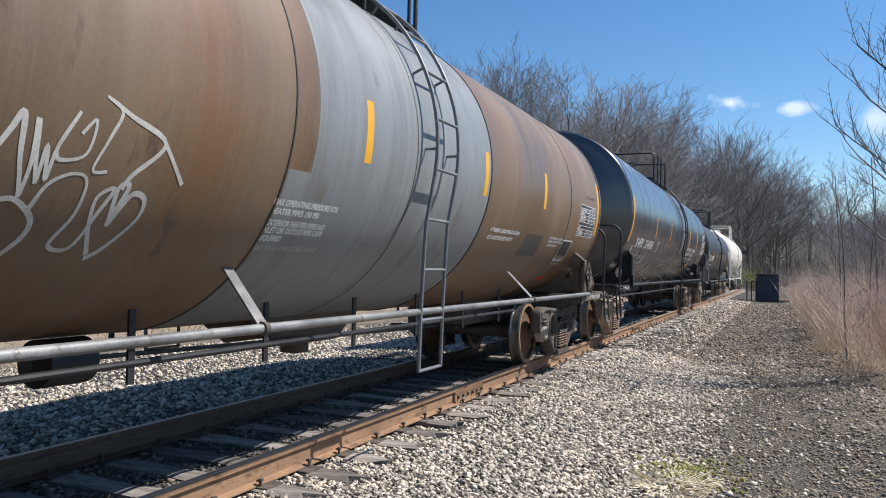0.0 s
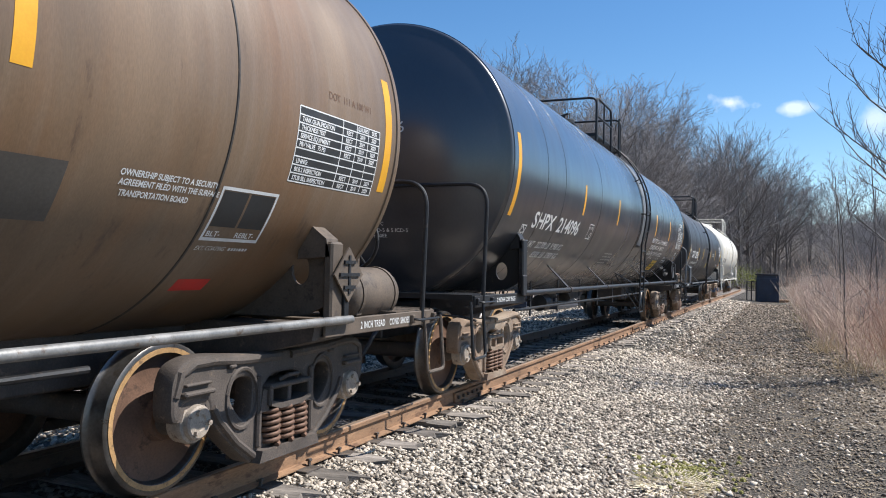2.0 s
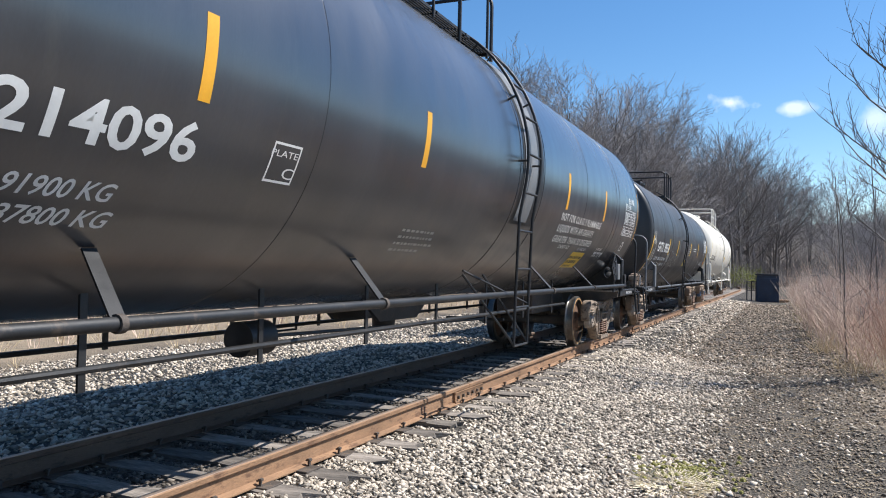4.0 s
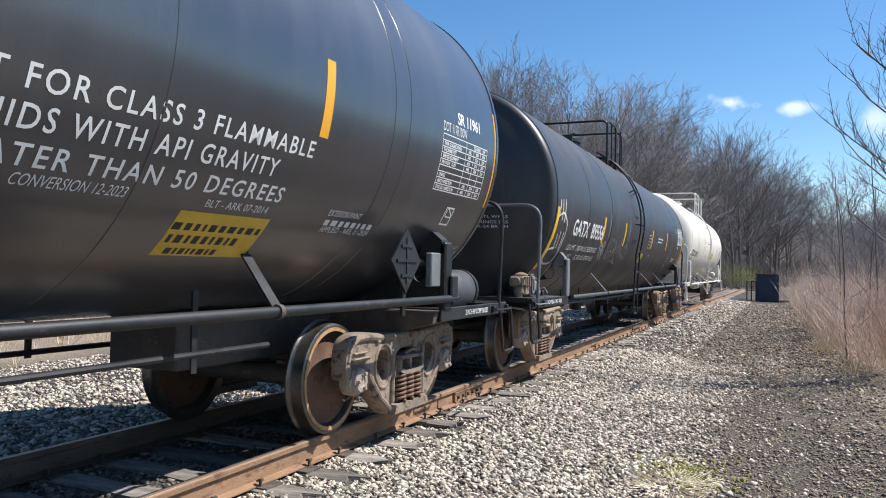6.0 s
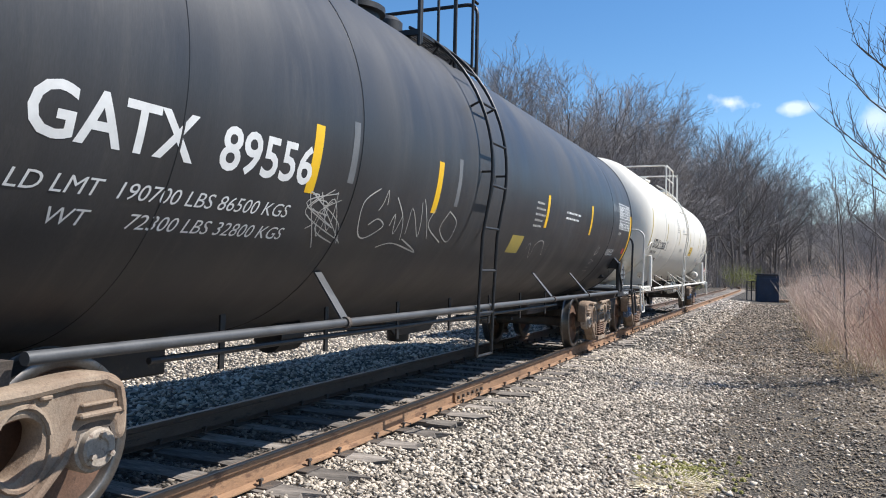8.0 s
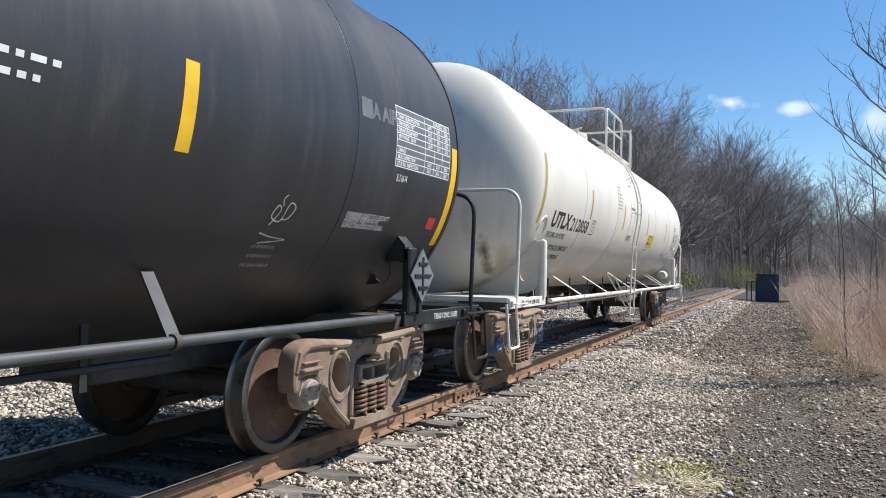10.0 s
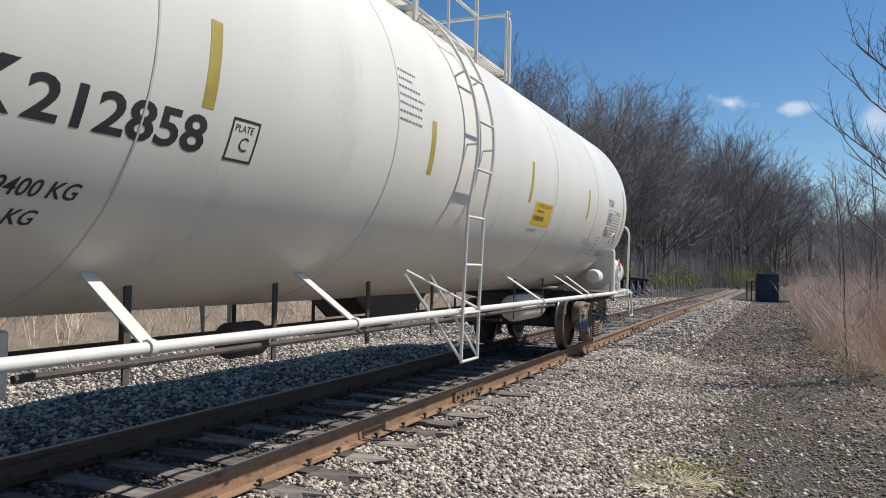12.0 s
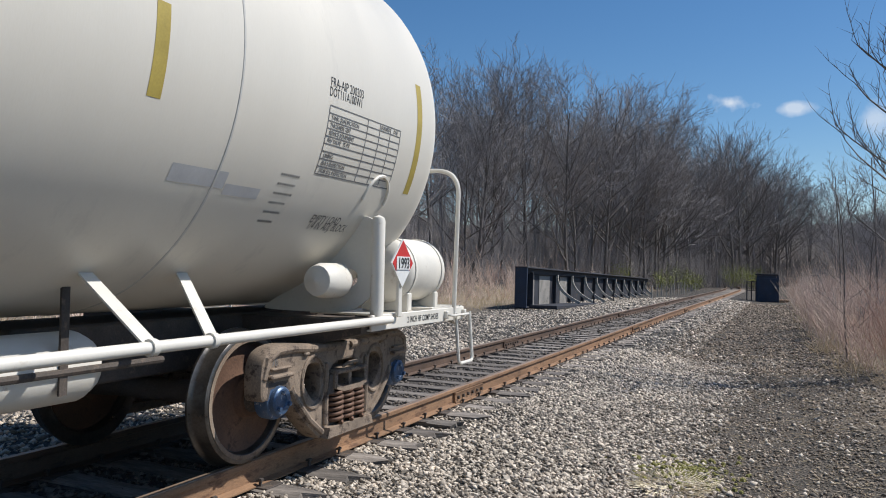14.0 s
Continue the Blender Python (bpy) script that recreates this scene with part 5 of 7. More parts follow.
stencil(B, 'BLT - ARK 07-2014', 4.13, 1.7, 0.071, M["letter_white"], 0.0, 0.0, width=0.56)
part("sticker", skin(B, 3.98, 4.77, 1.43, 1.67, 0.0012, 4), M["yellow_sign"], B["ob"], "yellow emergency contact sticker")
print_bars(B, 3.99, 1.57, 0.83, 1, 0.07, M["letter_black"], 6)
print_bars(B, 4.01, 1.50, 0.81, 1, 0.08, M["letter_black"], 7)
print_bars(B, 4.06, 1.44, 0.58, 1, 0.06, M["letter_black"], 8)
tape(B, 2.49, 2.21, 2.7, 0.1, M["amber"])
tape(B, 4.91, 2.2, 2.69, 0.1, M["amber"])
stencil(B, 'SR 11961', 7.07, 2.66, 0.144, M["letter_white"], 0.004, 0.0, width=0.54)
stencil(B, 'DOT 117R100W', 6.75, 2.555, 0.121, M["letter_white"], 0.0, 0.0, width=0.54)
table_plate(B, 6.76, 7.82, 2.06, 2.53, (0.5, 0.68, 0.84), "ARIL", ("2024", "2034"), M["letter_white"], None)
stencil(B, 'EXTERIOR PAINT', 5.36, 1.735, 0.071, M["letter_white"], 0.0, 0.0, width=0.45)
print_bars(B, 5.37, 1.67, 0.90, 1, 0.07, M["letter_white"], 11)
stencil(B, 'APPLIED - ARIL 01-2024', 5.37, 1.625, 0.071, M["letter_white"], 0.0, 0.0, width=0.68)
stencil(B, 'EMPTY LOAD', 7.63, 1.57, 0.071, M["letter_dim"], 0.0, 0.0, width=0.35)
stencil(B, '1/4" ADJ BLOCK', 7.64, 1.52, 0.071, M["letter_dim"], 0.0, 0.0, width=0.39)
outline(B, 7.2, 7.38, 1.78, 1.94, M["letter_white"])
stroke(B, [(7.25, 1.93), (7.24, 1.86), (7.37, 1.86), (7.25, 1.93)], 0.007, M["letter_white"])
tape(B, 8.03, 2.0, 2.93, 0.11, M["amber"])
seam(B, 5.87, M["gloss_black"], 0.004)
seam(B, 3.6, M["gloss_black"], 0.004)
seam(B, 6.13, M["gloss_black"], 0.004)
head_text(B, 'SHPX 214096', -0.54, 2.85, 0.175, M["letter_white"], width=0.98)
head_text(B, 'CAPY 29020 US GAL', -0.48, 2.70, 0.087, M["letter_white"], width=0.82)
head_text(B, 'CAPY 109850 L', -0.49, 2.60, 0.087, M["letter_white"], width=0.56)
head_text(B, 'WHEELS 36 IN CL C', -0.30, 1.84, 0.054, M["letter_white"], width=0.49)
head_text(B, 'SPRINGS 7 OCD-5 & 5 ICD-5', -0.28, 1.77, 0.054, M["letter_white"], width=0.75)
head_text(B, 'COUPLER SE 60EE', -0.25, 1.71, 0.054, M["letter_white"], width=0.47)
stencil(A, 'DOT  111 A 100 W1', 5.70, 2.48, 0.070, M["spring"], 0.001, 0.0, width=0.56)
for word, y, z in (("P", -1.06, 1.86), ("L", -0.94, 1.85), ("E", -0.84, 1.87), ("A", -0.73, 1.87), ("S", -0.60, 1.88), ("E", -0.50, 1.89), ("R", -1.03, 1.65), ("T", -0.90, 1.66), ("L", -0.78, 1.66), ("E", -0.66, 1.67)):
    stencil(A, word, y, z, 0.13, M["chalk_dim"], -0.004, 0.15)
# faded black car
stencil(C, 'FRA AIP', 5.56, 2.46, 0.15, M["grey_tape"], 0.008, 0.0, width=0.54)
part("overpainted_patch", skin(C, 5.57, 5.72, 2.44, 2.58, 0.0012, 2), M["grey_tape"], C["ob"], "grey overpainted patch")
stroke(C, [(4.77, 1.63), (4.83, 1.72), (4.79, 1.75), (4.76, 1.68), (4.86, 1.66), (4.90, 1.77), (4.97, 1.75), (4.93, 1.68), (4.86, 1.67)], 0.006, M["chalk"])
stroke(C, [(4.85, 1.82), (4.82, 1.79), (4.84, 1.75)], 0.006, M["chalk"])
stroke(C, [(4.72, 1.58), (4.85, 1.56), (5.0, 1.55), (4.95, 1.54), (4.75, 1.52)], 0.005, M["chalk"])
print_bars(C, 4.72, 1.49, 0.30, 3, 0.036, M["chalk_dim"], 41, 1.6)
tape(C, -7.07, 1.39, 2.23, 0.13, M["yellow"])
stroke(C, [(-6.92, 2.33), (-6.91, 2.12)], 0.018, M["chalk"])
stroke(C, [(-6.8, 2.34), (-6.76, 2.06)], 0.018, M["chalk"])
stroke(C, [(-6.67, 2.35), (-6.63, 2.04)], 0.018, M["chalk"])
stroke(C, [(-6.96, 2.1), (-6.69, 2.16), (-6.44, 2.01), (-6.42, 1.82), (-6.44, 1.52), (-6.73, 1.47), (-6.93, 1.52), (-6.94, 1.65), (-6.69, 1.69)], 0.018, M["chalk"])
stroke(C, [(-6.79, 1.87), (-6.73, 1.66)], 0.018, M["chalk"])
stroke(C, [(-6.67, 1.92), (-6.61, 1.68)], 0.018, M["chalk"])
stroke(C, [(-6.51, 1.91), (-6.47, 1.67)], 0.018, M["chalk"])
stroke(C, [(-6.36, 1.49), (-6.33, 1.31), (-6.31, 1.19)], 0.018, M["chalk"])
stencil(C, 'GATX  89556', -6.05, 1.9, 0.335, M["letter_white"], 0.006, 0.0, width=2.05)
stencil(C, 'LD LMT  190700 LBS 86500 KGS', -6.06, 1.685, 0.123, M["letter_white"], 0.0, 0.2, width=1.95)
stencil(C, 'WT      72300 LBS 32800 KGS', -5.82, 1.55, 0.123, M["letter_white"], 0.0, 0.2, width=1.75)
tape(C, -4.03, 1.85, 2.28, 0.1, M["yellow"])
tape(C, -2.10, 1.86, 2.3, 0.1, M["yellow"])
tape(C, 1.33, 1.92, 2.33, 0.1, M["yellow"])
tape(C, 3.81, 1.94, 2.39, 0.1, M["yellow"])
tape(C, -3.56, 1.96, 2.38, 0.08, M["grey_tape"])
tape(C, -1.65, 1.95, 2.38, 0.08, M["grey_tape"])
stroke(C, [(-3.92, 1.85), (-3.84, 1.84), (-3.92, 1.72), (-3.39, 1.57)], 0.005, M["letter_dim"])
stroke(C, [(-3.66, 1.82), (-3.75, 1.79), (-3.95, 1.85), (-3.67, 1.51)], 0.005, M["letter_dim"])
stroke(C, [(-3.43, 1.57), (-3.65, 1.84), (-3.75, 1.64), (-3.46, 1.55)], 0.005, M["letter_dim"])
stroke(C, [(-3.63, 1.89), (-3.59, 1.63), (-3.79, 1.83), (-3.82, 1.87)], 0.005, M["letter_dim"])
stroke(C, [(-3.35, 1.55), (-3.74, 1.78), (-3.48, 1.68), (-3.39, 1.55)], 0.005, M["letter_dim"])
stroke(C, [(-3.72, 1.73), (-3.68, 1.73), (-3.9, 1.77), (-3.68, 1.9)], 0.005, M["letter_dim"])
stroke(C, [(-3.86, 1.63), (-3.79, 1.67), (-3.76, 1.76), (-3.56, 1.84)], 0.005, M["letter_dim"])
stroke(C, [(-3.82, 1.82), (-3.7, 1.79), (-3.68, 1.59), (-3.76, 1.67)], 0.005, M["letter_dim"])
stroke(C, [(-3.62, 1.88), (-3.96, 1.79), (-3.54, 1.65), (-3.87, 1.76)], 0.005, M["letter_dim"])
stroke(C, [(-3.06, 1.97), (-3.25, 1.85), (-3.19, 1.66), (-3.05, 1.6), (-2.84, 1.7), (-2.96, 1.75), (-3.07, 1.7)], 0.006, M["letter_dim"])
stroke(C, [(-3.0, 1.81), (-2.96, 1.87), (-2.93, 1.97), (-2.89, 1.86)], 0.006, M["letter_dim"])
stroke(C, [(-2.74, 1.71), (-2.71, 1.8), (-2.62, 1.65), (-2.58, 1.8)], 0.006, M["letter_dim"])
stroke(C, [(-2.76, 1.93), (-2.56, 1.78), (-2.45, 1.61)], 0.006, M["letter_dim"])
stroke(C, [(-2.41, 1.66), (-2.45, 1.87), (-2.16, 1.65), (-2.3, 1.93)], 0.006, M["letter_dim"])
stroke(C, [(-2.27, 1.96), (-1.96, 1.64)], 0.006, M["letter_dim"])
stroke(C, [(-2.0, 1.9), (-2.04, 1.75), (-1.65, 1.62)], 0.006, M["letter_dim"])
stroke(C, [(-1.69, 1.9), (-1.78, 1.74), (-1.49, 1.63), (-1.46, 1.81), (-1.69, 1.9)], 0.006, M["letter_dim"])
stroke(C, [(-2.79, 1.54), (-2.54, 1.58), (-2.05, 1.52), (-2.42, 1.62)], 0.006, M["letter_dim"])
print_bars(C, 0.88, 2.19, 0.45, 5, 0.045, M["letter_dim"], 21)
print_bars(C, 2.31, 2.17, 0.82, 2, 0.05, M["letter_white"], 22)
part("sticker", skin(C, 0.27, 0.7, 1.58, 1.78, 0.0012, 4), M["olive_tape"], C["ob"], "faded yellow sticker")
stroke(C, [(0.97, 1.63), (1.05, 1.71), (1.26, 1.53), (1.28, 1.71), (1.56, 1.75), (1.74, 1.58), (1.84, 1.73)], 0.005, M["letter_dim"])
table_plate(C, 6.1, 7.13, 2.16, 2.62, (0.5, 0.68, 0.84), "GATI", ("2010", "2020"), M["letter_white"], M['grey_tape'])
stencil(C, 'OWNERSHIP SUBJECT TO A SECURITY', 5.59, 1.74, 0.057, M["letter_white"], 0.0, 0.0, width=0.65)
stencil(C, 'AGREEMENT FILED WITH THE', 5.59, 1.705, 0.057, M["letter_white"], 0.0, 0.0, width=0.50)
stencil(C, 'SURFACE TRANSPORTATION BOARD', 5.59, 1.665, 0.057, M["letter_white"], 0.0, 0.0, width=0.60)
stencil(C, 'BLT-06-94', 6.16, 2.05, 0.079, M["letter_white"], 0.0, 0.0, width=0.18)
part("sticker", skin(C, 6.94, 7.08, 1.72, 1.82, 0.0012, 4), M["red"], C["ob"], "small red sticker")
tape(C, 7.18, 1.59, 2.45, 0.12, M["yellow"])
seam(C, 5.52, M["matt_black"], 0.004)
seam(C, -3.43, M["seam_black"], 0.006)
seam(C, -5.18, M["matt_black"], 0.004)
head_text(C, '36 IN STL WHLS', 0.39, 2.05, 0.056, M["letter_white"], width=0.55)
head_text(C, 'SPRINGS D-5', 0.50, 1.98, 0.056, M["letter_white"], width=0.44)
head_text(C, 'AAR-24 BR BM', 0.44, 1.92, 0.056, M["letter_white"], width=0.50)
head_text(C, 'GATX 89556', -0.46, 2.83, 0.154, M["letter_white"], width=0.90)
head_text(C, '23680 US GAL', -0.30, 2.74, 0.080, M["letter_white"], width=0.64)
head_text(C, 'CAPY 89650 L', -0.45, 2.64, 0.080, M["letter_white"], width=0.51)
# white car
tape(D, -7.21, 1.97, 2.85, 0.1, M["olive_tape"])
stencil(D, 'UTLX', -6.55, 1.975, 0.300, M["letter_black"], 0.012, 0.0, width=0.99)
stencil(D, '212858', -5.52, 1.97, 0.270, M["letter_black"], 0.006, 0.0, width=1.06)
stencil(D, 'THE TANK CAR PEOPLE', -6.56, 1.83, 0.117, M["letter_black"], 0.001, 0.15, width=0.97)
stencil(D, 'LD LMT 197100 LB 89400 KG', -6.57, 1.665, 0.128, M["letter_black"], 0.002, 0.2, width=1.49)
stencil(D, 'LT WT   65900 LB 29900 KG', -6.58, 1.545, 0.122, M["letter_black"], 0.002, 0.2, width=1.35)
outline(D, -4.28, -4.04, 1.96, 2.19, M["letter_black"])
stencil(D, 'PLATE', -4.25, 2.12, 0.057, M["letter_black"], 0.0, 0.0, width=0.16)
stencil(D, 'C', -4.19, 2.02, 0.114, M["letter_black"], 0.0, 0.0, width=0.08)
tape(D, -4.54, 2.19, 2.64, 0.09, M["olive_tape"])
tape(D, -1.78, 2.17, 2.62, 0.09, M["olive_tape"])
tape(D, 1.10, 2.18, 2.66, 0.09, M["olive_tape"])
tape(D, 4.08, 2.17, 2.62, 0.09, M["olive_tape"])
tape(D, 6.92, 1.98, 2.86, 0.09, M["olive_tape"])
part("sticker", skin(D, 1.42, 2.2, 1.94, 2.22, 0.0012, 4), M["yellow_sign"], D["ob"], "yellow emergency contact sticker")
stencil(D, 'FOR CHEMICAL EMERGENCY', 1.53, 2.16, 0.064, M["letter_black"], 0.0, 0.0, width=0.60)
print_bars(D, 1.54, 2.10, 0.51, 1, 0.05, M["letter_black"], 31)
print_bars(D, 1.49, 2.00, 0.69, 1, 0.1, M["letter_black"], 32)
stencil(D, 'BOT OPR VALVE', 1.43, 1.855, 0.064, M["letter_black"], 0.0, 0.0, width=0.36)
seam(D, 2.26, M["seam_white"], 0.004)
seam(D, 4.73, M["seam_white"], 0.004)
seam(D, -4.9, M["seam_white"], 0.004)
seam(D, -2.4, M["seam_white"], 0.004)
table_plate(D, 5.62, 6.64, 1.99, 2.43, (0.5, 0.68, 0.84), "", ("", ""), M["letter_grey"], None)
stencil(D, 'FRA-AIP 200203', 5.61, 2.555, 0.086, M["letter_black"], 0.0, 0.0, width=0.43)
stencil(D, 'DOT111A100W1', 5.6, 2.49, 0.086, M["letter_black"], 0.0, 0.0, width=0.42)
part("repainted_patch", skin(D, 4.38, 4.82, 1.81, 1.9, 0.0010, 4), M["grey_overpaint"], D["ob"], "grey overpainted patch")
part("repainted_patch", skin(D, 4.83, 5.15, 1.78, 1.84, 0.0010, 4), M["grey_overpaint"], D["ob"], "grey overpainted patch")
print_bars(D, 5.28, 1.94, 0.22, 6, 0.026, M["letter_grey"], 33, 2.2)
stencil(D, 'EMPTY LOAD', 5.82, 1.685, 0.093, M["letter_black"], 0, 0.2, width=0.38)
stencil(D, '1/4 IN. ADJ. BLOCK', 5.83, 1.64, 0.093, M["letter_black"], 0, 0.2, width=0.51)
print_bars(D, -2.37, 2.91, 0.39, 2, 0.034, M["letter_grey"], 34, 1.9)
print_bars(D, -2.38, 2.78, 0.45, 5, 0.034, M["letter_grey"], 35, 1.9)
head_text(D, 'UTLX 212858', -0.78, 3.25, 0.146, M["letter_black"], width=0.98)
head_text(D, 'CAPY 30090 GAL US', -0.56, 3.15, 0.059, M["letter_black"], width=0.41)
head_text(D, '114560 LITERS', -0.46, 3.07, 0.058, M["letter_black"], width=0.36)
head_text(D, 'SPRG D-5 7 OUTER 7 INNER', -0.59, 3.00, 0.059, M["letter_black"], width=0.71)
head_text(D, '36 WHLS', -0.58, 2.94, 0.059, M["letter_black"], width=0.22)
head_text(D, 'NO. 24 BRAKE BEAM', -0.60, 2.84, 0.059, M["letter_black"], width=0.47)
# recess not cut: its shade is a flat black sheet on the skin
part("ladder_recess", skin(B, 0.44, 1.24, 1.9, 4.02, 0.003, 3), M["frame_black"], B["ob"], "flat black sheet for the shaded recess behind the ladder")
part("recess_panel", skin(B, 0.50, 0.97, 1.94, 3.98, 0.010, 3), M["grey_steel"], B["ob"], "grey steel panel in the ladder recess")
seam(B, 1.30, M["gloss_black"], 0.006)
seam(B, 0.35, M["gloss_black"], 0.006)
placard(A, 6.02, 1.33, 0.19)
placard(B, 6.3, 1.44, 0.26)
placard(C, 6.7, 1.32, 0.22)
placard(D, 6.79, 1.42, 0.19, red=True)
placard(D, -8.02, 1.45, 0.17, facing="head", red=True, x_head=0.17)
# brake wheel on the brown car's end
part("brake_wheel", Geo().tube([(0.62 + 0.27 * math.cos(a), 7.52, 1.62 + 0.27 * math.sin(a)) for a in [2 * math.pi * k / 28 for k in range(29)]], 0.018, 8), M["frame_black"], A["ob"], "spoked hand brake wheel")
for k in range(5):
    a = 2 * math.pi * k / 5 + 0.3
    part("brake_wheel_spoke", Geo().tube([(0.62, 7.50, 1.62), (0.62 + 0.26 * math.cos(a), 7.52, 1.62 + 0.26 * math.sin(a))], 0.012, 6), M["frame_black"], A["ob"])
part("brake_wheel_stand", Geo().box(0.50, 0.74, 7.36, 7.49, 1.0, 1.78, 0.02), M["frame_brown"], A["ob"])
# control valve group on the faded black car's platform
valve = part("control_valve", Geo().box(1.02, 1.22, -7.27, -7.10, 1.03, 1.33, 0.012), M["cast_dark"], C["ob"], "dusty cast iron brake control valve")
part("pipe_bracket_plate", Geo().box(1.22, 1.236, -7.245, -7.125, 1.07, 1.30, 0.01).box(1.236, 1.25, -7.21, -7.16, 1.12, 1.27, 0.006), M["grey_steel"], valve, "ribbed grey cover plate")
g = Geo().box(1.03, 1.23, -7.60, -7.28, 1.16, 1.30, 0.025).box(1.05, 1.21, -7.47, -7.28, 1.05, 1.17, 0.02)
g.lathe([(1.295, 0.085), (1.32, 0.085), (1.33, 0.07), (1.345, 0.03), (1.35, 0.001)], 14, "z", (1.13, -7.40, 0))
g.lathe([(-7.635, 0.001), (-7.63, 0.055), (-7.60, 0.06)], 12, "y", (1.13, 0, 1.23))
for y in (-7.52, -7.44, -7.36):
    g.box(1.225, 1.245, y - 0.012, y + 0.012, 1.165, 1.295, 0.005)
part("service_portion", g, M["cast"], valve, "dusty tan valve body")
part("exhaust_cap", Geo().lathe([(1.02, 0.02), (1.03, 0.04), (1.07, 0.045), (1.09, 0.06), (1.16, 0.06)], 12, "z", (1.15, -7.54, 0)), M["cast"], valve)
g = Geo().box(1.06, 1.22, -7.09, -6.97, 1.10, 1.23, 0.02)
g.lathe([(-6.98, 0.06), (-6.94, 0.07), (-6.90, 0.07), (-6.88, 0.04), (-6.83, 0.035), (-6.82, 0.055), (-6.79, 0.055), (-6.78, 0.001)], 14, "y", (1.15, 0, 1.17))
g.box(1.10, 1.24, -6.95, -6.86, 1.05, 1.12, 0.015)
part("emergency_portion", g, M["cast"], valve, "dusty tan valve body")
part("valve_knob", Geo().lathe([(1.20, 0.02), (1.24, 0.02), (1.25, 0.045), (1.27, 0.045), (1.28, 0.001)], 10, "z", (1.16, -6.90, 0)), M["cast"], valve)
part("valve_lever", Geo().tube([(1.2, -6.86, 1.12), (1.28, -6.84, 1.14), (1.32, -6.82, 1.06)], 0.012, 6), M["grey_steel"], valve)
part("retaining_valve", Geo().box(1.15, 1.23, -6.72, -6.64, 1.02, 1.10, 0.01).lathe([(1.09, 0.028), (1.13, 0.028), (1.14, 0.001)], 10, "z", (1.19, -6.68, 0)).tube([(1.19, -6.64, 1.12), (1.19, -6.57, 1.12), (1.19, -6.57, 1.03)], 0.016, 6), M["frame_black"], valve)
part("valve_pipe", Geo().tube(bent([(1.16, -6.79, 1.16), (1.16, -6.72, 1.16), (1.16, -6.72, 1.0)], 0.05), 0.018, 8), M["frame_black"], valve)
part("valve_pipe", Geo().tube(bent([(1.06, -7.18, 1.32), (1.06, -7.18, 1.39), (0.8, -7.18, 1.39), (0.8, -7.18, 1.0)], 0.06), 0.018, 8), M["frame_black"], valve)
part("valve_shelf", Geo().box(0.70, 1.395, -7.66, -6.50, 1.005, 1.03, 0.005), M["dark_steel"], valve, "steel mounting shelf")
for k in range(4):
    part("valve_bolt", Geo().lathe([(1.225, 0.013), (1.25, 0.013), (1.252, 0.001)], 6, "x", (0, -7.57 + 0.26 * (k % 2), 1.18 + 0.1 * (k // 2))), M["cast_dark"], valve)
# small box and pipes by the white car's rear reservoir
part("valve_housing", Geo().lathe([(6.05, 0.001), (6.08, 0.11), (6.15, 0.13), (6.36, 0.13), (6.42, 0.10), (6.44, 0.001)], 18, "y", (1.15, 0, 1.28)), M["frame_white"], D["ob"], "small white valve housing")
part("side_tank", Geo().lathe([(3.3, 0.001), (3.33, 0.16), (3.42, 0.2), (4.5, 0.2), (4.58, 0.16), (4.6, 0.001)], 20, "y", (0.55, 0, 0.80)), M["frame_white"], D["ob"], "white auxiliary air reservoir")
part("grey_box", Geo().box(1.36, 1.42, 6.92, 7.12, 1.22, 1.52, 0.01), M["grey_steel"], B["ob"], "grey steel cover plate")
for e in (-7.35, 7.3):
    part("jack_pad", Geo().box(1.455, 1.49, e - 0.07, e + 0.07, 1.08, 1.32, 0.01), M["frame_black"], B["ob"])

# ==== WOODS ====
# ---------------------------------------------------------------- woods
def limb(geo, rnd, p, d, length, r, sides, segs, bendy, up):
    """A tapered, slightly crooked branch; gives the points along it."""
    pts, p = [Vector(p)], Vector(p)
    d = Vector(d).normalized()
    for i in range(segs):
        d = (d + Vector((rnd.uniform(-1, 1), rnd.uniform(-1, 1), rnd.uniform(-1, 1) + up)) * bendy).normalized()
        p = p + d * (length / segs)
        pts.append(p.copy())
    geo.tube(pts, r, sides, max(0.004, r * 0.28), close=False)
    return pts


def spike_twig(geo, p, d, length, r):
    """A twig's end: a thin three-sided spike."""
    a = d.orthogonal().normalized() * r
    b = d.cross(a).normalized() * r
    geo.add([p + a, p - a * 0.5 + b * 0.87, p - a * 0.5 - b * 0.87, p + d * length], [(0, 1, 3), (1, 2, 3), (2, 0, 3)])
    return [p, p + d * length * 0.5, p + d * length]


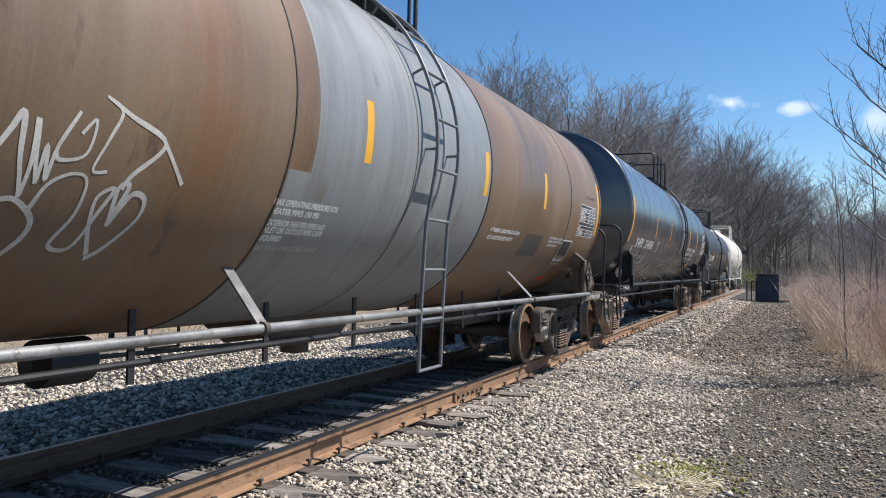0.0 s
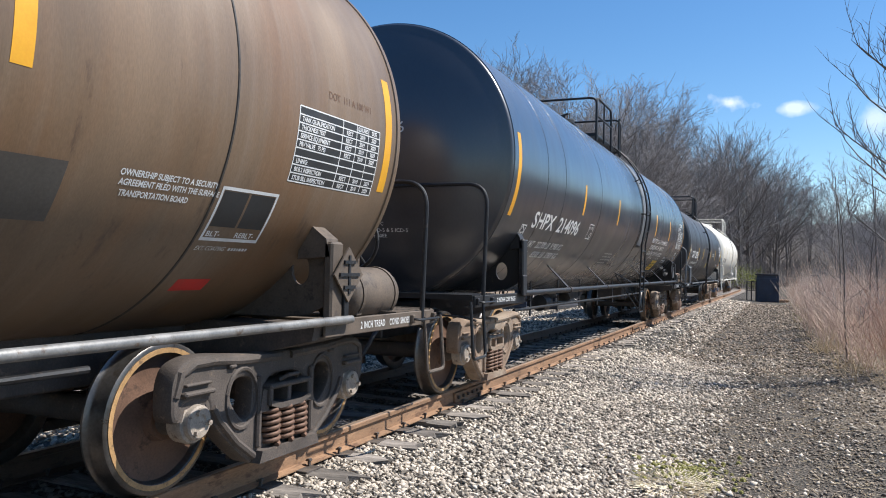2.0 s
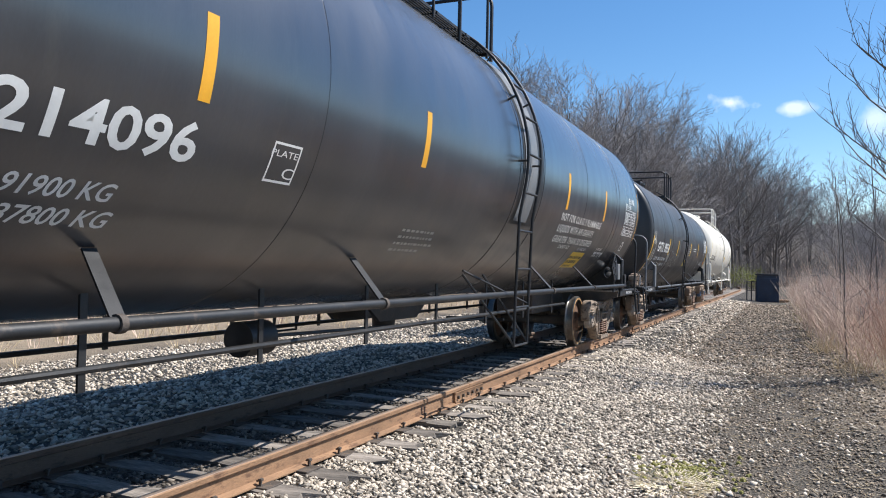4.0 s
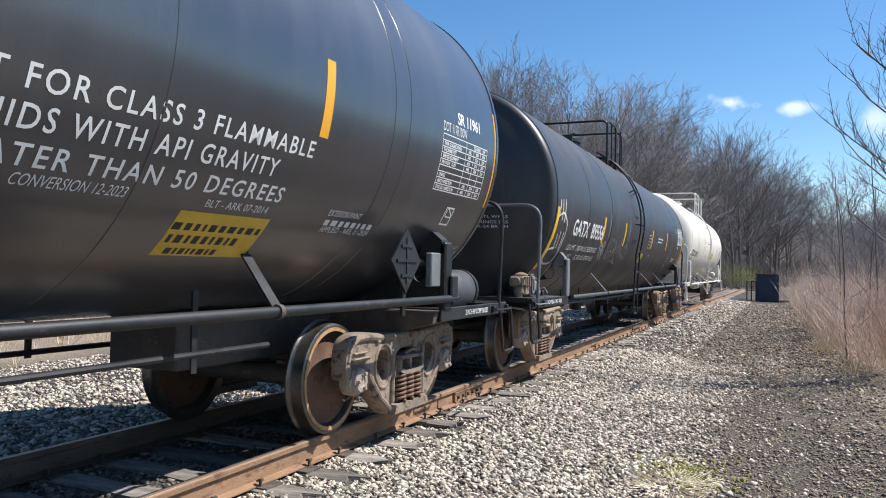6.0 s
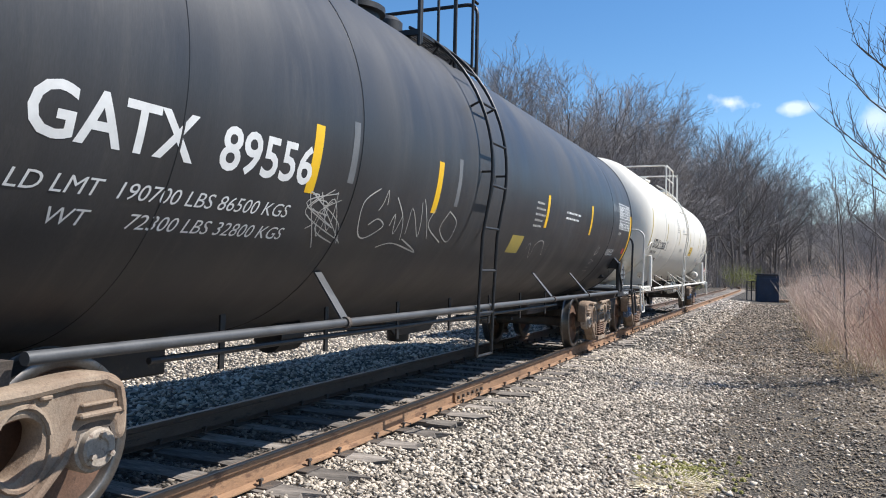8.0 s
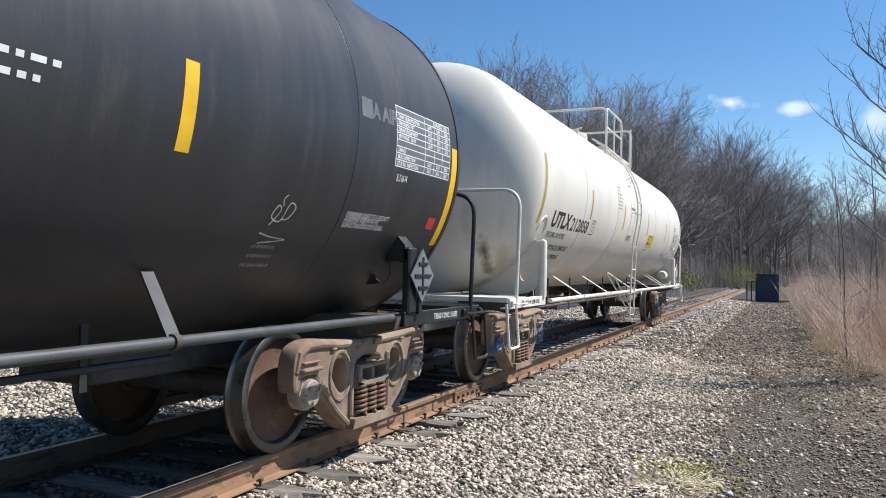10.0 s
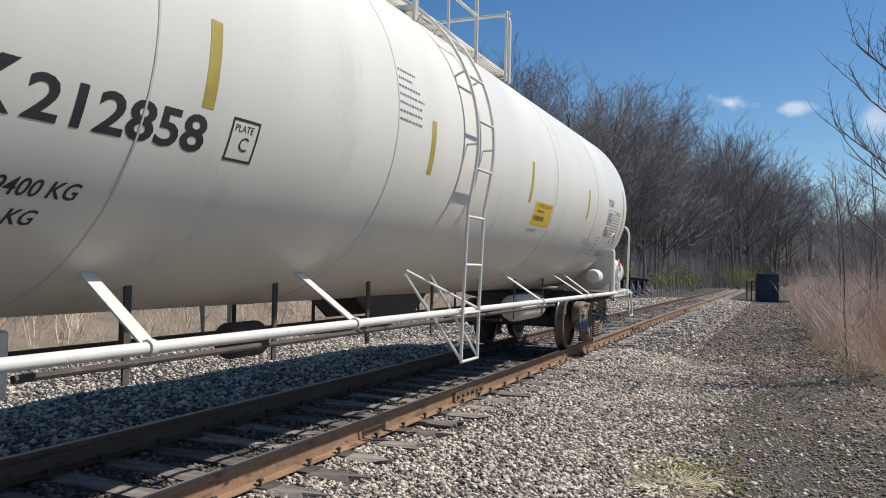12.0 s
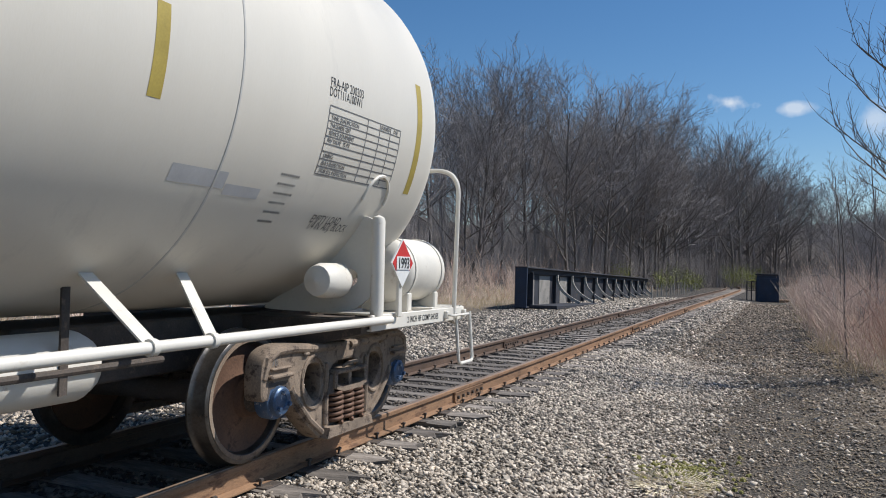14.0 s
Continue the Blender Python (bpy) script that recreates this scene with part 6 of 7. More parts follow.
def bare_tree(seed, height, limbs=11, level2=6, level3=5, twigs=4, lean=(0, 0), twig_r=0.011, low=0.28, reach=1.0, stout=0.0085):
    """Trunk, ascending limbs that bend upwards, branches and fans of fine upright twigs."""
    rnd = random.Random(seed)
    wood, crown = Geo(), Geo()
    trunk = limb(wood, rnd, (0, 0, -0.4), (lean[0], lean[1], 1), height * 0.80, stout * height + 0.01, 6, 9, 0.06, 0.6)

    def at(pts, q):
        k = q * (len(pts) - 1)
        i = min(int(k), len(pts) - 2)
        return pts[i].lerp(pts[i + 1], k - i), (pts[i + 1] - pts[i]).normalized()

    def side(d, spread):
        a = rnd.uniform(0, 2 * math.pi)
        o = Matrix.Rotation(a, 3, d) @ d.orthogonal().normalized()
        return (d * math.cos(spread) + o * math.sin(spread)).normalized()

    for i in range(limbs):
        q = low + (0.98 - low) * (i + rnd.random()) / limbs
        p, d = at(trunk, q)
        l1 = height * (0.44 - 0.20 * q) * rnd.uniform(0.75, 1.15) * reach
        r1 = 0.52 * stout * height * (1.15 - q * 0.85)
        b1 = limb(wood, rnd, p, side(d, rnd.uniform(0.75, 1.25) - 0.25 * q), l1, r1, 4, 5, 0.15, 0.75)
        for j in range(level2):
            t2 = 0.25 + 0.75 * (j + rnd.random()) / level2
            p2, d2 = at(b1, t2)
            l2 = l1 * rnd.uniform(0.30, 0.52) * (1.15 - 0.45 * t2)
            b2 = limb(crown, rnd, p2, side(d2, rnd.uniform(0.45, 1.0)), l2, r1 * 0.40, 3, 3, 0.15, 0.7)
            for k in range(level3):
                p3, d3 = at(b2, 0.15 + 0.85 * (k + rnd.random()) / level3)
                l3 = l2 * rnd.uniform(0.38, 0.62)
                b3 = spike_twig(crown, p3, (side(d3, rnd.uniform(0.35, 0.95)) + Vector((0, 0, 0.18))).normalized(), l3 * 1.1, max(twig_r, r1 * 0.16))
                for m in range(twigs):
                    p4, d4 = at(b3, 0.15 + 0.8 * (m + rnd.random()) / max(1, twigs))
                    spike_twig(crown, p4, (side(d4, rnd.uniform(0.3, 0.85)) + Vector((0, 0, 0.15))).normalized(), l3 * rnd.uniform(0.5, 0.85), twig_r * 0.75)
    return wood, crown


TREES = []
for k, (h, n) in enumerate(((18.0, 15), (16.5, 14), (14.5, 13), (19.5, 17), (17.0, 12))):
    w, c = bare_tree(40 + k, h, n + 5, 7, 4, 4, twig_r=0.014, low=0.14 + 0.05 * k, reach=1.0 + 0.1 * (k % 3))
    peak = max(p[2] for p in c.v)
    TREES.append((w.mesh("trunk", M["bark"], 60), c.mesh("crown", M["twig"], 0), peak))


def tree(x, y, variant, tall, turn, label="leafless grey-brown deciduous tree"):
    top = tagged(new("tree"), label, "tree", "bare trees along the line")
    scale = tall / TREES[variant][2]
    top.matrix_basis = Matrix.LocRotScale((x, y, lift(x, y)), Euler((0, 0, turn)), Vector((scale, scale, scale)))
    part("trunk", TREES[variant][0], None, top)
    part("crown", TREES[variant][1], None, top)


rnd = random.Random(11)
# the wood's edge: place and the height of its trees
EDGE = [(-17, 2, 8), (-17.5, 24, 10), (-15.5, 42, 14), (-14.5, 53, 17.2), (-13, 60, 19), (-9.5, 70, 19), (-8, 80, 20), (-6.5, 90, 21.5), (-2, 101, 26), (1.5, 112, 24.5), (5, 126, 17.5), (8.5, 140, 13), (13, 122, 9.5),
        (13.5, 84, 9), (14.5, 58, 8)]
FRONT = [(a, b) for a, b, _ in EDGE]


def along(line, s):
    for a, b in zip(line, line[1:]):
        n = math.dist(a, b)
        if s <= n:
            return a[0] + (b[0] - a[0]) * s / n, a[1] + (b[1] - a[1]) * s / n, ((b[1] - a[1]) / n, -(b[0] - a[0]) / n)
        s -= n
    return None


def stature(s):
    """Height of the trees after a run of s metres along the wood's edge."""
    for a, b in zip(EDGE, EDGE[1:]):
        n = math.dist(a[:2], b[:2])
        if s <= n:
            return a[2] + (b[2] - a[2]) * s / n
        s -= n
    return EDGE[-1][2]


s = 0.0
while True:
    hit = along(FRONT, s)
    if hit is None:
        break
    x, y, nrm = hit
    k = rnd.uniform(-1.0, 3.0)
    x, y = x - nrm[0] * k, y - nrm[1] * k
    if abs(x - bend(y)) > 3.6 or y > 104:
        tree(x, y, rnd.randrange(5), stature(s) * rnd.uniform(0.88, 1.06), rnd.uniform(0, 6.28))
    s += rnd.uniform(1.9, 3.4)
# one tall tree that stands over the rest behind the girder
tree(-14.2, 60.0, 3, 19.6, 1.1, "tall leafless tree standing above the woods")

tree(-11.2, 60.6, 0, 18.9, 2.3, "tall leafless tree standing above the woods")

# the wood behind, and the thicket at its foot, as one mass
FAR = []
for k in range(5):
    w, c = bare_tree(80 + k, 17.0 + k * 0.8, 14, 6, 3, 2, twig_r=0.028, low=0.26)
    w.add(c.v, c.f)
    v = np.array([tuple(p) for p in w.v])
    FAR.append((v, w.f, v[:, 2].max()))
allv, allf, base = [], [], 0
total = sum(math.dist(a, b) for a, b in zip(FRONT, FRONT[1:]))
for i in range(230):
    s = rnd.uniform(total * (0.10 if i % 3 == 0 else 0.3), total * (0.999 if i % 3 < 2 else 0.62))
    x0, y0, nrm = along(FRONT, s)
    k = 2.0 + 26 * rnd.random() ** 1.3
    x, y = x0 - nrm[0] * k, y0 - nrm[1] * k
    if abs(x - bend(y)) < 3.6 and y < 104:
        continue
    # the slope's trees keep to the skyline of the edge
    rise = (stature(s) + lift(x0, y0) - 1.4) / math.hypot(x0 - 4.2, y0)
    tall = max(5.0, min(20.0, 1.4 + rise * math.hypot(x - 4.2, y) - lift(x, y))) * rnd.uniform(0.86, 1.03)
    v, f, peak = FAR[rnd.randrange(5)]
    a, sc = rnd.uniform(0, 6.28), tall / peak
    rot = np.array([[math.cos(a), -math.sin(a), 0], [math.sin(a), math.cos(a), 0], [0, 0, 1]])
    allv.append((v * sc) @ rot.T + np.array([x, y, lift(x, y)]))
    allf.extend([tuple(q + base for q in face) for face in f])
    base += len(v)
# slim young trees that fill the slopes behind
poles = Geo()
for i in range(1500):
    x, y, nrm = along(FRONT, rnd.uniform(total * (0.08 if i % 3 == 0 else 0.5), total * 0.999))
    k = 4.0 + 75 * rnd.random() ** 1.2
    x, y = x - nrm[0] * k + rnd.uniform(-3, 3), y - nrm[1] * k + rnd.uniform(-3, 3)
    if abs(x - bend(y)) < 4.5 and y < 110 or y < 12:
        continue
    h = rnd.uniform(4, 8) * (0.8 if x > 6 else 1.0)
    p = Vector((x, y, lift(x, y) - 0.2))
    spike_twig(poles, p, Vector((rnd.gauss(0, 0.05), rnd.gauss(0, 0.05), 1)).normalized(), h, rnd.uniform(0.05, 0.10))
    for j in range(14):
        q = p + Vector((0, 0, h * rnd.uniform(0.12, 0.95)))
        a = rnd.uniform(0, 6.28)
        spike_twig(poles, q, Vector((math.cos(a), math.sin(a), rnd.uniform(0.3, 1.4))).normalized(), h * rnd.uniform(0.16, 0.34), 0.04)
allv.append(np.array([tuple(p) for p in poles.v]))
allf.extend([tuple(q + base for q in face) for face in poles.f])
me = bpy.data.meshes.new("far_woods")
me.from_pydata(np.concatenate(allv).tolist(), [], allf)
me.materials.append(M["twig"])
tagged(new("far_woods", me), "dense leafless woods on the hillside", "woods", kind="stuff")


def stems(name, label, category, spots, count, height, lean, r, material, seed, branch=True):
    """Many thin upright stems in clumps, one mass."""
    rn = random.Random(seed)
    g = Geo()
    for x, y, k in spots:
        z = lift(x, y) - 0.03
        for i in range(count):
            a, t = rn.uniform(0, 6.28), rn.random()
            h = height * k * rn.uniform(0.45, 1.1)
            d = Vector((math.cos(a) * lean * t, math.sin(a) * lean * t, 1))
            pts = limb(g, rn, (x + math.cos(a) * 0.22 * t * k, y + math.sin(a) * 0.22 * t * k, z), d, h, r, 3, 3, 0.3, 0.2)
            if branch:
                for q in (1, 2, 2, 3, 3):
                    dd = (pts[q] - pts[q - 1]).normalized() + Vector((rn.uniform(-1, 1), rn.uniform(-1, 1), 0.4)) * 0.7
                    limb(g, rn, pts[q], dd, h * rn.uniform(0.2, 0.45), r * 0.6, 3, 1, 0.1, 0.2)
    return tagged(part(name, g, material, None, "", 0), label, category, kind="stuff")


rn = random.Random(5)
# right-hand brush beside the cinder road
spots = []
for i in range(760):
    y = 13.6 + 56 * rn.random() ** 1.5
    x = 5.05 + rn.random() ** 1.2 * 7.0 + max(0, 19 - y) * 0.17 + bend(y)
    spots.append((x, y, rn.choice((0.45, 0.7, 0.9, 1.0, 1.35)) * rn.uniform(0.8, 1.2)))
stems("dry_brush", "reddish brown leafless brush beside the cinder road", "brush", spots, 9, 1.25, 0.8, 0.0048, M["brush"], 3)
spots = [(4.9 + rn.random() * 6 + max(0, 15 - y) * 0.2, y, rn.uniform(0.6, 1.2)) for y in [9 + 40 * rn.random() ** 1.3 for i in range(520)]]
stems("dry_grass", "straw-coloured dry grass at the road's edge", "grass", spots, 16, 0.45, 1.1, 0.005, M["dry_grass"], 4, False)
# left-hand brush behind the track
spots = []
for i in range(340):
    y = -6 + 66 * rn.random()
    spots.append((-7.6 - rn.random() ** 1.3 * 8 + bend(y), y, rn.uniform(0.5, 1.3)))
stems("left_brush", "grey-brown leafless brush behind the ballast", "brush", spots, 5, 1.5, 0.7, 0.009, M["brush"], 6)
spots = [(-6.6 - rn.random() * 6, -4 + 50 * rn.random(), rn.uniform(0.6, 1.2)) for i in range(420)]
stems("left_grass", "straw-coloured dry grass behind the ballast", "grass", spots, 7, 0.42, 1.1, 0.006, M["dry_grass"], 7, False)
spots = [(-14 - 12 * rn.random() + max(0, y - 45) * 0.22, y, rn.uniform(0.7, 1.4)) for y in [20 + 90 * rn.random() for i in range(420)]]
for i in range(260):
    x, y, nrm = along(FRONT, rn.uniform(total * 0.42, total * 0.985))
    k = rn.uniform(-3.0, 9.0)
    spots.append((x - nrm[0] * k, y - nrm[1] * k, rn.uniform(0.8, 1.7)))
stems("undergrowth", "grey leafless undergrowth at the foot of the woods", "undergrowth", spots, 6, 4.2, 0.7, 0.020, M["twig"], 8)

# saplings and the young tree whose branches reach in at the road's edge
for x, y, h, sd, lean in ((5.45, 17.2, 4.6, 1, (0.02, 0)), (6.4, 24.0, 5.5, 2, (0.05, 0)), (7.7, 24.0, 6.5, 3, (-0.04, 0)), (7.1, 28.0, 7.0, 4, (0, 0)), (9.6, 26.0, 9.5, 5, (-0.05, 0)), (6.6, 36.0, 7.5, 6, (0, 0)), (8.0, 46.0, 9.0, 7, (0, 0)), (9.8, 33.0, 9.0, 8, (0, 0))):
    w, c = bare_tree(200 + sd, h, 12, 5, 4, 3, lean, 0.005, 0.18, 0.62, 0.0042)
    top = tagged(new("sapling"), "slender leafless sapling beside the cinder road" if h < 7 else "young leafless tree beside the cinder road", "sapling", "saplings by the road")
    top.location = (x, y, lift(x, y))
    part("trunk", w, M["bark"], top, "", 60)
    part("crown", c, M["twig"], top, "", 0)

# the tree at the road's edge whose long boughs reach out and turn up over the brush
rt = random.Random(77)
wood, crown = Geo(), Geo()
trunk = limb(wood, rt, (0, 0, -0.4), (-0.03, 0.0, 1), 9.5, 0.055, 8, 10, 0.05, 0.6)
for k, (z, side_x, side_y, long) in enumerate(((1.3, -1.0, 0.25, 1.7), (1.9, -1.0, -0.3, 2.1), (2.3, -0.9, 0.5, 2.4), (2.7, -1.0, 0.1, 2.3), (3.2, -0.8, -0.6, 2.3), (3.6, -1.0, 0.35, 2.0), (4.1, -0.9, -0.1, 2.0),
                                               (4.6, -0.7, 0.6, 1.8), (2.9, 0.8, 0.4, 2.2), (3.8, 0.9, -0.4, 2.0), (5.0, 0.5, 0.5, 1.8), (5.4, -0.8, -0.2, 1.6), (6.0, -0.6, 0.3, 1.5), (6.6, 0.4, -0.4, 1.4))):
    p = trunk[min(10, int(z / 0.95) + 1)].copy()
    p.z = z
    bough = limb(wood, rt, p, (side_x, side_y, 0.42), long, 0.030, 5, 6, 0.13, 0.9)
    for j in range(9):
        i = 1 + (j * 5) // 8
        q = bough[i].lerp(bough[min(6, i + 1)], rt.random())
        out = Vector((side_x * 0.5 + rt.uniform(-0.6, 0.6), side_y * 0.4 + rt.uniform(-0.6, 0.6), rt.uniform(0.5, 1.2)))
        branch = limb(crown, rt, q, out, long * rt.uniform(0.22, 0.46), 0.009, 4, 4, 0.14, 0.7)
        for m in range(6):
            b = branch[1 + m % 4]
            d = Vector((rt.uniform(-0.7, 0.7) + side_x * 0.2, rt.uniform(-0.7, 0.7), rt.uniform(0.4, 1.2))).normalized()
            spike_twig(crown, b, d, rt.uniform(0.16, 0.42), 0.0055)
top = tagged(new("tree"), "leafless tree with long upturned boughs beside the cinder road", "tree", "bare trees along the line")
top.location = (6.78, 15.2, lift(6.78, 15.2))
part("trunk", wood, M["bark"], top, "", 60)
part("crown", crown, M["bark"], top, "", 0)

# early green shrubs by the bridge
for i, (x, y, h) in enumerate(((-5.5, 76, 2.6), (-3.6, 80, 2.2), (-0.6, 92, 3.0), (1.6, 94, 2.6), (-9.5, 74, 2.4))):
    g, rs = Geo(), random.Random(300 + i)
    st = Geo()
    for k in range(14):
        a = rs.uniform(0, 6.28)
        pts = limb(st, rs, (0, 0, -0.1), (math.cos(a) * 0.5, math.sin(a) * 0.5, 1), h * rs.uniform(0.6, 1), 0.02, 3, 4, 0.12, 0.2)
        for m in range(60):
            p = pts[rs.randrange(2, 5)] + Vector((rs.gauss(0, 0.35), rs.gauss(0, 0.35), rs.gauss(0, 0.3)))
            n = Vector((rs.gauss(0, 1), rs.gauss(0, 1), rs.gauss(0, 1))).normalized()
            a1 = n.orthogonal().normalized() * 0.06
            a2 = n.cross(a1).normalized() * 0.045
            g.add([p - a1, p + a2 + n * 0.01, p + a1, p - a2 + n * 0.01], [(0, 1, 2, 3)])
    top = tagged(new("shrub"), "shrub with fresh yellow-green leaves", "shrub", "green shrubs")
    top.location = (x, y, lift(x, y))
    part("stems", st, M["twig"], top, "", 0)
    part("leaves", g, M["green"], top, "fresh yellow-green leaves", 0)

# ---------------------------------------------------------------- bridge girder, railings, cabinet
girder = tagged(new("bridge_girder"), "old dark riveted plate girder with curved brackets", "girder")
girder.location = (-5.9, 32.0, -0.29)
girder.rotation_euler = (-0.0205, 0, 0)
L, H = 35.0, 1.74
part("web", Geo().box(-0.16, -0.13, 0, L, 0.0, H - 0.03), M["girder"], girder)
part("top_flange", Geo().box(-0.36, 0.22, -0.05, L + 0.05, H - 0.03, H + 0.03, 0.008), M["girder"], girder)
part("top_flange", Geo().box(-0.13, 0.0, 0.0, L, H - 0.26, H - 0.03, 0.008), M["girder"], girder, "riveted flange angle")
part("bottom_flange", Geo().box(-0.30, 0.16, 0, L, -0.02, 0.05, 0.008), M["girder"], girder)
part("end_post", Geo().box(-0.34, 0.20, -0.04, 0.06, 0.0, H, 0.01), M["blue_box"], girder, "dark blue end plate")
part("end_post", Geo().box(-0.13, 0.16, 1.0, 1.06, 0.0, H - 0.2, 0.008), M["girder"], girder)
for k, (a, b) in enumerate(((1.2, 2.1), (2.9, 4.7), (6.6, 8.0))):
    part("pale_panel", Geo().box(-0.128, -0.105, a, b, 0.08, H - 0.32, 0.006), M["concrete"], girder, "pale peeling panel")
for k in range(10):
    y = 5.4 + k * 3.0
    pts = []
    for i in range(11):
        t = i / 10
        pts.append((0.02 + 1.15 * t ** 2.0, H - 0.30 - (H - 0.42) * t ** 0.8))
    poly = pts + [(p[0] + 0.10, p[1] + 0.09) for p in reversed(pts)]
    part("curved_bracket", Geo().prism(poly, y - 0.05, y + 0.05, "xz"), M["fence_post"], girder, "pale curved bracket")
    part("stiffener", Geo().box(-0.13, 0.02, y - 0.012, y + 0.012, 0.03, H - 0.2, 0.004), M["girder"], girder)
part("floor_edge", Geo().box(0.16, 1.4, 0.5, L, -0.02, 0.12, 0.01), M["girder"], girder)
for k in range(3):
    p = part("marker_post", Geo().box(1.3, 1.36, 8 + 5.2 * k, 8.06 + 5.2 * k, -0.1, 0.75, 0.006), M["girder"], girder)

rail_left = tagged(new("walkway_railing"), "row of thin pale railing posts beside the bridge", "railing")
rail_left.location = (-3.1, 50.0, -0.45)
for k in range(15):
    y = k * 2.3 + 0.25 * math.sin(k * 2.1)
    part("railing_post", Geo().box(bend(50 + y) - 0.03, bend(50 + y) + 0.03, y - 0.03, y + 0.03, -0.3 - 0.012 * y, 1.0 - 0.012 * y, 0.006), M["fence_post"], rail_left)
part("walkway_edge", swept([(-0.5, -0.25), (0.9, -0.25), (0.9, 0.05), (-0.5, 0.05)], 0, 50, 84, 3), M["concrete"], rail_left).location = (0, -50, 0.05)
rail_right = tagged(new("short_railing"), "short dark steel railing by the bridge end", "railing")
rail_right.location = (2.25, 55.8, -0.55)
for k in range(3):
    part("railing_post", Geo().box(k * 0.27 - 0.035, k * 0.27 + 0.035, -0.04 + 0.5 * k, 0.04 + 0.5 * k, -0.1, 1.42, 0.008), M["girder"], rail_right)
part("railing_bar", Geo().tube([(0, 0, 1.38), (0.54, 1.0, 1.38)], 0.03, 8), M["girder"], rail_right)
part("railing_bar", Geo().tube([(0, 0, 0.8), (0.54, 1.0, 0.8)], 0.025, 8), M["girder"], rail_right)
cabinet = tagged(new("steel_cabinet"), "dark blue steel box at the bridge end", "steel box")
cabinet.location = (3.55, 56.5, -0.62)
part("body", Geo().box(-0.72, 0.68, -0.7, 0.9, -0.1, 1.88, 0.03), M["blue_box"], cabinet)
part("lid", Geo().box(-0.80, 0.62, -0.78, 0.95, 1.88, 1.99, 0.02), M["girder"], cabinet)
part("door_panel", Geo().box(-0.60, 0.55, -0.725, -0.70, 0.15, 1.70, 0.008), M["blue_box"], cabinet)
part("hasp", Geo().box(0.40, 0.50, -0.745, -0.725, 0.85, 1.0, 0.004), M["girder"], cabinet)
part("rust_plate", Geo().box(0.70, 1.3, -0.9, 0.2, -0.05, 0.30, 0.02), M["rail_rust"], cabinet, "rusty scrap plate")
slab = tagged(part("bridge_abutment", Geo().box(1.65, 5.2, 48.5, 60, -0.9, -0.52, 0.03), M["litter"]), "low dark abutment edge of the bridge", "abutment", kind="structure")

# ==== PIECES ====
# ---------------------------------------------------------------- ties, plates, spikes, stones
def tie_mesh(seed):
    rn = random.Random(seed)
    b = bmesh.new()
    bmesh.ops.create_grid(b, x_segments=14, y_segments=3, size=0.5)
    top = list(b.faces)
    ext = bmesh.ops.extrude_face_region(b, geom=top)
    for v in [q for q in ext["geom"] if isinstance(q, bmesh.types.BMVert)]:
        v.co.z -= 1.0
    for v in b.verts:
        x, y, z = v.co
        n = noise.noise((x * 5 + seed * 3.1, y * 4, z)) * 0.5 + rn.uniform(-0.4, 0.4)
        end = 1.0 if abs(x) > 0.49 else 0.0
        v.co = (x * 2.62 + end * rn.uniform(-0.13, 0.06), y * 0.235 + n * 0.014, z * 0.17 + (n * 0.016 - (0.012 if abs(y) > 0.45 else 0)) * (1 if z > -0.5 else 0))
    bmesh.ops.recalc_face_normals(b, faces=b.faces)
    me = bpy.data.meshes.new("tie")
    b.to_mesh(me)
    b.free()
    me.materials.append(M["tie"])
    return me


rn = random.Random(21)
TIE_Y = []
TIES = [tie_mesh(k) for k in range(6)]
plate = Geo().box(-0.165, 0.165, -0.10, 0.10, -0.006, 0.010, 0.003).mesh("tie_plate", M["cast_dark"], 30)
spike_geo = Geo().box(-0.009, 0.009, -0.009, 0.009, -0.03, 0.030)
spike_geo.prism([(-0.024, 0.026), (0.016, 0.030), (0.016, 0.046), (-0.004, 0.050), (-0.026, 0.036)], -0.016, 0.016, "xz")
spike = spike_geo.mesh("rail_spike", M["cast_dark"], 30)
y = -6.0
while y < 96:
    TIE_Y.append(y)
    t = part("tie", TIES[rn.randrange(6)], None, track)
    t.location = (bend(y) + rn.uniform(-0.06, 0.06), y, dip(y) - 0.186 + rn.uniform(-0.008, 0.003))
    t.rotation_euler = (0, 0, rn.uniform(-0.035, 0.035) + 2 * math.atan(0.0015 * max(0, y - 76)))
    if y < 34:
        for s in (1, -1):
            p = part("tie_plate", plate, None, track)
            p.location = (bend(y) + s * 0.755, y, dip(y) - 0.190)
            if y > 1.5:
                for sx in (1, -1):
                    k = part("rail_spike", spike, None, track)
                    k.location = (bend(y) + s * 0.755 + sx * 0.082, y + rn.choice((-0.06, 0.06)), dip(y) - 0.180 + rn.uniform(0, 0.012))
                    k.rotation_euler = (0, 0, (0 if sx > 0 else math.pi) + rn.uniform(-0.2, 0.2))
    y += 0.53 + rn.uniform(-0.04, 0.04)


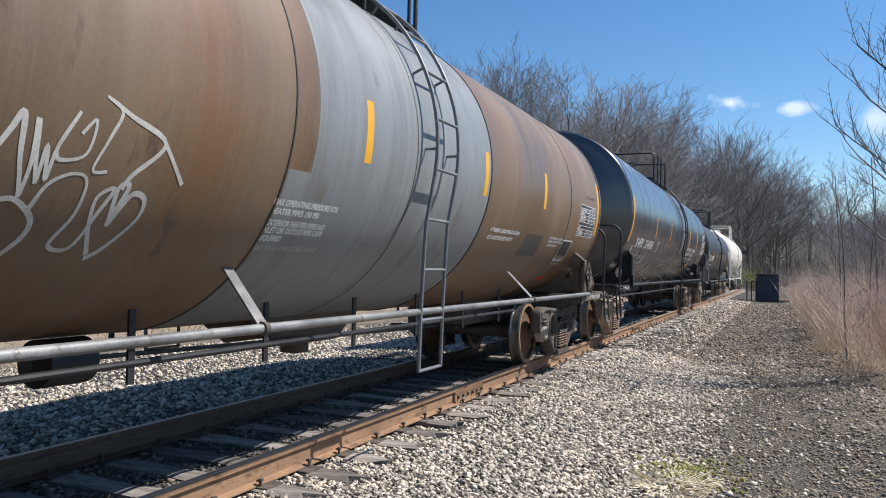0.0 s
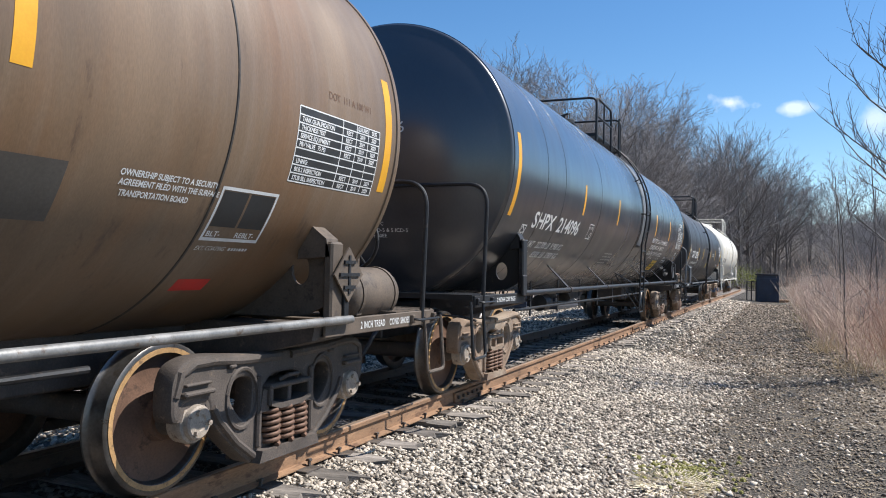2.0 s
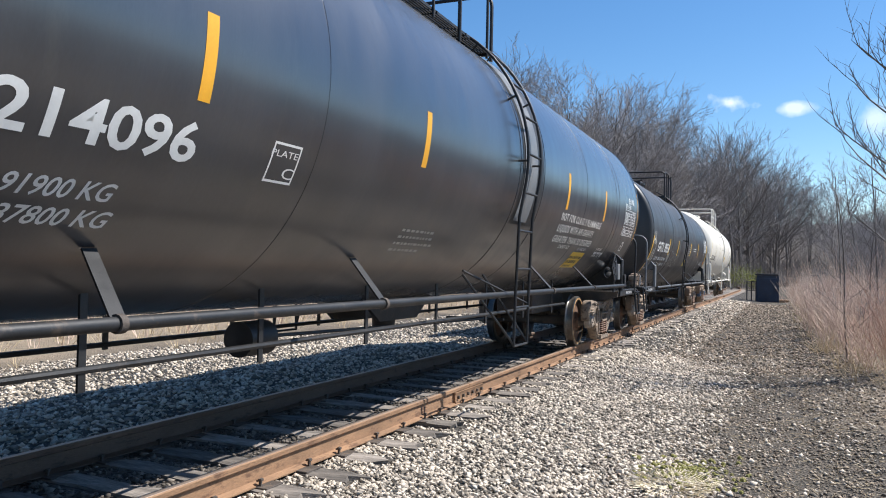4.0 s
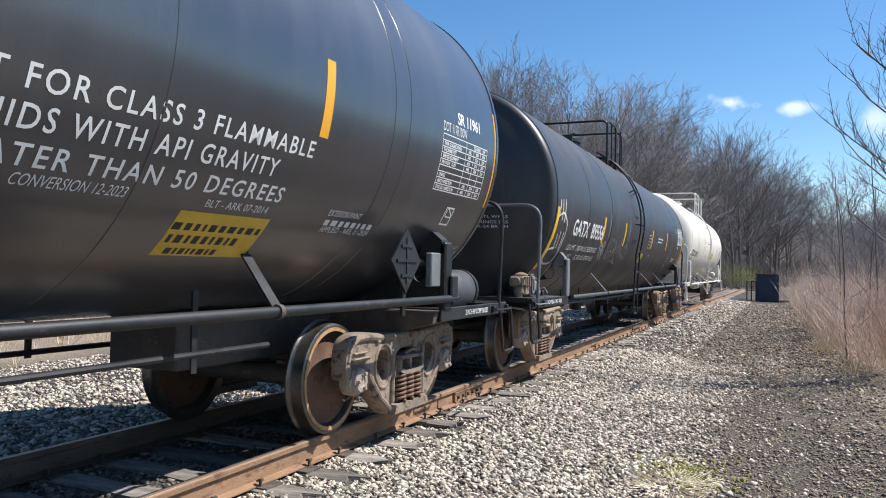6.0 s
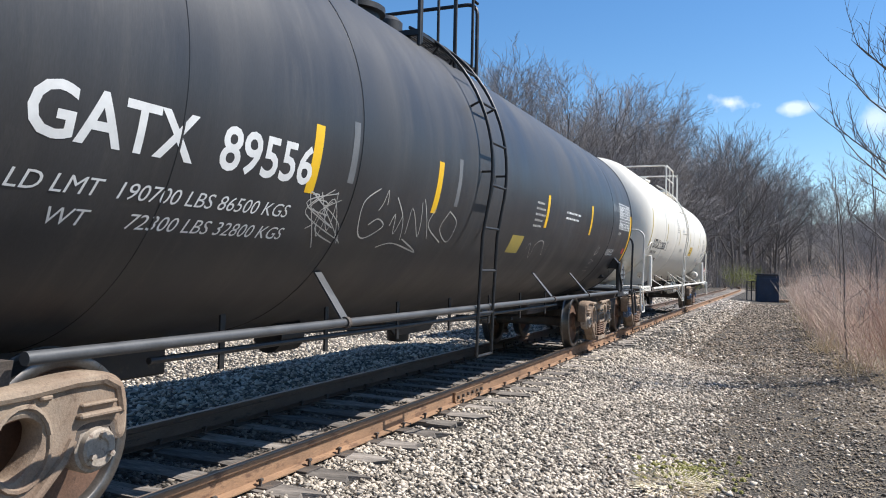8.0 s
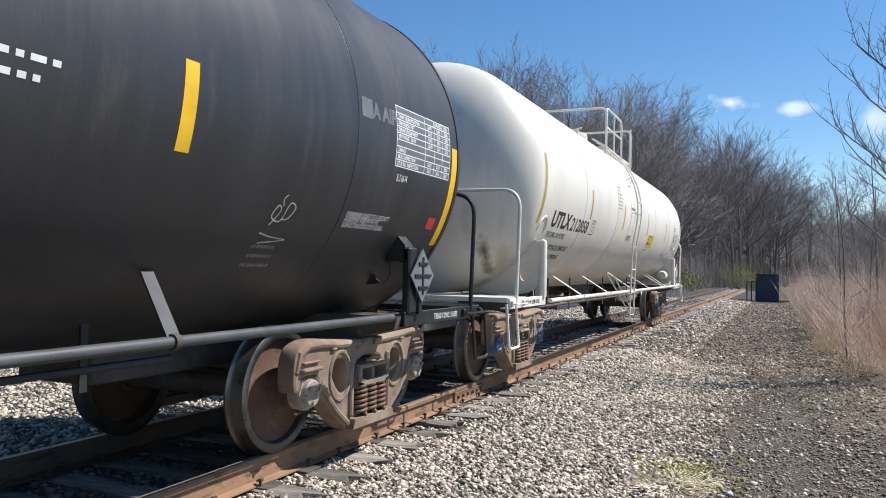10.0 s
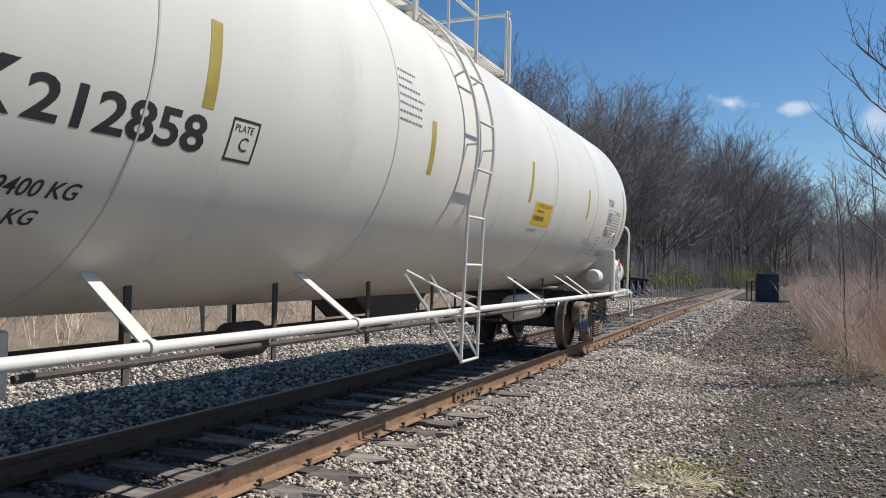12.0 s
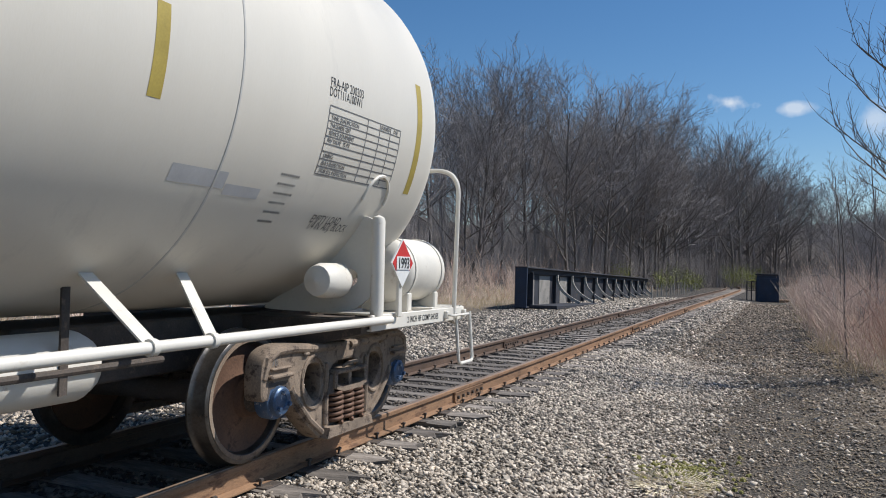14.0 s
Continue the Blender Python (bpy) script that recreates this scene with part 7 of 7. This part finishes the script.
def scatter(name, label, count, region, size, material, seed, keep=None):
    """Crushed stones strewn over a stretch of ground, one mass."""
    rg = np.random.RandomState(seed)
    x0, x1, y0, y1 = region
    px, py = rg.uniform(x0, x1, count), y0 + (y1 - y0) * rg.uniform(0, 1, count) ** 1.25
    ok = np.ones(count, bool)
    for s in (1, -1):
        ok &= np.abs(px - s * 0.755) > 0.085
    near = np.abs(py[:, None] - np.array(TIE_Y)[None]).min(1)
    ok &= ~((np.abs(px) < 1.30) & (near < 0.125) & (rg.uniform(0, 1, count) > 0.07))
    if keep is not None:
        ok &= np.array([keep(a, b, q) for a, b, q in zip(px, py, rg.uniform(0, 1, count))])
    px, py = px[ok], py[ok]
    n = len(px)
    axes = np.array([(1, 0, 0), (0, 1, 0), (-1, 0, 0), (0, -1, 0), (0, 0, 1), (0, 0, -1)], float)
    faces = np.array([(0, 1, 4), (1, 2, 4), (2, 3, 4), (3, 0, 4), (1, 0, 5), (2, 1, 5), (3, 2, 5), (0, 3, 5)])
    sz = size[0] + (size[1] - size[0]) * rg.uniform(0, 1, n) ** 2.2
    sz = sz * (1 + 0.02 * np.maximum(0, py - 10))
    v = (axes[None] * rg.uniform(0.50, 1.0, (n, 6, 1)) + rg.normal(0, 0.16, (n, 6, 3))) * np.array([1.0, 0.8, 0.58])
    ang = rg.uniform(0, 2 * np.pi, n)
    tilt = rg.normal(0, 0.5, n)
    cy_, sy_, ct, st = np.cos(ang), np.sin(ang), np.cos(tilt), np.sin(tilt)
    x, y, z = v[..., 0], v[..., 1] * ct[:, None] - v[..., 2] * st[:, None], v[..., 1] * st[:, None] + v[..., 2] * ct[:, None]
    x, y = x * cy_[:, None] - y * sy_[:, None], x * sy_[:, None] + y * cy_[:, None]
    base = np.array([lift(a, b) for a, b in zip(px, py)])
    v = np.stack([x, y, z], -1) * sz[:, None, None] + np.stack([px, py, base + sz * rg.uniform(0.02, 0.28, n)], -1)[:, None]
    f = (faces[None] + 6 * np.arange(n)[:, None, None]).reshape(-1, 3)
    me = bpy.data.meshes.new(name)
    me.vertices.add(6 * n)
    me.vertices.foreach_set("co", v.reshape(-1))
    me.loops.add(24 * n)
    me.loops.foreach_set("vertex_index", f.reshape(-1))
    me.polygons.add(8 * n)
    me.polygons.foreach_set("loop_start", np.arange(0, 24 * n, 3))
    me.update(calc_edges=True)
    me.materials.append(material)
    return tagged(new(name, me), label, "gravel", kind="stuff")


def road_edge(x, y):
    return 2.35 + 0.45 * noise.noise((x * 0.5, y * 0.35, 7.0)) + 0.35 * noise.noise((x * 1.6, y * 1.1, 2.0))


scatter("ballast", "pale grey crushed stone ballast", 50000, (0.80, 3.8, 3.9, 16), (0.017, 0.048), M["stone"], 1, lambda a, b, q: q < 1.3 - 0.9 * max(0, a - road_edge(a, b)))
scatter("ballast_beyond_rails", "pale grey crushed stone beyond the far rail", 23000, (-7.0, -0.80, 3.4, 16), (0.024, 0.066), M["stone"], 2)
scatter("ballast_between_rails", "darker crushed stone between the rails", 6500, (-0.70, 0.70, 2.6, 15), (0.022, 0.055), M["track_stone"], 12)
scatter("far_ballast", "pale grey crushed stone ballast further along", 24000, (-6.5, 2.6, 14, 52), (0.030, 0.070), M["stone"], 3, lambda a, b, q: abs(a - bend(b)) > 0.8)
scatter("far_ballast_between_rails", "darker stone between the rails further along", 2600, (-0.70, 0.70, 14, 50), (0.04, 0.08), M["track_stone"], 13)
scatter("cinders", "dark cinder and broken stone of the road", 30000, (1.9, 5.7, 4.0, 17), (0.011, 0.036), M["dark_stone"], 4, lambda a, b, q: q < 0.25 + 0.9 * (a - road_edge(a, b) + 0.3))
scatter("far_cinders", "dark cinders further along the road", 14000, (1.9, 5.4, 15, 50), (0.024, 0.058), M["dark_stone"], 5)
scatter("pale_stones", "scattered pale stones on the cinder road", 4200, (2.6, 5.8, 3.2, 18), (0.016, 0.055), M["stone"], 6)

# single stones nearest to the camera
STONES = []
for k in range(8):
    rs = random.Random(500 + k)
    g = Geo().box(-0.5, 0.5, -0.42, 0.42, -0.3, 0.3, 0.06)
    turns = [rs.uniform(0.45, 1.2) for _ in range(8)]
    g.v = [tuple(c * turns[(p[0] > 0) * 4 + (p[1] > 0) * 2 + (p[2] > 0)] * rs.uniform(0.92, 1.08) for c in p) for p in g.v]
    STONES.append(g.mesh("ballast_stone", M["single_stone"], 0))
for i in range(290):
    x, y = rn.uniform(0.95, 3.1), rn.uniform(4.6, 7.6)
    if x < 1.32 and min(abs(y - q) for q in TIE_Y) < 0.15:
        x += 0.45
    o = part("ballast_stone", STONES[rn.randrange(8)], None, ground)
    k = rn.uniform(0.03, 0.062)
    o.location, o.scale, o.rotation_euler = (x, y, lift(x, y) + k * 0.22), (k, k, k), (rn.gauss(0, 0.4), rn.gauss(0, 0.4), rn.uniform(0, 6.28))

# fallen straw and twigs strewn over the road
g = Geo()
for i in range(2600):
    y = 4.2 + 14 * rn.random() ** 1.2
    x = rn.uniform(2.7, 3.6) + rn.random() ** 0.7 * 2.2
    a = rn.uniform(0, 6.28)
    spike_twig(g, Vector((x, y, lift(x, y) + rn.uniform(0.004, 0.03))), Vector((math.cos(a), math.sin(a), rn.uniform(-0.1, 0.25))).normalized(), rn.uniform(0.04, 0.16), rn.uniform(0.0015, 0.003))
tagged(part("straw_litter", g, M["dry_grass"], None, "", 0), "fallen straw and twigs strewn over the cinder road", "litter", kind="stuff")

# straw tuft with moss on the road
g, mo = Geo(), Geo()
for i in range(420):
    a, q = rn.uniform(0, 6.28), rn.random() ** 0.6
    x, y = 3.40 + math.cos(a) * 0.26 * q, 6.75 + math.sin(a) * 0.42 * q
    d = Vector((math.cos(a) * 1.6 + rn.uniform(-0.5, 0.5), math.sin(a) * 1.6 + rn.uniform(-0.5, 0.5), rn.uniform(0.08, 0.5)))
    limb(g, rn, (x, y, lift(x, y) + 0.005), d, rn.uniform(0.06, 0.17), 0.0022, 3, 2, 0.2, -0.2)
for i in range(260):
    x, y = 3.45 + rn.gauss(0, 0.22), 7.25 + rn.gauss(0, 0.25)
    k = rn.uniform(0.012, 0.03)
    mo.lathe([(lift(x, y) - 0.01, k * 1.2), (lift(x, y) + k * 0.8, k * 0.8), (lift(x, y) + k * 1.2, 0.001)], 5, "z", (x, y, 0))
tagged(part("dry_grass_tuft", g, M["bleached_straw"], None, "", 0), "flattened straw-coloured grass tuft on the road", "grass tuft")
tagged(part("moss_patch", mo, M["moss"], None, "", 0), "yellow-green moss among the cinders", "moss", kind="stuff")


# ---------------------------------------------------------------- movement
def gone(t):
    """How far the train has rolled towards the camera after t seconds."""
    return float(np.polyval((1.51104305e-05, -6.30051859e-04, 1.00343579e-02, -7.93542183e-02, 3.70200336e-01, 3.19368763, 0.0), t))


def motions():
    steps = [k / 10 for k in range(141)]
    for car in CARS:
        walk(car["ob"], [(t, pose(0, car["mid"] - gone(t), 0)) for t in steps[::5]])
    for ws, y in WHEELSETS:
        walk(ws, [(t, pose(0, y, WHEEL, math.degrees(gone(t) / WHEEL))) for t in steps])


motions()
